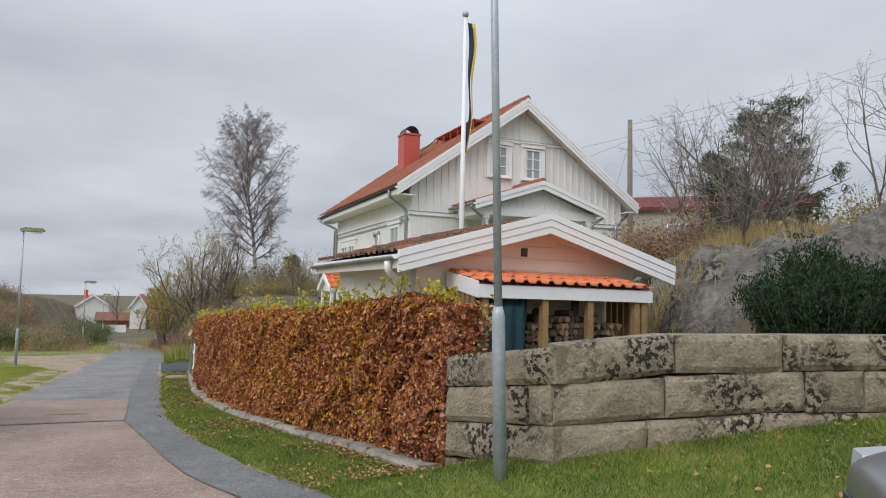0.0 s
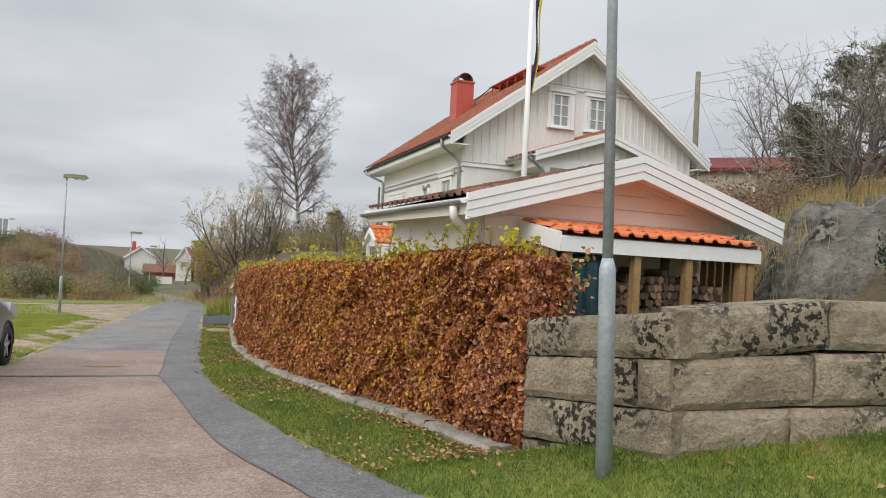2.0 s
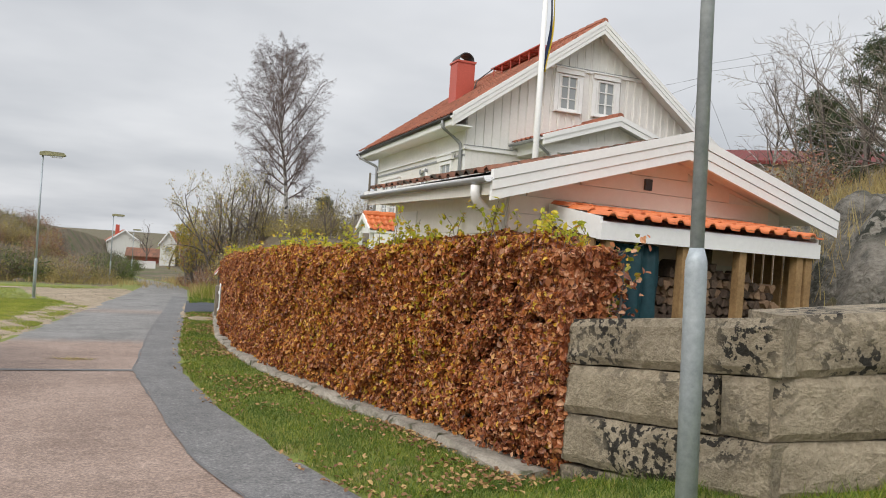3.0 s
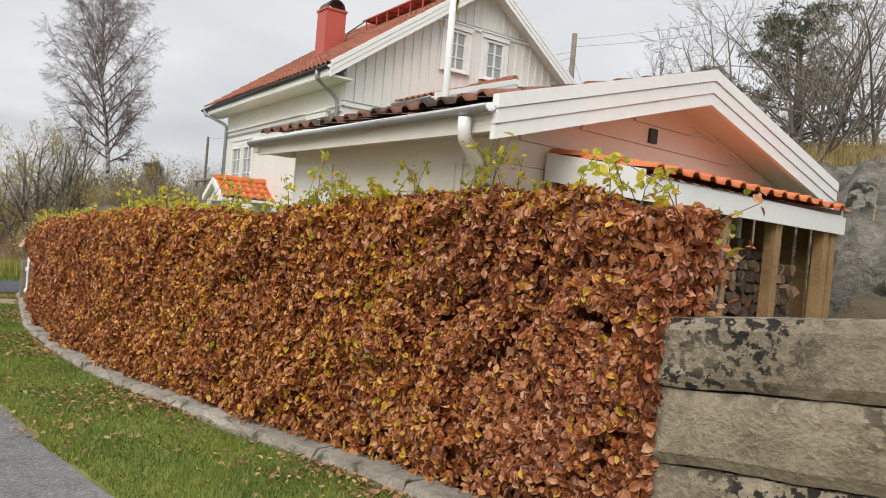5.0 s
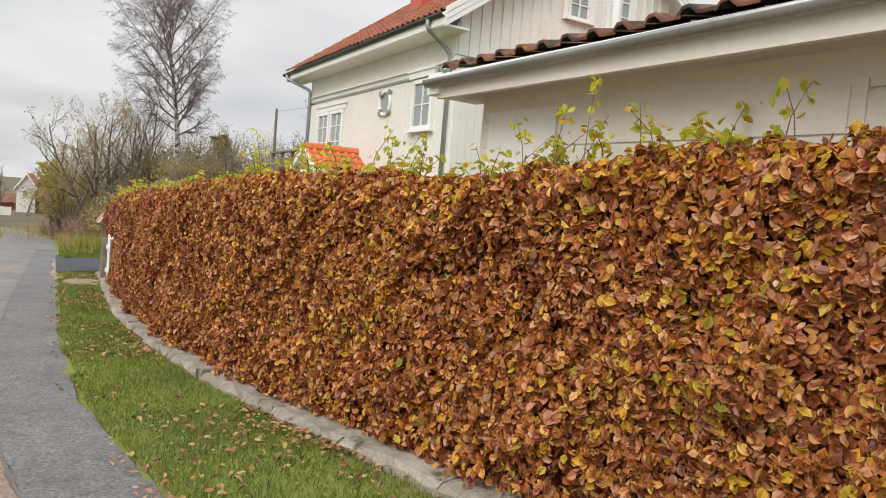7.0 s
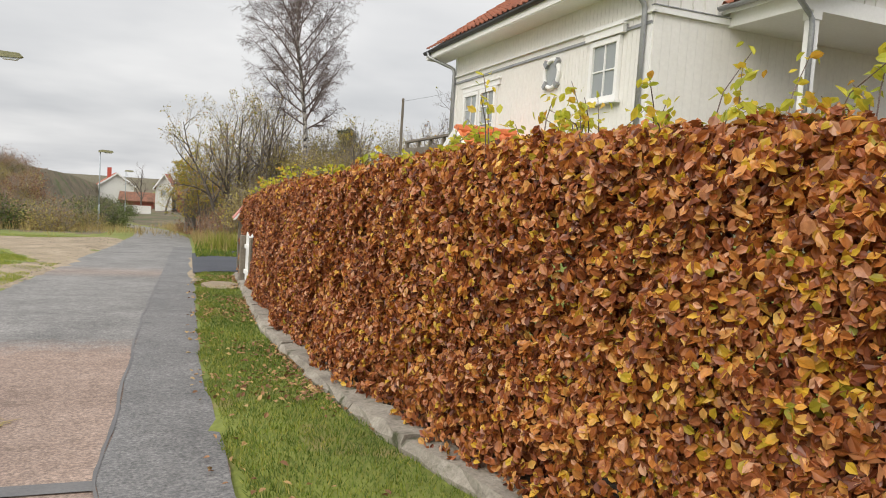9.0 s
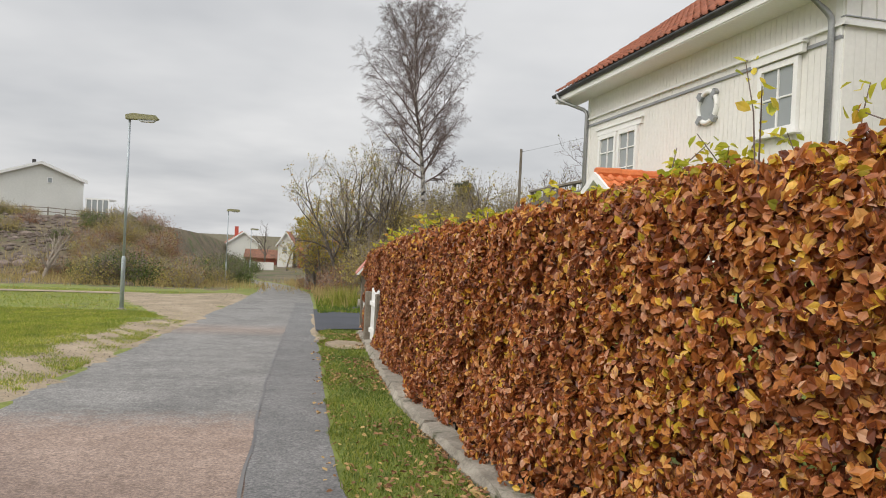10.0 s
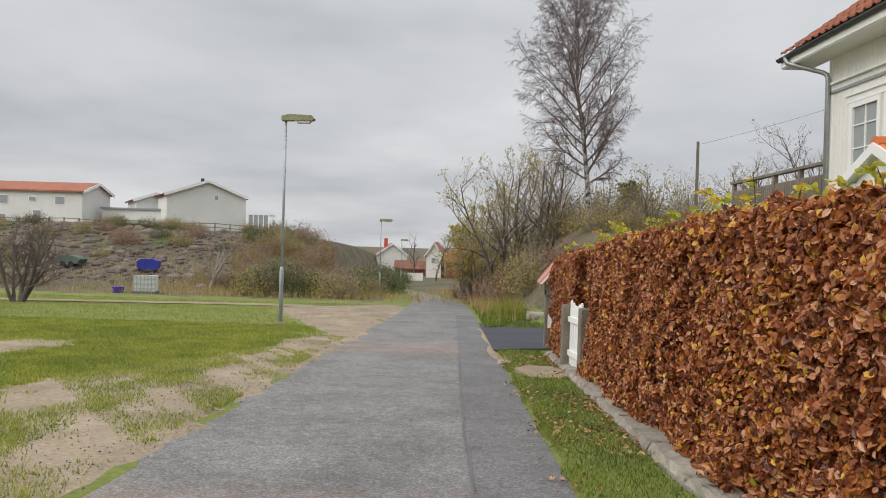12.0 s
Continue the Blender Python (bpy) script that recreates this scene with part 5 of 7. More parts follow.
# small tiled roof of the side entrance, low by the west wall
side_porch = thing("side_canopy", pose(5.0, 23.87, 0, 0, 0, -88), "small white side canopy with orange tiles over a west door", "canopy")
gable_roof(side_porch, -0.78, 0.78, 0.0, 1.38, 1.98, 2.44, 0.21, 0.3, M_ROOFNEW, 0.06)
bargeboards(side_porch, -0.80, 0.80, 0.0, 1.98, 2.44, 0.16, M_TRIM, 1)
for x, yv in ((-0.62, 0.12), (0.62, 0.12)):
    bm = bmesh.new()
    box(bm, x - 0.05, x + 0.05, yv - 0.05, yv + 0.05, 0.4, 1.98)
    part("post", bm, M_TRIM, side_porch)
bm = bmesh.new()
prism(bm, [(-0.7, 1.90), (0.7, 1.90), (0.0, 2.36), (-0.35, 1.98), (0.0, 2.2), (0.35, 1.98)][:3], "y", 0.10, 0.13)
part("gable_panel", bm, M_TRIM, side_porch)


# ---------------------------------------------------------------- street lamps and poles
def street_lamp(x, y, z, height, yaw, label, head=True, foot=True, lean=(0, 0)):
    lamp = thing("street_lamp", pose(x, y, z, lean[0], lean[1], 0) @ pose(0, 0, 0, 0, 0, yaw), label, "street lamp", "street lamps along the lane")
    bm = bmesh.new()
    tube(bm, [(0, 0, -0.2), (0, 0, 1.40), (0, 0, 1.45), (0, 0, 1.52)], [0.058, 0.058, 0.056, 0.038], 16)
    part("lower_tube", bm, M_ZINC, lamp, "", True)
    bm = bmesh.new()
    tube(bm, [(0, 0, 1.5), (0, 0, height)], [0.037, 0.032], 14)
    part("upper_tube", bm, M_ZINC, lamp, "", True)
    bm = bmesh.new()
    tube(bm, [(0, -0.048, 0.98), (0, -0.050, 1.03), (0, -0.050, 1.30), (0, -0.048, 1.35)], [0.012, 0.028, 0.028, 0.012], 10)
    hatch = part("service_hatch", bm, M_ZINC, lamp, "", True)
    bm = bmesh.new()
    tube(bm, [(0, -0.076, 1.31), (0, -0.084, 1.31)], 0.008, 8)
    part("bolt", bm, M_DARK, hatch)
    bm = bmesh.new()
    tube(bm, [(0, 0, -0.05), (0, 0, 0.04)], [0.14, 0.12], 12)
    if foot:
        part("foot", bm, M_KERB, lamp, "concrete foot")
    if head:
        bm = bmesh.new()
        prism(bm, [(-0.10, 0.0), (0.72, 0.02), (0.78, 0.06), (0.70, 0.15), (0.1, 0.17), (-0.1, 0.12)], "y", -0.11, 0.11)
        h = part("lamp_head", bm, M_LAMPHEAD, lamp, "lichen-yellowed lamp housing")
        h.location = (0, 0, height - 0.04)
        bm = bmesh.new()
        prism(bm, [(0.22, 0.0), (0.70, 0.018), (0.62, -0.05), (0.30, -0.05)], "y", -0.085, 0.085)
        part("diffuser", bm, M_LENS, h, "clear plastic diffuser")
    return lamp


street_lamp(2.77, 5.63, 0.13, 6.1, 180, "galvanised street lamp post leaning slightly before the stone wall", True, False, (0.5, -1.95))
street_lamp(-5.42, 32.7, on_land(-5.42, 32.7), 5.45, 0, "galvanised street lamp with a lichened head on the green")
street_lamp(-5.7, 60.8, on_land(-5.7, 60.8), 4.95, 0, "galvanised street lamp far down the lane")
street_lamp(-6.6, 92.0, on_land(-6.6, 92), 4.9, 0, "galvanised street lamp at the bottom of the lane")

flagpole = thing("flagpole", pose(6.07, 14.46, on_land(6.07, 14.46)), "white flagpole with a blue and yellow pennant", "flagpole")
bm = bmesh.new()
tube(bm, [(0, 0, -0.2), (0, 0, 7.6)], [0.075, 0.04], 14)
part("pole", bm, M_TRIM, flagpole, "", True)
bm = bmesh.new()
bmesh.ops.create_uvsphere(bm, u_segments=12, v_segments=8, radius=0.075, matrix=Matrix.Translation((0, 0, 7.68)))
part("finial", bm, M_ZINC, flagpole, "", True)
for k, (mat, w0, w1) in enumerate(((M_FLAGB, 0.0, 0.55), (M_FLAGY, 0.55, 1.0))):
    bm = bmesh.new()
    rows = []
    for j in range(31):
        t = j / 30
        zz = 7.5 - 3.0 * t
        wd = 0.18 * (1 - 0.7 * t)
        ox = 0.06 + 0.05 * math.sin(t * 3.2) + 0.03 * math.sin(t * 11)
        rows.append([bm.verts.new((ox + wd * (w0 + (w1 - w0) * q / 3), 0.03 * math.sin(t * 9 + q), zz)) for q in range(4)])
    for a, b in zip(rows, rows[1:]):
        for q in range(3):
            bm.faces.new((a[q], a[q + 1], b[q + 1], b[q]))
    fl = part("pennant_stripe", bm, mat, flagpole, "limp hanging pennant cloth", True)
    fl.modifiers.new("thick", "SOLIDIFY").thickness = 0.004

upole = thing("utility_pole", pose(18.87, 25.88, on_land(18.87, 25.88)), "weathered wooden utility pole on the hill", "utility pole")
bm = bmesh.new()
ph = 9.81 - on_land(18.87, 25.88)
tube(bm, [(0, 0, -0.5), (0, 0, ph)], [0.14, 0.10], 12)
part("pole", bm, M_OLDWOOD, upole, "", True)


# ---------------------------------------------------------------- trees and shrubs
def add_tube(V, F, pts, rad, seg):
    base = len(V)
    n = len(pts)
    for i in range(n):
        d = (pts[min(i + 1, n - 1)] - pts[max(i - 1, 0)])
        d.normalize()
        ref = Vector((1, 0, 0)) if abs(d.x) < 0.8 else Vector((0, 1, 0))
        u = d.cross(ref)
        u.normalize()
        w = d.cross(u)
        for k in range(seg):
            a = 2 * math.pi * k / seg
            V.append(pts[i] + (u * math.cos(a) + w * math.sin(a)) * rad[i])
    for i in range(n - 1):
        for k in range(seg):
            F.append((base + i * seg + k, base + i * seg + (k + 1) % seg, base + (i + 1) * seg + (k + 1) % seg, base + (i + 1) * seg + k))


def grow(rng, out, p, d, length, radius, level, spec):
    """One limb and its offspring; spec[level]: segments, jitter, pull, children, angle, ratio, start."""
    segs, jit, pull, kids, angle, ratio, start = spec[level]
    pts, rad = [p.copy()], [radius]
    q, d = p.copy(), d.copy()
    for i in range(segs):
        d = d + Vector((rng.gauss(0, jit), rng.gauss(0, jit), rng.gauss(0, jit) + pull))
        d.normalize()
        q = q + d * (length / segs)
        pts.append(q.copy())
        rad.append(radius * (1 - 0.82 * (i + 1) / segs))
    out.append((level, pts, rad))
    if level + 1 < len(spec):
        for c in range(kids):
            t = start + (1 - start) * (c + rng.random()) / kids
            f = min(t, 0.999) * segs
            i = int(f)
            pos = pts[i].lerp(pts[i + 1], f - i)
            axis = (pts[i + 1] - pts[i]).normalized()
            perp = axis.orthogonal().normalized()
            perp.rotate(Matrix.Rotation(rng.uniform(0, 6.283), 3, axis))
            a = math.radians(angle) * rng.uniform(0.7, 1.25)
            nd = axis * math.cos(a) + perp * math.sin(a)
            taper = 1 - 0.70 * max(0.0, t - 0.25) if level == 0 else 1 - 0.45 * t
            grow(rng, out, pos, nd, length * ratio * taper * rng.uniform(0.7, 1.2), max(rad[i] * 0.6, 0.0045), level + 1, spec)


def wood_parts(limbs, tree, thick_mat, twig_mat, split=2, sides=(9, 6, 4, 3, 3)):
    V1, F1, V2, F2 = [], [], [], []
    tips = []
    for level, pts, rad in limbs:
        if level < split:
            add_tube(V1, F1, pts, rad, sides[level])
        else:
            add_tube(V2, F2, pts, rad, sides[level])
            tips += [p for p in pts[1:]]
    raw("trunk", V1, F1, thick_mat, tree, smooth=True)
    if V2:
        raw("crown", V2, F2, twig_mat, tree, "fine bare twigs")
    return tips


def birch(m, height, label, seed=1):
    """A leaning trunk, limbs set in a spiral, and fine twigs that droop at their ends."""
    rng = random.Random(seed)
    t = thing("birch_tree", m, label, "tree")
    spec = [None, (7, 0.06, 0.05, 12, 36, 0.40, 0.18), (5, 0.10, -0.01, 9, 38, 0.55, 0.10), (3, 0.11, -0.18, 6, 36, 0.85, 0.10), (2, 0.1, -0.40, 0, 0, 0, 0)]

    def axis(f):
        return Vector((-0.95 * f + 0.10 * math.sin(f * 7), 0.06 * math.sin(f * 9), height * f - 0.3))

    limbs = [(0, [axis(i / 14) for i in range(15)], [0.15 * (1 - 0.93 * i / 14) for i in range(15)])]
    for k in range(44):
        f = 0.22 + 0.76 * (k / 43) ** 0.95
        a = 2.39996 * k + rng.uniform(-0.35, 0.35)
        tilt = math.radians(np.interp(f, [0.2, 0.5, 1.0], [58, 48, 30]) * rng.uniform(0.85, 1.15))
        reach = float(np.interp(f, [0.2, 0.32, 0.5, 0.7, 0.88, 1.0], [2.0, 3.9, 4.5, 3.9, 2.8, 1.6])) * rng.uniform(0.75, 1.1)
        d = Vector((math.sin(tilt) * math.cos(a), math.sin(tilt) * math.sin(a), math.cos(tilt)))
        grow(rng, limbs, axis(f), d, reach, 0.055 * (1.15 - 0.8 * f), 1, spec)
    wood_parts(limbs, t, M_BIRCHBARK, M_TWIG, split=1)
    return t


def bare_tree(m, height, label, seed, thick=0.09, mat=None, twig=None, stems=1, leaves=0, leaf_mat=None, name="tree", angle=40, category="tree", spread=0.35, dense=(9, 7, 5)):
    rng = random.Random(seed)
    t = thing(name, m, label, category)
    spec = [(7, 0.09, 0.05, dense[0], angle, 0.55, 0.22), (6, 0.14, 0.05, dense[1], angle, 0.5, 0.2), (5, 0.16, 0.03, dense[2], angle, 0.55, 0.15), (4, 0.18, 0.0, 0, 0, 0, 0)]
    limbs = []
    for s in range(stems):
        a = rng.uniform(0, 6.28)
        lean = rng.uniform(0.1, 1.0) * spread if stems > 1 else 0.06
        grow(rng, limbs, Vector((0.12 * math.cos(a), 0.12 * math.sin(a), -0.15)) * (1 if stems > 1 else 0), Vector((lean * math.cos(a), lean * math.sin(a), 1)).normalized(), height * rng.uniform(0.7, 1.0) if stems > 1 else height, thick, 0, spec)
    tips = wood_parts(limbs, t, mat or M_BARK, twig or M_TWIG)
    if leaves and tips:
        pts = np.array([tuple(rng.choice(tips)) for _ in range(leaves)]) + np.random.default_rng(seed).normal(0, 0.05, (leaves, 3))
        leaf_cloud("leaves", pts, np.tile((0, 0, 1.0), (leaves, 1)), 0.085, leaf_mat or M_SCRUB, t, "sparse small leaves", 1.0, 0.75, 0.3, seed, simple=True)
    return t


def scrub_bush(m, radius, height, material, label, seed, leaves=2600, twig=None, size=0.10, name="bush"):
    """A low ragged shrub: many stems and a loose, gappy mass of small leaves."""
    rng = np.random.default_rng(seed)
    b = thing(name, m, label, "bush", "scrub along the slopes")
    V, F = [], []
    for k in range(46):
        a, r = rng.uniform(0, 6.28), rng.uniform(0.2, 1.0) * radius
        h = height * rng.uniform(0.45, 1.15) * (1 - 0.4 * (r / radius) ** 2)
        p0 = Vector((0.35 * r * math.cos(a), 0.35 * r * math.sin(a), -0.15))
        p2 = Vector((r * math.cos(a), r * math.sin(a), h))
        p1 = p0.lerp(p2, 0.5) + Vector((rng.normal(0, 0.1), rng.normal(0, 0.1), 0.12 * h))
        add_tube(V, F, [p0, p1, p2], [0.02, 0.012, 0.004], 4)
        for q in range(6):
            s = p1.lerp(p2, rng.uniform(0, 1))
            e = s + Vector((rng.normal(0, 0.22), rng.normal(0, 0.22), rng.uniform(0.05, 0.4))) * (0.4 + 0.3 * radius)
            add_tube(V, F, [s, e], [0.006, 0.002], 3)
    tagged(raw("stem_tangle", V, F, twig or M_TWIG, b, "bare thin stems"), kind="stuff")
    cl = rng.normal(0, 1, (34, 3))
    cl /= np.linalg.norm(cl, axis=1)[:, None]
    cl[:, 2] = np.abs(cl[:, 2])
    cl *= rng.uniform(0.35, 1.0, (34, 1))
    pts = cl[rng.integers(0, 34, leaves)] + rng.normal(0, 0.17, (leaves, 3))
    pts[:, 2] = np.abs(pts[:, 2])
    pts *= np.array((radius, radius, height * 0.92))
    leaf_cloud("foliage", pts, np.tile((0, 0, 1.0), (leaves, 1)), size, material, b, "", 1.1, 0.75, 0.3, seed + 1, simple=True)
    return b


def at_land(x, y, rz=0.0, dz=0.0, s=1.0):
    return pose(x, y, on_land(x, y) + dz, 0, 0, rz) @ Matrix.Diagonal((s, s, s, 1))


birch(pose(5.45, 47.2, on_land(5.45, 47.2)), 10.6, "tall leafless birch with drooping purple-brown twigs", 4)
bare_tree(at_land(1.7, 49.5), 7.4, "spreading bare tree with a few yellow-green leaves beside the lane", 7, 0.11, stems=5, leaves=4200, leaf_mat=M_YELLOW, twig=M_PALETWIG, spread=0.55, dense=(12, 9, 6), angle=44)
bare_tree(at_land(3.6, 48.6), 5.6, "bare branching tree in the thicket", 8, 0.08, stems=4, leaves=500, leaf_mat=M_YELLOW, twig=M_PALETWIG, spread=0.5, dense=(9, 7, 5))
bare_tree(at_land(0.4, 53.0), 5.0, "bushy small tree with yellowing leaves by the lane", 9, 0.06, twig=M_PALETWIG, stems=6, leaves=9000, leaf_mat=M_YELLOW, spread=0.6)
bare_tree(at_land(-0.4, 57.5), 4.6, "bushy small tree with yellowing leaves by the lane", 13, 0.06, stems=6, leaves=6000, leaf_mat=M_YELLOW, spread=0.6)
bare_tree(at_land(3.0, 53), 4.2, "bare thicket tree on the bank", 12, 0.06, stems=5, leaves=1200, leaf_mat=M_SCRUB, spread=0.5)
bare_tree(at_land(7.6, 44.5), 2.9, "slender sapling with a few last leaves", 15, 0.03, stems=4, leaves=260, leaf_mat=M_YELLOW, spread=0.3, dense=(6, 4, 2))
bare_tree(at_land(10.5, 41), 3.6, "bare grey tree behind the deck", 16, 0.06, stems=3, leaves=60, leaf_mat=M_YELLOW, spread=0.45)
bare_tree(at_land(12.6, 39), 4.6, "bare grey tree behind the deck", 17, 0.07, stems=3, leaves=90, leaf_mat=M_YELLOW, spread=0.45, dense=(10, 7, 5))
# thicket on the right bank
BR = random.Random(31)
scrub = scrub_bush(at_land(2.5, 44.6), 1.5, 1.9, M_SCRUB, "tangled brown and olive thicket on the bank", 41, 2000, M_PALETWIG)
redscrub = scrub_bush(at_land(1.9, 48.0), 1.5, 1.7, M_REDSCRUB, "reddish-brown bare thicket beside the lane", 43, 1900, M_PALETWIG)
greenscrub = scrub_bush(at_land(-6.9, 66.0), 1.8, 1.7, M_GREENSCRUB, "low green bush beside the lane", 45, 3000)
for x, y, src, s in ((2.9, 46.0, 0, 1.2), (3.4, 50.0, 0, 1.5), (4.6, 48.8, 0, 1.4), (6.4, 51, 0, 1.5), (2.2, 51.5, 1, 1.2), (1.9, 53.2, 1, 1.0), (8.6, 49.5, 0, 1.3), (5.2, 44.8, 0, 0.9), (3.6, 43.5, 1, 0.9), (10.6, 50, 0, 1.2), (1.6, 57.2, 1, 1.1), (2.6, 58.5, 0, 1.5), (7.0, 46, 0, 1.0), (12.5, 47, 0, 1.2), (2.2, 62.0, 0, 1.2), (9.2, 45, 0, 0.9)):
    copy_thing((scrub, redscrub)[src], at_land(x, y, BR.uniform(0, 360), -0.05, 0.8 * s * BR.uniform(0.85, 1.1)))
tallscrub = scrub_bush(at_land(4.4, 49.6), 1.7, 3.0, M_SCRUB, "tall dense olive-brown thicket behind the hedge", 47, 2200, M_PALETWIG, 0.085)
for x, y, q in ((3.0, 48.2, 0.75), (8.0, 48.8, 0.8), (10.8, 48.4, 0.85), (12.4, 46.5, 0.85), (2.6, 50.5, 0.9), (6.6, 50.2, 1.1), (8.8, 50.6, 1.1), (11.2, 51.0, 1.1), (14.0, 48.5, 1.0), (1.6, 55.0, 0.9), (0.6, 59.5, 0.9), (3.0, 56.5, 1.1)):
    copy_thing(tallscrub, at_land(x, y, BR.uniform(0, 360), -0.1, q * BR.uniform(0.9, 1.1)))
for x, y, q in ((1.5, 46.6, 0.8), (1.3, 50.6, 0.95), (0.7, 55.2, 0.85), (0.1, 58.8, 0.8)):
    copy_thing(redscrub, at_land(x, y, BR.uniform(0, 360), -0.1, q))
# scrub on the left slope
for k in range(150):
    y = BR.uniform(52, 84)
    left = BR.uniform(2.2, 34)
    x = edge_l(y) - left
    if -24 < x < -13 and y < 66 or x < -13 and BR.random() < 0.45:
        continue
    copy_thing((scrub, redscrub, scrub, greenscrub)[BR.randrange(4)] , at_land(x, y, BR.uniform(0, 360), -0.1, BR.uniform(0.5, 0.9) * (1.4 if x > -17 else 0.8)))
for k in range(110):
    y = BR.uniform(57, 92)
    x = BR.uniform(-17, -7.4) if y < 78 else BR.uniform(-14, -9.5)
    copy_thing((scrub, redscrub, redscrub, scrub, greenscrub)[BR.randrange(5)], at_land(x, y, BR.uniform(0, 360), -0.12, BR.uniform(0.5, 0.95)))
for x, y, s in ((-6.0, 64.8, 1.15), (-6.9, 70.0, 1.3), (-7.8, 78.0, 1.4), (-6.6, 73, 1.0), (-8.3, 69, 1.1), (-8.0, 61.5, 0.7), (-9.6, 63, 0.6)):
    copy_thing(greenscrub, at_land(x, y, BR.uniform(0, 360), -0.1, s))
bare_tree(at_land(-15.2, 55.3), 3.6, "dead pale tree with upswept broken limbs", 18, 0.13, mat=M_PALETWIG, twig=M_PALETWIG, stems=2, spread=0.25, dense=(6, 5, 3))
bare_tree(at_land(-16.6, 39.3), 3.6, "bare dark shrub tree on the edge of the green", 19, 0.07, stems=7, spread=0.5)
bare_tree(at_land(-11.6, 74), 3.4, "slender bare tree on the scrub slope", 22, 0.05, stems=2, twig=M_PALETWIG, spread=0.3, dense=(7, 5, 2))
bare_tree(at_land(-9.2, 78), 3.6, "slender bare tree on the scrub slope", 23, 0.05, stems=2, twig=M_PALETWIG, spread=0.3, dense=(7, 5, 2))
bare_tree(at_land(-6.6, 118), 6.0, "bare tree at the bottom of the lane", 24, 0.14, spread=0.3)
bare_tree(at_land(-3.2, 112), 7.0, "bare tree at the bottom of the lane", 25, 0.14, spread=0.3)
# bare shrubs and trees on the rocky hill
for x, y, h, sd, st in ((11.8, 10.6, 3.6, 51, 5), (13.2, 9.9, 4.0, 52, 4), (10.9, 11.2, 2.9, 53, 6), (14.6, 9.6, 4.1, 54, 5), (12.4, 13.6, 3.6, 55, 4), (11.6, 12.2, 3.4, 56, 3)):
    bare_tree(at_land(x, y), h, "leafless many-stemmed shrub on the rocky hill", sd, 0.035, twig=M_PALETWIG, stems=st, spread=0.8, dense=(8, 6, 3), name="shrub", category="shrub")
bare_tree(at_land(15.5, 18.5), 3.6, "thin bare birch on the hill", 57, 0.05, mat=M_BIRCHBARK, stems=1, spread=0.3, dense=(16, 6, 4))
bare_tree(at_land(16.6, 17.4), 3.4, "thin bare birch on the hill", 58, 0.04, mat=M_BIRCHBARK, stems=2, spread=0.3, dense=(12, 6, 4))
for k in range(16):
    x, y = BR.uniform(9.5, 19), BR.uniform(12.5, 19)
    if x - 0.32 * (y - 9) - 0.5 * max(y - 14, 0) < 8.0:
        continue
    copy_thing((scrub, redscrub)[k % 2], at_land(x, y, BR.uniform(0, 360), -0.05, BR.uniform(0.45, 0.75)))


def pine(m, height, crown0, radius, label, seed):
    rng = random.Random(seed)
    t = thing("pine_tree", m, label, "tree")
    V, F = [], []
    add_tube(V, F, [Vector((0, 0, -0.3)), Vector((0.1, 0, height * 0.5)), Vector((0.05, 0.1, height))], [0.16, 0.10, 0.02], 8)
    pts, nrm = [], []
    for k in range(46):
        z = crown0 + (height - crown0) * (k / 46) ** 0.9
        a = rng.uniform(0, 6.28)
        L = radius * (1 - 0.75 * (z - crown0) / (height - crown0)) * rng.uniform(0.6, 1.15)
        e = Vector((L * math.cos(a), L * math.sin(a), z + L * 0.35))
        add_tube(V, F, [Vector((0.07, 0, z)), e * 0.5 + Vector((0, 0, z * 0.5 - 0.05)), e], [0.035, 0.02, 0.006], 5)
        for c in range(9):
            f = rng.uniform(0.35, 1.05)
            c0 = Vector((e.x * f, e.y * f, z + (e.z - z) * f)) + Vector((rng.gauss(0, 0.16), rng.gauss(0, 0.16), rng.gauss(0.05, 0.1)))
            for q in range(24):
                o = Vector((rng.gauss(0, 1), rng.gauss(0, 1), rng.gauss(0.5, 0.8))).normalized()
                pts.append(tuple(c0 + o * rng.uniform(0.04, 0.17)))
                nrm.append((o.y, -o.x, 0.2))
    raw("trunk", V, F, M_BARK, t, smooth=True)
    leaf_cloud("needles", np.array(pts), np.array(nrm), 0.17, M_NEEDLE, t, "dark needle tufts", 0.5, 0.12, 0.1, seed, up=0.6, simple=True)
    return t


pine(at_land(14.2, 13.6), 3.75, 0.3, 2.1, "dense dark green pine on the rocky hill", 61)
pine(at_land(15.2, 16.4), 2.7, 0.3, 1.3, "small dark pine on the rocky hill", 62)
pine(pose(8.6, 52.5, on_land(8.6, 52.5)), 2.6, 0.3, 1.1, "small dark conifer on the bank", 63)


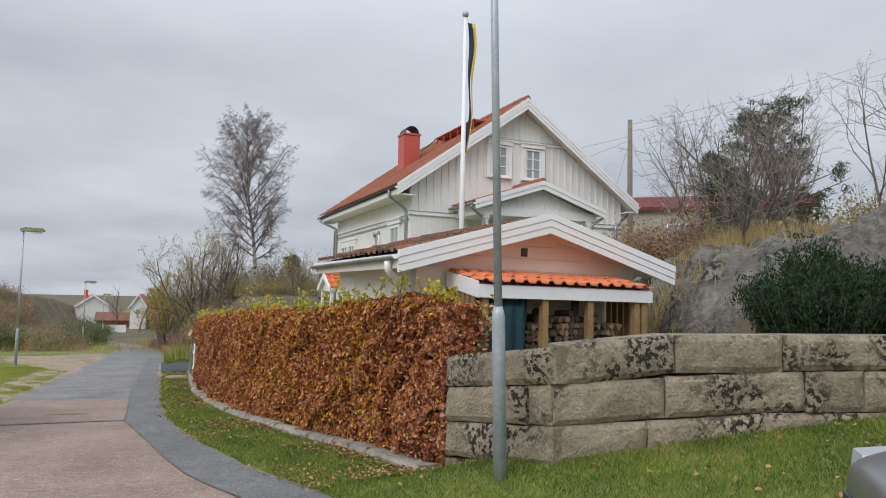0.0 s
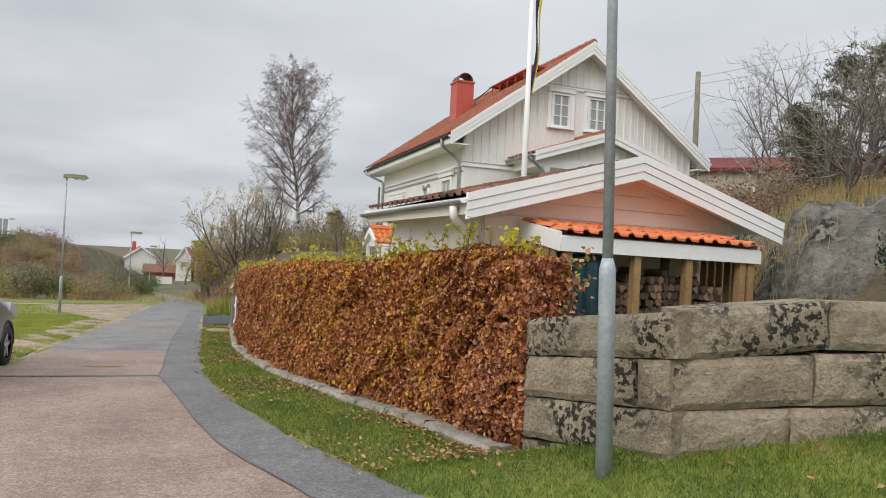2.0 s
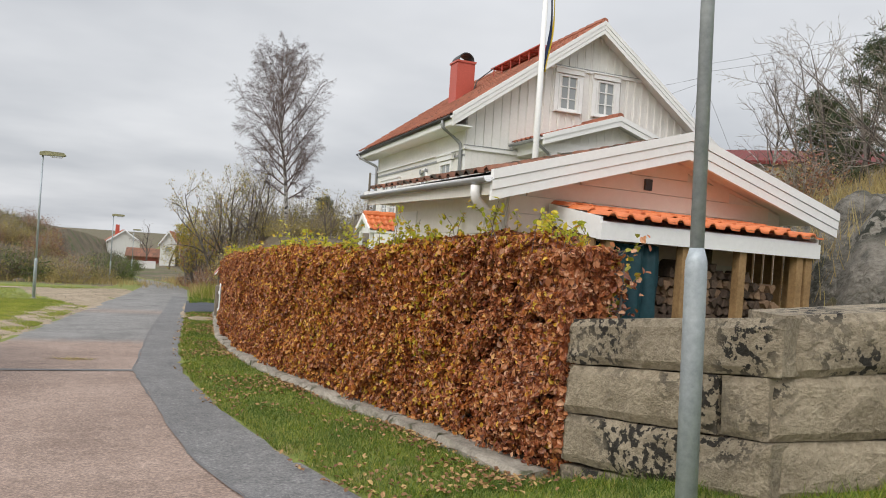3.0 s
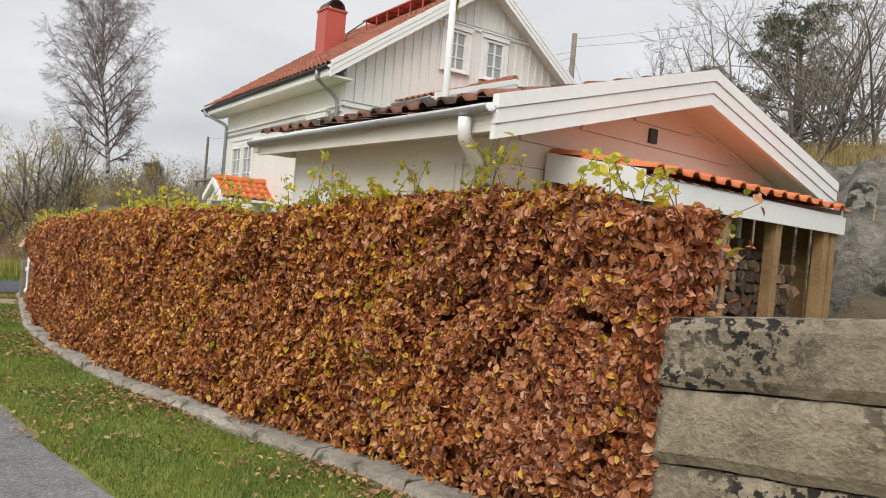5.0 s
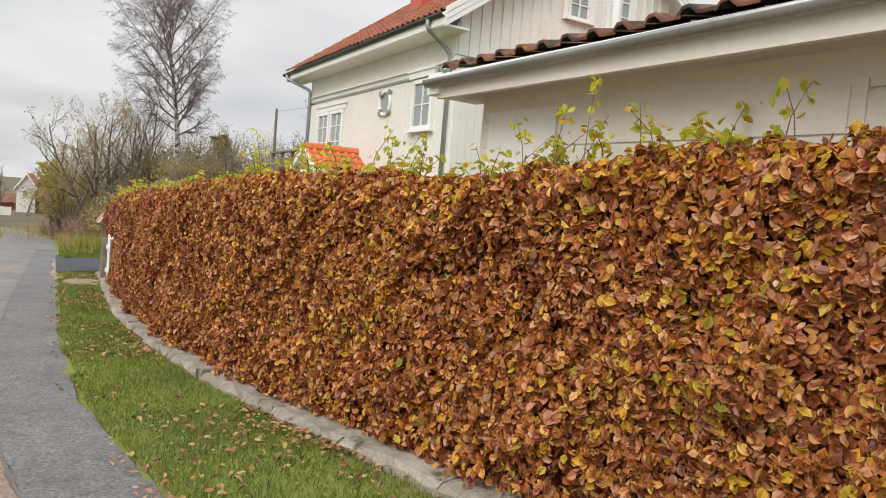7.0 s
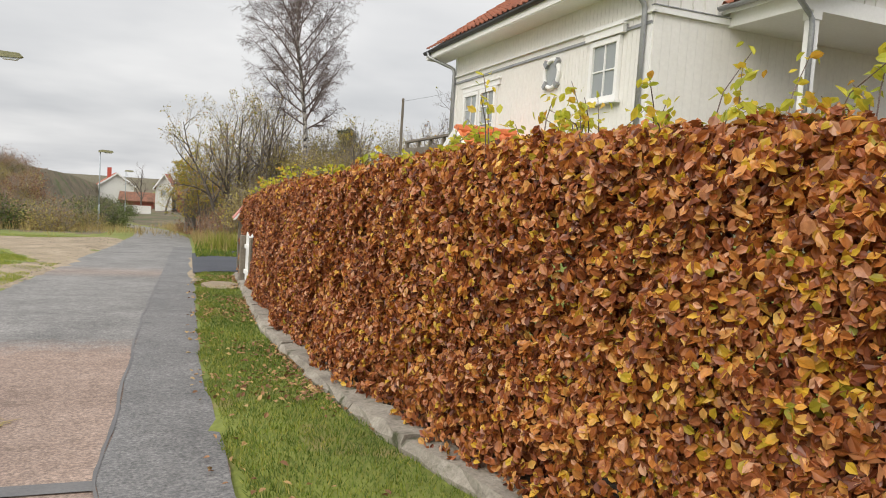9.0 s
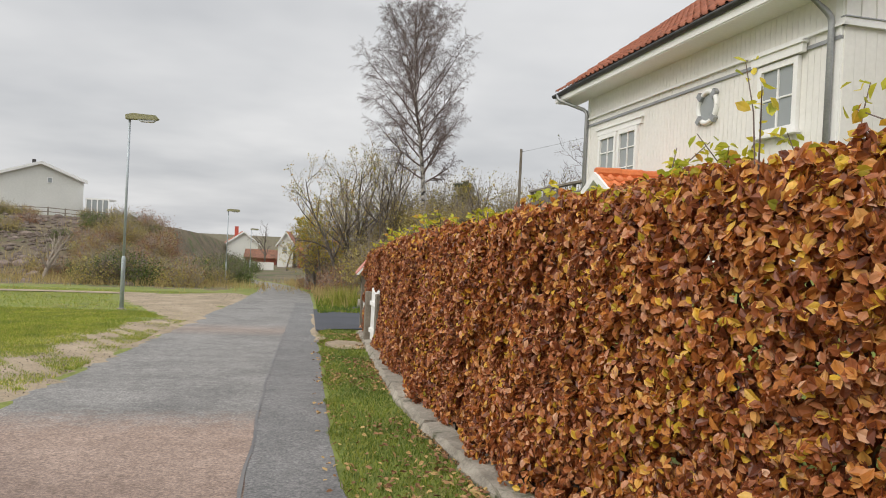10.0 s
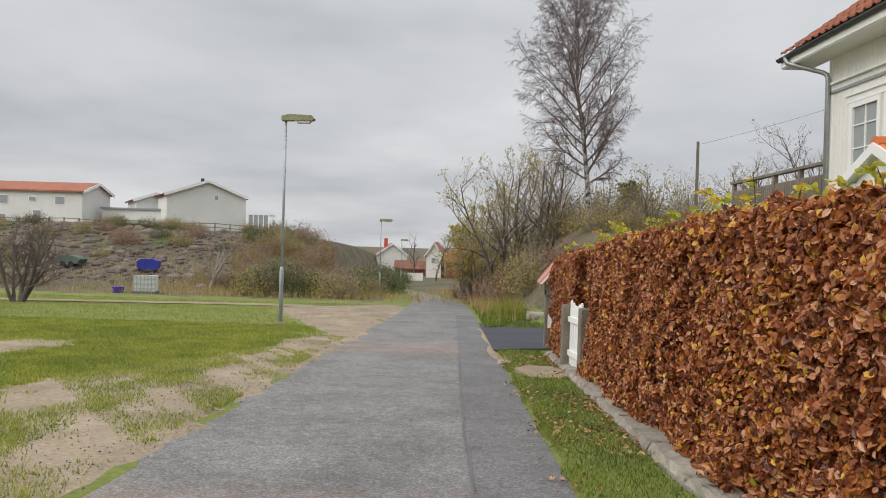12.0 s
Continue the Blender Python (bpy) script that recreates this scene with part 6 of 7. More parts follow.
def conifer_shrub(m, r, h, label, seed):
    """Dense upright sprays, as of a clipped yew."""
    rng = np.random.default_rng(seed)
    t = thing("conifer_shrub", m, label, "shrub", "conifers behind the wall")
    V, F = [], []
    pts, nrm = [], []
    for k in range(150):
        a, q = rng.uniform(0, 6.28), r * math.sqrt(rng.uniform(0, 1))
        top = h * (1 - 0.35 * (q / r) ** 2) * rng.uniform(0.82, 1.08)
        b0 = Vector((0.3 * q * math.cos(a), 0.3 * q * math.sin(a), 0))
        e = Vector((q * math.cos(a), q * math.sin(a), top))
        add_tube(V, F, [b0, b0.lerp(e, 0.6) + Vector((0, 0, -0.05)), e], [0.012, 0.008, 0.003], 4)
        for j in range(250):
            f = rng.uniform(0.15, 1.02)
            c = b0.lerp(e, f)
            pts.append((c.x + rng.normal(0, 0.055), c.y + rng.normal(0, 0.055), c.z + rng.normal(0, 0.03)))
            nrm.append((math.cos(a), math.sin(a), 0.3))
    tagged(raw("stem_tangle", V, F, M_BARK, t), kind="stuff")
    leaf_cloud("sprays", np.array(pts), np.array(nrm), 0.072, M_YEW, t, "dark green needle sprays", 0.9, 0.26, 0.2, seed, up=1.6, simple=True)
    return t


cs = conifer_shrub(pose(6.85, 5.95, 0.95), 0.85, 1.42, "dense dark green conifer shrub behind the stone wall", 71)
copy_thing(cs, pose(8.1, 5.4, 1.0, 0, 0, 80))
copy_thing(cs, pose(9.3, 4.9, 1.0, 0, 0, 200))

# ---------------------------------------------------------------- rock outcrop
rx, ry = np.arange(6.95, 13.2, 0.085), np.arange(5.6, 13.4, 0.085)
RXg, RYg = np.meshgrid(rx, ry)
Z = land_z(RXg, RYg)
bumps = np.array([[0.30 * noise.noise(Vector((a * 0.55, b * 0.55, 3.0))) + 0.24 * noise.noise(Vector((a * 1.3 + b * 0.9, b * 2.2 - a * 0.6, 7.0))) - 0.16 * max(0.0, 0.16 - abs(noise.noise(Vector((a * 0.8 + b * 0.5, b * 1.5 - a * 0.5, 11.0))))) / 0.16 + 0.13 * noise.noise(Vector((a * 4.0, b * 4.0, 1.0))) + 0.06 * noise.noise(Vector((a * 9.0, b * 9.0, 1.0))) for a in rx] for b in ry])
inner = np.minimum.reduce([RXg - rx[0], rx[-1] - RXg, RYg - ry[0], ry[-1] - RYg])
Z = Z + bumps + 0.20 - 0.6 * (1 - smooth01(inner / 0.8))
nr = len(rx)
tagged(raw("rock_outcrop", np.stack([RXg, RYg, Z], -1).reshape(-1, 3), [(j * nr + i, j * nr + i + 1, (j + 1) * nr + i + 1, (j + 1) * nr + i) for j in range(len(ry) - 1) for i in range(nr - 1)], M_ROCK), "bare grey bedrock slope with dark lichen", "rock", kind="structure")

GR = np.random.default_rng(77)


def tuft_field(n, cx, cy, sx, sy, test=None):
    x, y = GR.normal(cx, sx, n), GR.normal(cy, sy, n)
    z = land_z(x, y)
    p = np.stack([x, y, z], 1)
    return p if test is None else p[test(x, y)]


dry = np.concatenate([tuft_field(3000, 11.4, 10.8, 1.1, 0.6), tuft_field(900, 7.9, 10.3, 0.35, 0.5), tuft_field(1600, 13.3, 10.8, 1.3, 0.8)])
dry[:, 2] += 0.12
tagged(blade_cloud("dry_grass", dry, 0.38, 0.014, M_DRYGRASS, None, "", 0.55, 5), "tall straw-yellow grass on the rocky hill", "grass", kind="stuff")
far_dry = np.concatenate([tuft_field(5000, -12, 56, 5.5, 3.0), tuft_field(2600, -2.3, 62, 1.1, 3.0, lambda x, y: x > lerp_table(y, EDGE_R) + 0.1), tuft_field(1400, 0.9, 46.5, 0.6, 4.0, lambda x, y: x > lerp_table(y, EDGE_R) + 0.1), tuft_field(3500, -10, 70, 4, 4, lambda x, y: x < lerp_table(y, EDGE_L) - 1)])
tagged(blade_cloud("dry_grass", far_dry, 0.5, 0.03, M_DRYGRASS, None, "", 0.5, 6), "tall withered brown grass on the slopes", "grass", kind="stuff")

# ---------------------------------------------------------------- lawn and verge grass
def lawn(n, x0, x1, y0, y1, test):
    x, y = GR.uniform(x0, x1, n), GR.uniform(y0, y1, n)
    ok = test(x, y)
    x, y = x[ok], y[ok]
    return np.stack([x, y, land_z(x, y) + 0.004], 1)


def verge_test(x, y):
    kx = np.interp(y, [a for a, b in KERB], [b for a, b in KERB])
    rag = 0.03 * wobble(x, y, 5.0)
    return (x > lerp_table(y, EDGE_R) + 0.02 + rag) & (x < kx - 0.09) & (y > 7.0)


def bank_test(x, y):
    dx, dy = 6.4, -1.48
    side_b = (x - 3.2) * dy - (y - 5.58) * dx      # positive on the street side of the long leg
    side_a = x - (2.83 + (7.15 - y) * 0.236)
    return (x > lerp_table(y, EDGE_R) + 0.02 + 0.04 * wobble(x, y, 4.0)) & (y < 7.2) & (((x < 3.2) & (side_a < -0.02)) | ((x >= 3.2) & (side_b > 0.1))) | False


v1 = lawn(300000, -0.1, 2.9, 7, 27.6, verge_test)
keep = GR.uniform(0, 1, len(v1)) < np.interp(v1[:, 1], [7, 14, 27], [1, 0.75, 0.45])
v2 = lawn(170000, 1.5, 7.5, 2.2, 7.2, bank_test)
blades = np.concatenate([v1[keep], v2])
tagged(blade_cloud("grass", blades, 0.036, 0.006, M_GRASS, None, "", 0.9, 8), "short green lawn grass on the verge", "grass", kind="stuff")
v3 = lawn(9000, 2.7, 7.5, 4.0, 7.2, lambda x, y: bank_test(x, y) & (((x - 3.2) * -1.48 - (y - 5.58) * 6.4) / 6.57 < 0.28 + 0.15 * wobble(x, y, 3.0)))
tagged(blade_cloud("long_grass", v3, 0.09, 0.007, M_GRASS, None, "", 0.9, 9), "longer grass at the foot of the stone wall", "grass", kind="stuff")

ve = lawn(60000, -0.1, 2.9, 7, 27.6, lambda x, y: verge_test(x, y) & (x < lerp_table(y, EDGE_R) + 0.24 + 0.10 * wobble(x, y, 2.2)))
tagged(blade_cloud("grass", ve, 0.04, 0.007, M_EDGEGRASS, None, "", 1.0, 28), "yellowed grass fringe along the asphalt edge", "grass", kind="stuff")


def green_test(x, y):
    """Grass cover of the open green: thin in the wheel tracks and on the gravel, full beyond."""
    e = lerp_table(y, EDGE_L)
    d = e - x
    cover = np.interp(d, [0, 0.12, 0.3, 0.5, 0.85, 1.05, 1.45, 1.6], [0.10, 0.30, 0.38, 0.06, 0.06, 0.62, 0.72, 0.8])
    south = np.interp(d, [1.45, 1.7, 2.5, 2.9, 3.5, 4.4], [0.7, 0.24, 0.28, 0.62, 0.8, 1.2])
    grown = smooth01((y - 22.4 - 0.8 * wobble(x, y, 0.9)) / 1.6)
    cover = np.where(d > 1.45, south * (1 - grown) + 1.2 * grown, cover)
    cover = cover + 0.30 * wobble(x, y, 1.9, 3.0) + 0.22 * wobble(x, y, 4.7, 1.0) + 0.12 * wobble(x, y, 11.0, 2.0)
    cover = cover - 1.0 * np.exp(-(((x + 8.1) / 0.8) ** 2 + ((y - 25.6) / 1.1) ** 2))
    fc = np.interp(y, [29.5, 33, 38, 42, 46], [0.5, 2.0, 4.2, 5.0, 1.0])
    cover = np.where((y > 29.5) & (d < fc), 0.03, cover)
    path = np.abs(y - (42.6 + 0.1375 * (x + 6.5))) < 0.8
    return (d > 0.05) & ~path & (GR.uniform(0, 1, len(x)) < cover)


g1 = lawn(380000, -14, -3.1, 14, 32, green_test)
g2 = lawn(70000, -26, -3.3, 30, 46, green_test)
g4 = lawn(190000, -7.6, -3.1, 15.5, 27, green_test)
tagged(blade_cloud("grass", np.concatenate([g1, g2, g4]), 0.045, 0.013, M_GREEN, None, "", 0.8, 10), "patchy yellow-green grass on the open green", "grass", kind="stuff")
g3 = lawn(14000, 0.05, 1.9, 33.5, 47, lambda x, y: x > 0.1)
tagged(blade_cloud("grass", g3, 0.10, 0.025, M_GRASS, None, "", 0.7, 11), "green grass beyond the driveway", "grass", kind="stuff")

# fallen leaves on the verge, thick near the kerb and the end of the hedge
n = 7500
yy = 7.0 + 19.5 * GR.uniform(0, 1, n) ** 1.3
kx = np.interp(yy, [a for a, b in KERB], [b for a, b in KERB])
er = lerp_table(yy, EDGE_R)
xx = kx - 0.13 - (kx - er) * GR.uniform(0, 1, n) ** 2.2
clus = wobble(xx, yy, 1.7, 5.0) + GR.normal(0, 0.6, n) > 0.5
p = np.stack([xx, yy, land_z(xx, yy) + 0.035], 1)[clus]
p2x, p2y = GR.normal(2.45, 0.25, 300), GR.normal(7.5, 0.40, 300)
p2 = np.stack([p2x, p2y, land_z(p2x, p2y) + 0.04], 1)
p3x, p3y = GR.uniform(3.3, 7.2, 160), GR.uniform(3.0, 5.2, 160)
p3 = np.stack([p3x, p3y, land_z(p3x, p3y) + 0.05], 1)
p = np.concatenate([p, p2, p3])
tagged(leaf_cloud("fallen_leaves", p, np.tile((0, 0, 1.0), (len(p), 1)), 0.05, M_LITTER, None, "", 0.35, 0.6, 0.3, 14), "dry fallen beech leaves scattered on the grass", "leaves", kind="stuff")

# pebbles on the gravel
n = 9000
xx, yy = GR.uniform(-8.5, -3.0, n), GR.uniform(14, 46, n)
onGravel = ((xx > lerp_table(yy, EDGE_L) - 0.9) | ((yy > 30) & (xx > lerp_table(yy, EDGE_L) - 4.2))) & (xx < lerp_table(yy, EDGE_L) + 0.1)
pp = np.stack([xx, yy, land_z(xx, yy) + 0.032], 1)[onGravel]
tagged(leaf_cloud("pebbles", pp, np.tile((0, 0, 1.0), (len(pp), 1)), 0.022, M_RUBBLE, None, "", 0.3, 0.9, 0.6, 15), "loose pebbles on the gravel", "pebbles", kind="stuff")


# ---------------------------------------------------------------- gate, letterbox, kerb block at the hedge's end
GATE_Z = on_land(1.05, 24.4)
for x, y, h in ((1.04, 23.95, 0.98), (0.92, 24.75, 1.0)):
    gp = thing("gate_post", pose(x, y, on_land(x, y), 0, 0, 4), "weathered grey timber gate post in the hedge", "post", "gate posts")
    bm = bmesh.new()
    box(bm, -0.075, 0.075, -0.075, 0.075, -0.2, h)
    bmesh.ops.bevel(bm, geom=bm.edges[:], offset=0.012, segments=1, affect="EDGES")
    part("post", bm, M_OLDWOOD, gp)
gate = thing("garden_gate", pose(1.05, 24.06, GATE_Z + 0.08, 0, 0, 97), "white painted picket gate with rounded tops between posts", "gate")
for k in range(6):
    bm = bmesh.new()
    x0 = 0.02 + 0.10 * k
    h = 0.86 + 0.08 * abs(k - 2.5) / 2.5
    prism(bm, [(x0, 0), (x0 + 0.085, 0), (x0 + 0.085, h), (x0 + 0.065, h + 0.035), (x0 + 0.0425, h + 0.045), (x0 + 0.02, h + 0.035), (x0, h)], "y", 0.0, 0.022)
    part("picket", bm, M_TRIM, gate)
for z in (0.15, 0.66):
    bm = bmesh.new()
    box(bm, 0.0, 0.62, 0.022, 0.05, z, z + 0.08)
    part("rail", bm, M_TRIM, gate)
box_thing = thing("letterbox", pose(1.10, 28.0, on_land(1.10, 28.0) - 0.12), "letterbox on a grey post with a small red roof", "letterbox")
bm = bmesh.new()
box(bm, -0.10, 0.10, -0.10, 0.10, -0.1, 1.30)
part("post", bm, M_OLDWOOD, box_thing)
bm = bmesh.new()
box(bm, -0.10, 0.22, -0.16, 0.16, 1.2, 1.50)
part("body", bm, M_OLDWOOD, box_thing)
bm = bmesh.new()
prism(bm, [(-0.24, 1.46), (0.06, 1.84), (0.36, 1.46), (0.36, 1.43), (0.06, 1.80), (-0.24, 1.43)], "y", -0.26, 0.26)
part("roof", bm, M_FADED, box_thing, "faded red sheet roof")
bm = bmesh.new()
prism(bm, [(-0.25, 1.42), (0.06, 1.80), (0.37, 1.42), (0.31, 1.42), (0.06, 1.72), (-0.19, 1.42)], "y", -0.285, -0.262)
part("gable_trim", bm, M_TRIM, box_thing)
bm = bmesh.new()
box(bm, -0.05, 0.05, -0.115, -0.102, 0.55, 0.95)
part("sign", bm, M_TRIM, box_thing, "small white plate")
blk = thing("granite_block", pose(1.5, 36.2, on_land(1.5, 36.2) + 0.02, 0, 0, -8), "long granite block lying on the grass by the driveway", "stone block")
bm = bmesh.new()
stone(bm, 1.9, 0.28, 0.35, np.random.default_rng(4))
part("block", bm, M_KERB, blk)
flat_stone = thing("stepping_stone", pose(0.50, 24.2, on_land(0.5, 24.2) + 0.0, 0, 0, 14), "flat pale stone slab sunk in the grass before the gate", "stone slab")
bm = bmesh.new()
prism(bm, [(-0.34, -0.35), (-0.1, -0.55), (0.25, -0.42), (0.36, 0.0), (0.28, 0.42), (-0.05, 0.55), (-0.32, 0.3)], "z", -0.05, 0.035)
part("slab", bm, M_GRAVEL, flat_stone)
tufts = tuft_field(420, 0.98, 37.5, 0.28, 0.4)
tagged(blade_cloud("ornamental_grass", tufts, 0.75, 0.02, M_EDGEGRASS, None, "", 0.35, 31), "tall green ornamental grass by the driveway", "grass", kind="stuff")

# timber deck with railing behind the house
deck = thing("deck", pose(6.8, 28.45, 0, 0, 0, 90), "grey timber deck with slatted railing behind the house", "deck")
bm = bmesh.new()
box(bm, 0, 5.0, -3.4, 0, 1.80, 1.90)
part("deck_floor", bm, M_OLDWOOD, deck)
for x in (0.05, 1.25, 2.5, 3.7, 4.95):
    for yv, h in ((0.0, 2.80), (-3.3, 1.85)):
        bm = bmesh.new()
        box(bm, x - 0.05, x + 0.05, yv - 0.05, yv + 0.05, -0.2, h)
        part("post", bm, M_OLDWOOD, deck)
bm = bmesh.new()
box(bm, -0.06, 5.06, -0.08, 0.08, 2.80, 2.86)
part("handrail", bm, M_OLDWOOD, deck)
bm = bmesh.new()
box(bm, 0.0, 5.0, 0.0, 0.035, 2.54, 2.60)
part("mid_rail", bm, M_OLDWOOD, deck)
for k in range(45):
    bm = bmesh.new()
    box(bm, 0.03 + 0.11 * k, 0.115 + 0.11 * k, 0.036, 0.056, 1.7, 2.54)
    part("slat", bm, M_OLDWOOD, deck)

pole2 = thing("utility_pole", pose(10.7, 48.0, on_land(10.7, 48.0)), "thin dark wooden pole on the bank", "utility pole")
bm = bmesh.new()
tube(bm, [(0, 0, -0.3), (0, 0, 6.25 - on_land(10.7, 48.0))], [0.09, 0.07], 8)
part("pole", bm, M_OLDWOOD, pole2)


def wire(p, q, sag, label):
    p, q = Vector(p), Vector(q)
    pts = [p.lerp(q, t / 24) - Vector((0, 0, 4 * sag * (t / 24) * (1 - t / 24))) for t in range(25)]
    bm = bmesh.new()
    tube(bm, pts, 0.006, 5)
    tagged(part("overhead_cable", bm, M_DARK), label, "cable", "overhead cables")


wire((18.87, 25.88, 9.3), (38.0, 17.0, 15.5), 0.6, "black overhead cable from the utility pole up the hill")
wire((18.87, 25.88, 9.1), (10.7, 27.5, 7.4), 0.25, "black overhead cable from the utility pole to the house")
wire((18.87, 25.88, 9.6), (45.0, 20.0, 19.5), 0.8, "thin overhead cable above the hill")
wire((10.7, 48.0, 6.1), (18.87, 25.88, 8.9), 0.5, "thin overhead cable above the garden")
for dx, dy in ((0.9, -0.6), (-0.7, 0.9)):
    wire((18.87, 25.88, 8.9), (18.87 + dx * 2.2, 25.88 + dy * 2.2, on_land(18.87 + dx * 2.2, 25.88 + dy * 2.2)), 0.0, "steel stay of the utility pole")


# ---------------------------------------------------------------- cars
def car(m, label, tall=1.0):
    """A car with its nose towards +y and wheels on z=0; tall: height of the bodywork."""
    root = thing("car", m, label, "car")
    W, Lh = 0.89, 4.25
    # body sections along y: (y, half width, sill z, shoulder z, hood or roof z, roof half width)
    secs = [(0.0, 0.62, 0.42, 0.62, 0.70, 0.50), (0.10, 0.76, 0.30, 0.66, 0.78, 0.62), (0.5, 0.86, 0.24, 0.72, 0.88, 0.68), (1.0, W, 0.22, 0.80, 0.96, 0.70), (1.4, W, 0.22, 0.86, 1.05, 0.70), (2.0, W, 0.22, 0.88, 1.40, 0.60), (2.8, W, 0.22, 0.90, 1.46, 0.60), (3.5, W, 0.24, 0.92, 1.40, 0.58), (4.0, 0.84, 0.30, 0.92, 1.12, 0.62), (4.2, 0.74, 0.42, 0.80, 0.92, 0.60), (Lh, 0.62, 0.5, 0.70, 0.78, 0.50)]
    bm = bmesh.new()
    rings = []
    for y, w, s, sh, top, rw in secs:
        yy = Lh - y
        ring = [(w * 0.9, s), (w, s + 0.10), (w, (s + sh) / 2), (w * 0.985, sh), (rw, max(top - 0.03, sh + 0.02)), (rw * 0.6, top), (0, top + 0.012)]
        full = ring + [(-a, b) for a, b in reversed(ring[:-1])]
        rings.append([bm.verts.new((a, yy, b)) for a, b in full])
    n = len(rings[0])
    for a, b in zip(rings, rings[1:]):
        for k in range(n):
            bm.faces.new((a[k], a[(k + 1) % n], b[(k + 1) % n], b[k]))
    bm.faces.new(rings[0])
    bm.faces.new(list(reversed(rings[-1])))
    body = part("body", bm, M_CARPAINT, root, "metallic silver bodywork", True)
    body.modifiers.new("round", "SUBSURF").levels = 2
    body.modifiers["round"].render_levels = 2
    for sx in (-1, 1):
        bm = bmesh.new()
        vs = [bm.verts.new((sx * x, Lh - y, z)) for x, y, z in ((0.865, 1.5, 0.92), (0.66, 2.0, 1.33), (0.655, 2.8, 1.39), (0.66, 3.4, 1.32), (0.85, 3.8, 0.97))]
        bm.faces.new(vs)
        g = part("side_window", bm, M_CARGLASS, root)
        g.modifiers.new("t", "SOLIDIFY").thickness = 0.03
        for wy in (0.82, 3.42):
            wh = part("wheel", bmesh.new(), M_TYRE, root)
            wh.matrix_basis = pose(sx * 0.80, Lh - wy, 0.32)
            bm = bmesh.new()
            ring = []
            for r, xo in ((0.20, -0.09), (0.29, -0.10), (0.32, -0.07), (0.32, 0.07), (0.29, 0.10), (0.20, 0.09)):
                ring.append([bm.verts.new((xo * sx, r * math.cos(a * math.pi / 16), r * math.sin(a * math.pi / 16))) for a in range(32)])
            for p, q in zip(ring, ring[1:]):
                for k in range(32):
                    bm.faces.new((p[k], p[(k + 1) % 32], q[(k + 1) % 32], q[k]))
            part("tyre", bm, M_TYRE, wh, "black rubber tyre", True)
            bm = bmesh.new()
            tube(bm, [(sx * 0.05, 0, 0), (sx * 0.085, 0, 0)], [0.05, 0.045], 12)
            for k in range(5):
                a = k * 72
                box(bm, min(sx * 0.055, sx * 0.08), max(sx * 0.055, sx * 0.08), -0.03, 0.03, 0.03, 0.20, pose(0, 0, 0, a, 0, 0))
            part("rim", bm, M_RIM, wh, "five-spoke alloy rim")
            bm = bmesh.new()
            tube(bm, [(sx * -0.02, 0, 0), (sx * 0.03, 0, 0)], [0.20, 0.20], 24)
            part("brake", bm, M_DARK, wh)
            bm = bmesh.new()
            tube(bm, [(sx * (0.865 + 0.0), Lh - wy + 0.385 * math.cos(a * math.pi / 12), 0.32 + 0.385 * math.sin(a * math.pi / 12)) for a in range(0, 13)], 0.03, 6)
            part("wheel_arch", bm, M_TYRE, root, "dark wheel arch lining")
        bm = bmesh.new()
        prism(bm, [(Lh - 0.10, 0.60), (Lh - 0.55, 0.70), (Lh - 0.52, 0.80), (Lh - 0.12, 0.74)], "x", sx * 0.60, sx * 0.83)
        part("headlight", bm, M_LENS, root, "clear headlight lens")
    bm = bmesh.new()
    vs = [bm.verts.new(p) for p in ((-0.68, Lh - 1.42, 1.05), (0.68, Lh - 1.42, 1.05), (0.58, Lh - 1.98, 1.395), (-0.58, Lh - 1.98, 1.395))]
    bm.faces.new(vs)
    g = part("windscreen", bm, M_CARGLASS, root)
    g.modifiers.new("t", "SOLIDIFY").thickness = 0.03
    bm = bmesh.new()
    box(bm, -0.45, 0.45, Lh - 0.03, Lh + 0.012, 0.40, 0.56)
    part("grille", bm, M_DARK, root)
    for ob in root.children:
        if not ob.name.startswith("wheel"):
            for vv in ob.data.vertices:
                vv.co.z = 0.3 + (vv.co.z - 0.3) * tall
    return root


car(pose(-4.13, 11.7, on_land(-4.1, 14.0) + 0.03, -2.3, 0, 0) @ Matrix.Diagonal((1.1, 1.1, 1.1, 1)), "silver sport utility car parked on the gravel shoulder", 1.4)
car(pose(6.62, -0.08, 0.10, 0, 0, 50), "silver compact car parked on the roadside below the wall")


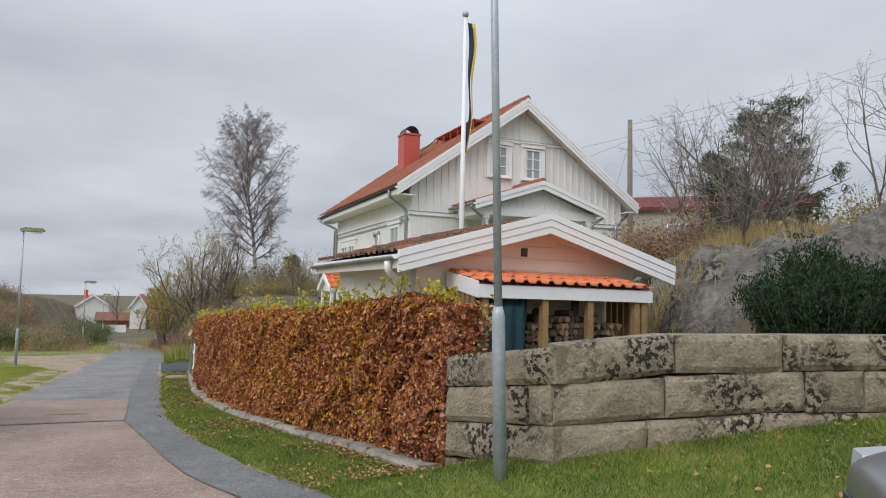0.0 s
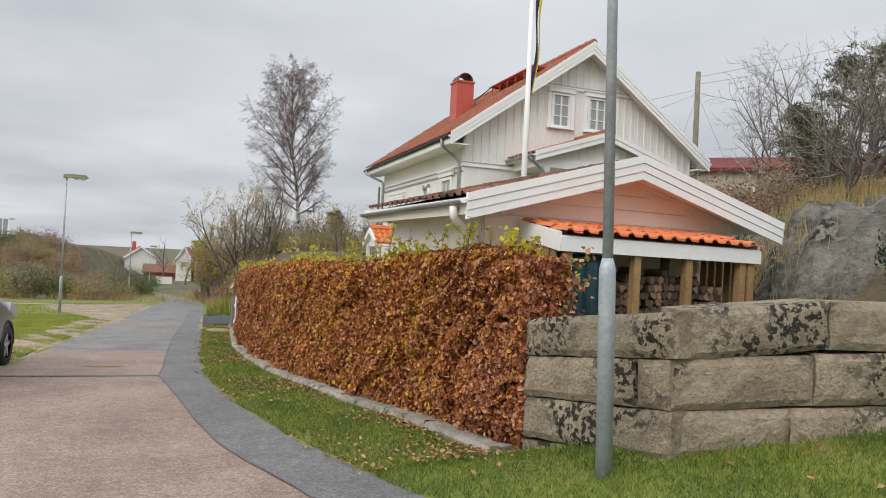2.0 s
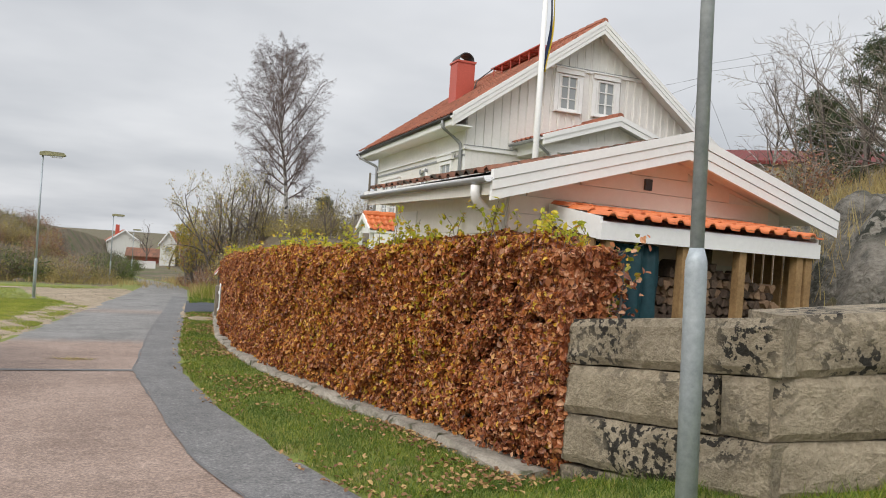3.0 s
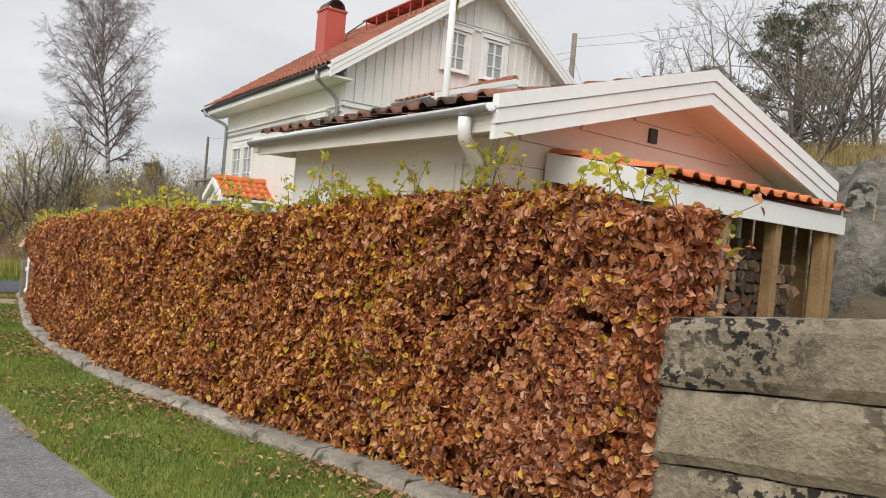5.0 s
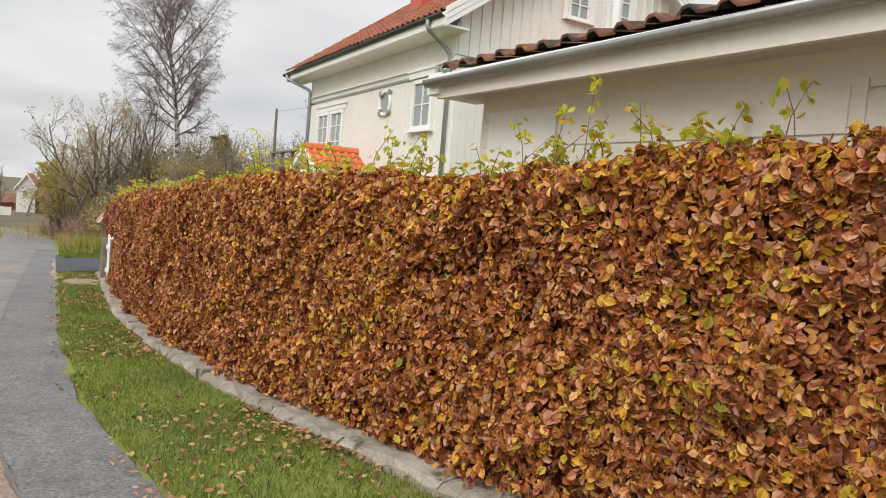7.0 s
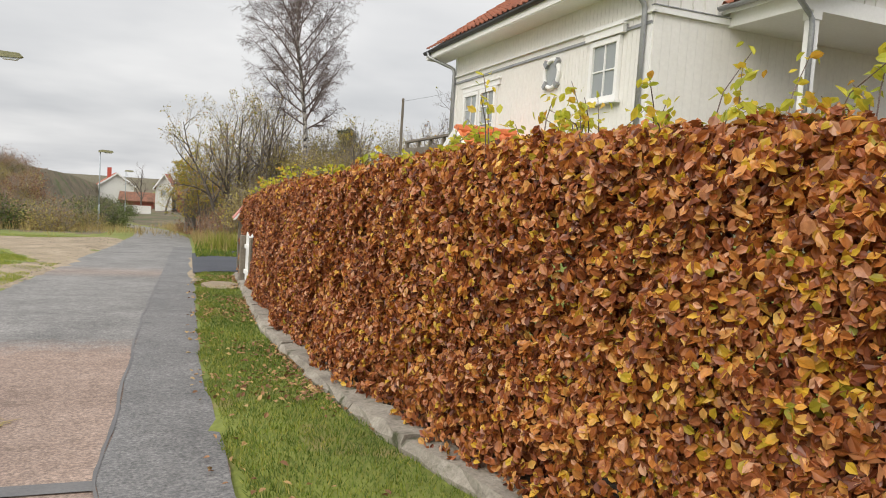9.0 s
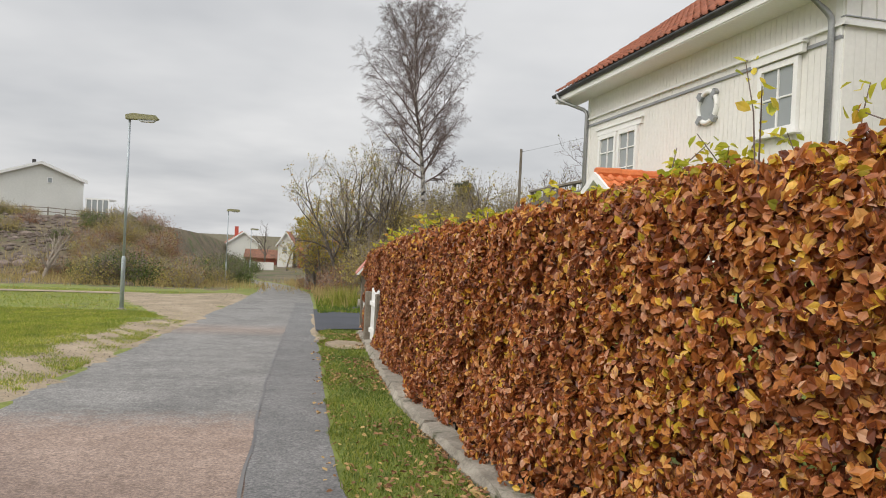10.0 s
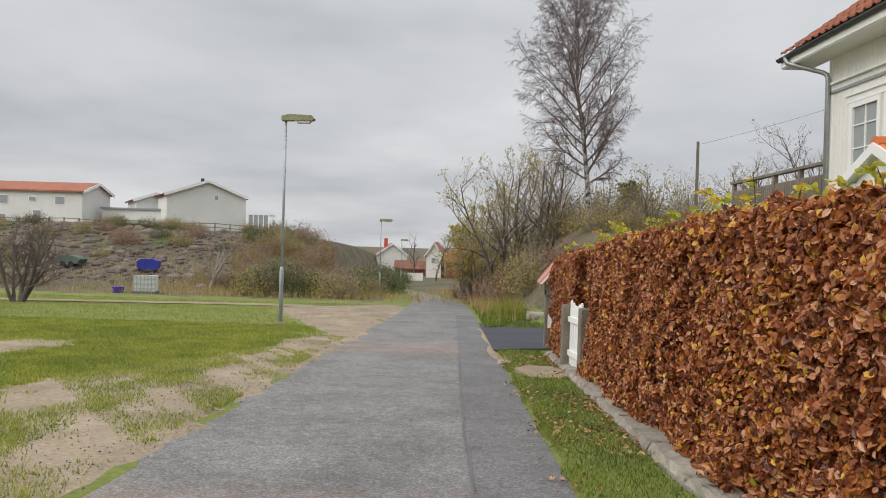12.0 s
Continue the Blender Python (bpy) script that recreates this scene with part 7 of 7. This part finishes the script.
# ---------------------------------------------------------------- far houses
def far_house(m, w, l, ze, zr, wallmat, roofmat, label, windows=(), gable_windows=(), over=0.35):
    """Gable towards -y, ridge along y. windows: on the +x side (y, z, w, h); gable_windows: (x, z, w, h)."""
    h = thing("house", m, label, "house")
    bm = bmesh.new()
    prism(bm, [(0, -1.5), (w, -1.5), (w, ze), (w / 2, zr), (0, ze)], "y", 0, l)
    part("wall", bm, wallmat, h)
    for side in (0, 1):
        bm = bmesh.new()
        xa = -over if side == 0 else w + over
        k = (zr - ze) / (w / 2)
        prism(bm, [(xa, ze - over * k + 0.02), (w / 2, zr + 0.02), (w / 2, zr + 0.20), (xa, ze - over * k + 0.20)], "y", -over, l + over)
        part("roof", bm, roofmat, h)
        bm = bmesh.new()
        prism(bm, [(xa, ze - over * k - 0.1), (w / 2, zr - 0.1), (w / 2, zr + 0.23), (xa, ze - over * k + 0.23)], "y", -over - 0.05, -over)
        part("bargeboard", bm, M_TRIM, h)
    for x, z, ww, hh in gable_windows:
        bm = bmesh.new()
        box(bm, x, x + ww, -0.04, 0.02, z, z + hh)
        f = part("window", bm, M_TRIM, h)
        bm = bmesh.new()
        box(bm, x + 0.08, x + ww - 0.08, -0.06, -0.04, z + 0.08, z + hh - 0.08)
        part("pane", bm, M_PANE, f)
    for y, z, ww, hh in windows:
        bm = bmesh.new()
        box(bm, -0.04, 0.02, y, y + ww, z, z + hh)
        f = part("window", bm, M_TRIM, h)
        bm = bmesh.new()
        box(bm, -0.06, -0.04, y + 0.08, y + ww - 0.08, z + 0.08, z + hh - 0.08)
        part("pane", bm, M_PANE, f)
    return h


H1 = far_house(pose(-33.0, 92.5, 2.3, 0, 0, 31), 8.8, 13.0, 3.55, 5.2, M_PLASTER, M_DARKRED, "pale rendered gabled house on the plateau", gable_windows=[(5.1, 3.1, 0.55, 0.65)])
bm = bmesh.new()
tube(bm, [(4.2, 2.0, 5.1), (4.2, 2.0, 5.7)], 0.2, 8)
part("roof_vent", bm, M_DARK, H1)
wing = far_house(pose(-38.5, 97.0, 2.2, 0, 0, 31), 4.3, 8.0, 3.1, 3.9, M_PLASTER, M_DARKRED, "low pale wing of the plateau house with a dark red roof")
far_house(pose(-42.9, 93.2, 1.7, 0, 0, 90), 6.5, 14.0, 4.15, 5.2, M_PLASTER, M_ROOF, "long white house with an orange roof on the plateau", windows=[(2.0, 2.6, 1.1, 1.0), (5.2, 2.9, 0.9, 0.6), (8.4, 2.6, 1.1, 1.0), (4.6, 0.1, 1.0, 1.9), (8.6, 0.6, 1.2, 0.9)])
flat_house = thing("outbuilding", pose(-42.0, 96.0, 2.2), "low flat-roofed white outbuilding on the plateau", "outbuilding")
bm = bmesh.new()
box(bm, 0, 7.2, 0, 5, -1, 1.9)
part("wall", bm, M_PLASTER, flat_house)
bm = bmesh.new()
box(bm, -0.2, 7.4, -0.2, 5.2, 1.9, 2.1)
part("roof", bm, M_GUTTER, flat_house)
cons = thing("conservatory", pose(-24.6, 95.0, 2.1), "small white glazed conservatory beside the plateau house", "conservatory")
bm = bmesh.new()
box(bm, 0, 2.4, 0, 3, 1.75, 1.9)
part("roof", bm, M_TRIM, cons)
for k in range(5):
    bm = bmesh.new()
    box(bm, 0.58 * k, 0.58 * k + 0.10, 0, 0.1, -0.8, 1.75)
    part("mullion", bm, M_TRIM, cons)
bm = bmesh.new()
box(bm, 0.1, 2.35, 0.05, 0.08, -0.8, 1.75)
part("pane", bm, M_PANE, cons)
fence = thing("plateau_fence", pose(0, 0, 0), "low grey rail fence along the plateau edge", "fence")
for k in range(22):
    x = -50 + 1.6 * k
    zf = on_land(x, 88.0)
    bm = bmesh.new()
    box(bm, x - 0.05, x + 0.05, 87.95, 88.05, zf - 0.2, zf + 0.95)
    part("post", bm, M_OLDWOOD, fence)
    if k < 21:
        za = on_land(x + 1.6, 88.0)
        for h in (0.45, 0.85):
            bm = bmesh.new()
            tube(bm, [(x, 87.94, zf + h), (x + 1.6, 87.94, za + h)], 0.045, 5)
            part("rail", bm, M_OLDWOOD, fence)
# houses at the bottom of the lane
lane_house = far_house(pose(-15.4, 150, -4.4, 0, 0, 8), 5.6, 8, 3.5, 5.5, M_PLASTER, M_ROOF, "white house with a red roof and red chimney beyond the lane")
bm = bmesh.new()
box(bm, 1.3, 2.0, 3.0, 3.7, 4.5, 6.6)
part("chimney", bm, M_CHIMNEY, lane_house)
far_house(pose(-5.2, 128, -4.3, 0, 0, -4), 2.4, 8, 3.9, 5.7, M_PLASTER, M_ROOF, "narrow white gabled house at the foot of the lane", gable_windows=[(0.75, 2.4, 0.8, 1.0)])
far_house(pose(-2.0, 134, -4.3, 0, 0, -90), 6, 10, 2.9, 4.6, M_BRICKRED, M_ROOF, "red wooden house behind the thicket at the foot of the lane")
far_house(pose(-5.8, 136, -4.4, 0, 0, 90), 5, 5.0, 1.3, 2.5, M_BRICKRED, M_ROOFOLD, "dark red wooden barn at the foot of the lane")
garden_wall = thing("white_garden_wall", pose(-9.2, 112, on_land(-9.2, 112)), "low white rendered garden wall by the lane", "garden wall")
bm = bmesh.new()
box(bm, -1.5, 4.2, 0, 0.25, -0.5, 1.1)
part("wall", bm, M_PLASTER, garden_wall)
# red-roofed houses above the rocky hill
far_house(pose(31.0, 27.0, 4.0, 0, 0, 50), 7.0, 10.5, 2.9, 3.9, M_BEIGE, M_DARKRED, "beige house with a dark red metal roof on the hill", windows=[(1.5, 0.9, 1.2, 1.2), (6, 0.9, 1.2, 1.2)])
far_house(pose(45.0, 15.5, 5.2, 0, 0, 23), 7.0, 12.0, 2.6, 3.7, M_BEIGE, M_DARKRED, "beige house with a red metal roof higher on the hill")

# ---------------------------------------------------------------- clutter on the green and the slope
bin_t = thing("covered_trailer", at_land(-20.6, 59.6, 10, 0, 0.78), "small trailer under a bright blue cover on the slope", "trailer")
bm = bmesh.new()
prism(bm, [(-0.75, 0.25), (0.75, 0.25), (0.85, 0.95), (0.4, 1.12), (-0.5, 1.10), (-0.88, 0.9)], "y", -0.5, 0.5)
part("cover", bm, M_BLUE, bin_t)
for x in (-0.5, 0.5):
    bm = bmesh.new()
    tube(bm, [(x, -0.45, 0.22), (x, -0.35, 0.22)], 0.24, 12)
    part("wheel", bm, M_TYRE, bin_t)
tr2 = thing("covered_trailer", at_land(-25.5, 59.2, -6, 0, 0.72), "trailer under a grey-green tarpaulin on the slope", "trailer")
bm = bmesh.new()
prism(bm, [(-1.0, 0.35), (1.0, 0.35), (1.25, 0.75), (0.9, 0.95), (0.1, 1.10), (-0.8, 0.95), (-1.1, 0.7)], "y", -0.6, 0.6)
part("cover", bm, M_GREENCOVER, tr2)
for x in (-0.4, 0.4):
    bm = bmesh.new()
    tube(bm, [(x, -0.62, 0.28), (x, -0.5, 0.28)], 0.28, 12)
    part("wheel", bm, M_TYRE, tr2)
bm = bmesh.new()
tube(bm, [(1.0, 0, 0.4), (2.1, 0, 0.45)], 0.05, 6)
part("drawbar", bm, M_DARK, tr2)
ibc = thing("pallet_tank", at_land(-17.1, 51.2, 12), "white plastic pallet tank in a wire cage on the grass", "tank")
bm = bmesh.new()
box(bm, -0.52, 0.52, -0.45, 0.45, 0.14, 0.95)
part("tank", bm, M_PLASTER, ibc)
for k in range(7):
    bm = bmesh.new()
    x = -0.55 + 0.183 * k
    box(bm, x - 0.015, x + 0.015, -0.49, -0.46, 0.12, 0.98)
    part("cage_bar", bm, M_ZINC, ibc)
for z in (0.3, 0.55, 0.8, 0.97):
    bm = bmesh.new()
    box(bm, -0.56, 0.56, -0.51, -0.49, z - 0.015, z + 0.015)
    part("cage_hoop", bm, M_ZINC, ibc)
bm = bmesh.new()
box(bm, -0.56, 0.56, -0.5, 0.5, 0.0, 0.12)
part("pallet", bm, M_OLDWOOD, ibc)
tub = thing("purple_tub", at_land(-18.4, 50.8), "purple plastic tub beside the tank", "tub")
bm = bmesh.new()
tube(bm, [(0, 0, 0), (0, 0, 0.35)], [0.25, 0.32], 14)
part("tub", bm, surface("purple_plastic", (0.06, 0.03, 0.25), (0.10, 0.05, 0.36), 2, 20, 0.5, 0.0), tub)

# rubble on the blasted slope: single boulders, and a joined rest
RB = np.random.default_rng(91)
meshes = []
for k in range(4):
    bm = bmesh.new()
    bmesh.ops.create_icosphere(bm, subdivisions=2, radius=0.5)
    for vv in bm.verts:
        vv.co *= 1 + 0.35 * noise.noise(vv.co * 2.3 + Vector((k * 7.0, 0, 0)))
        vv.co.z *= 0.65
    meshes.append(mesh_of("boulder", bm, M_RUBBLE))
for k in range(120):
    x, y = RB.uniform(-44, -17), RB.uniform(58, 76)
    s = RB.uniform(0.4, 1.3)
    ob = new("boulder", meshes[k % 4])
    ob.matrix_basis = at_land(x, y, RB.uniform(0, 360), -0.05, s)
    tagged(ob, "angular grey-brown boulder on the rubble slope", "boulder", "rubble boulders")
for x, y, s in ((-16.1, 56.4, 1.0), (-15.2, 53.0, 0.7), (-9.8, 52.2, 0.8), (-22.6, 57.0, 0.8), (-21.3, 60.4, 0.7), (-19.0, 56.0, 0.6)):
    ob = new("boulder", meshes[int(RB.integers(0, 4))])
    ob.matrix_basis = at_land(x, y, RB.uniform(0, 360), -0.05, s)
    tagged(ob, "low grey boulder in the grass", "boulder", "boulders on the green")
vs, fs = [], []
base = np.array([tuple(v.co) for v in meshes[0].vertices])
bf = [tuple(p.vertices) for p in meshes[0].polygons]
for k in range(2200):
    x, y = RB.uniform(-48, -16), RB.uniform(56, 78)
    s = RB.uniform(0.15, 0.55)
    a = RB.uniform(0, 6.28)
    rot = np.array(((math.cos(a), -math.sin(a), 0), (math.sin(a), math.cos(a), 0), (0, 0, 1)))
    o = len(vs) * len(base)
    vs.append(base @ rot.T * s + np.array((x, y, on_land(x, y))))
    fs += [tuple(q + o for q in f) for f in bf]
tagged(raw("rubble", np.concatenate(vs), fs, M_RUBBLE), "loose blasted stone rubble covering the slope", "rubble", kind="stuff")
# bedrock beside the lane below the thicket
bm = bmesh.new()
bmesh.ops.create_icosphere(bm, subdivisions=4, radius=1.0)
for vv in bm.verts:
    vv.co *= 1 + 0.22 * noise.noise(vv.co * 1.6) + 0.08 * noise.noise(vv.co * 5)
    vv.co = Vector((vv.co.x * 1.3, vv.co.y * 4.0, vv.co.z * 0.9))
rk = part("roadside_rock", bm, M_ROCK)
rk.matrix_basis = at_land(1.0, 60.5, 8, 0.0)
tagged(rk, "grey bedrock ledge beside the lane", "rock")

# single leaves standing proud of the hedge where the lane passes it closest
LM = []
for k in range(3):
    bm = bmesh.new()
    w, c = 0.021 + 0.002 * k, 0.006 + 0.003 * k
    mid = [bm.verts.new((0, y, z)) for y, z in ((-0.034, 0), (-0.01, 0), (0.016, -0.002), (0.038, -0.010))]
    lft = [bm.verts.new((-a, y, c)) for a, y in ((w, -0.012), (w * 0.9, 0.012))]
    rgt = [bm.verts.new((a, y, c)) for a, y in ((w, -0.012), (w * 0.9, 0.012))]
    for e in (lft, rgt):
        bm.faces.new((mid[0], mid[1], e[0]))
        bm.faces.new((mid[1], mid[2], e[1], e[0]))
        bm.faces.new((mid[2], mid[3], e[1]))
    LM.append(mesh_of("leaf", bm, M_LEAF))
LF = np.random.default_rng(123)
p, nrm = hedge_sheet(2600, LF, -0.035)
near = np.argwhere((p[:, 1] > 7.6) & (p[:, 1] < 12.5))[:280, 0]
for k, i in enumerate(near):
    ob = new("leaf", LM[k % 3])
    ob.parent = hedge
    ob.matrix_basis = pose(*p[i], LF.uniform(40, 110), LF.uniform(-40, 40), LF.uniform(-150, -30))

for x, y, q in ((-8.4, 104.0, 1.3), (-6.9, 99.0, 1.0), (-9.8, 98.0, 1.2), (-10.5, 108.0, 1.4)):
    copy_thing(greenscrub, at_land(x, y, 40 * q, -0.1, q))

# a wisp of yellow straw lying on the old asphalt
sx, sy = np.random.default_rng(6).normal(-1.55, 0.16, 70), np.random.default_rng(7).normal(15.2, 0.08, 70)
sp2 = np.stack([sx, sy, road_z(sy) + 0.006], 1)
tagged(leaf_cloud("straw", sp2, np.tile((0, 0, 1.0), (70, 1)), 0.22, M_DRYGRASS, None, "", 0.12, 0.07, 0.01, 3), "wisp of yellow straw lying on the asphalt", "straw", kind="stuff")
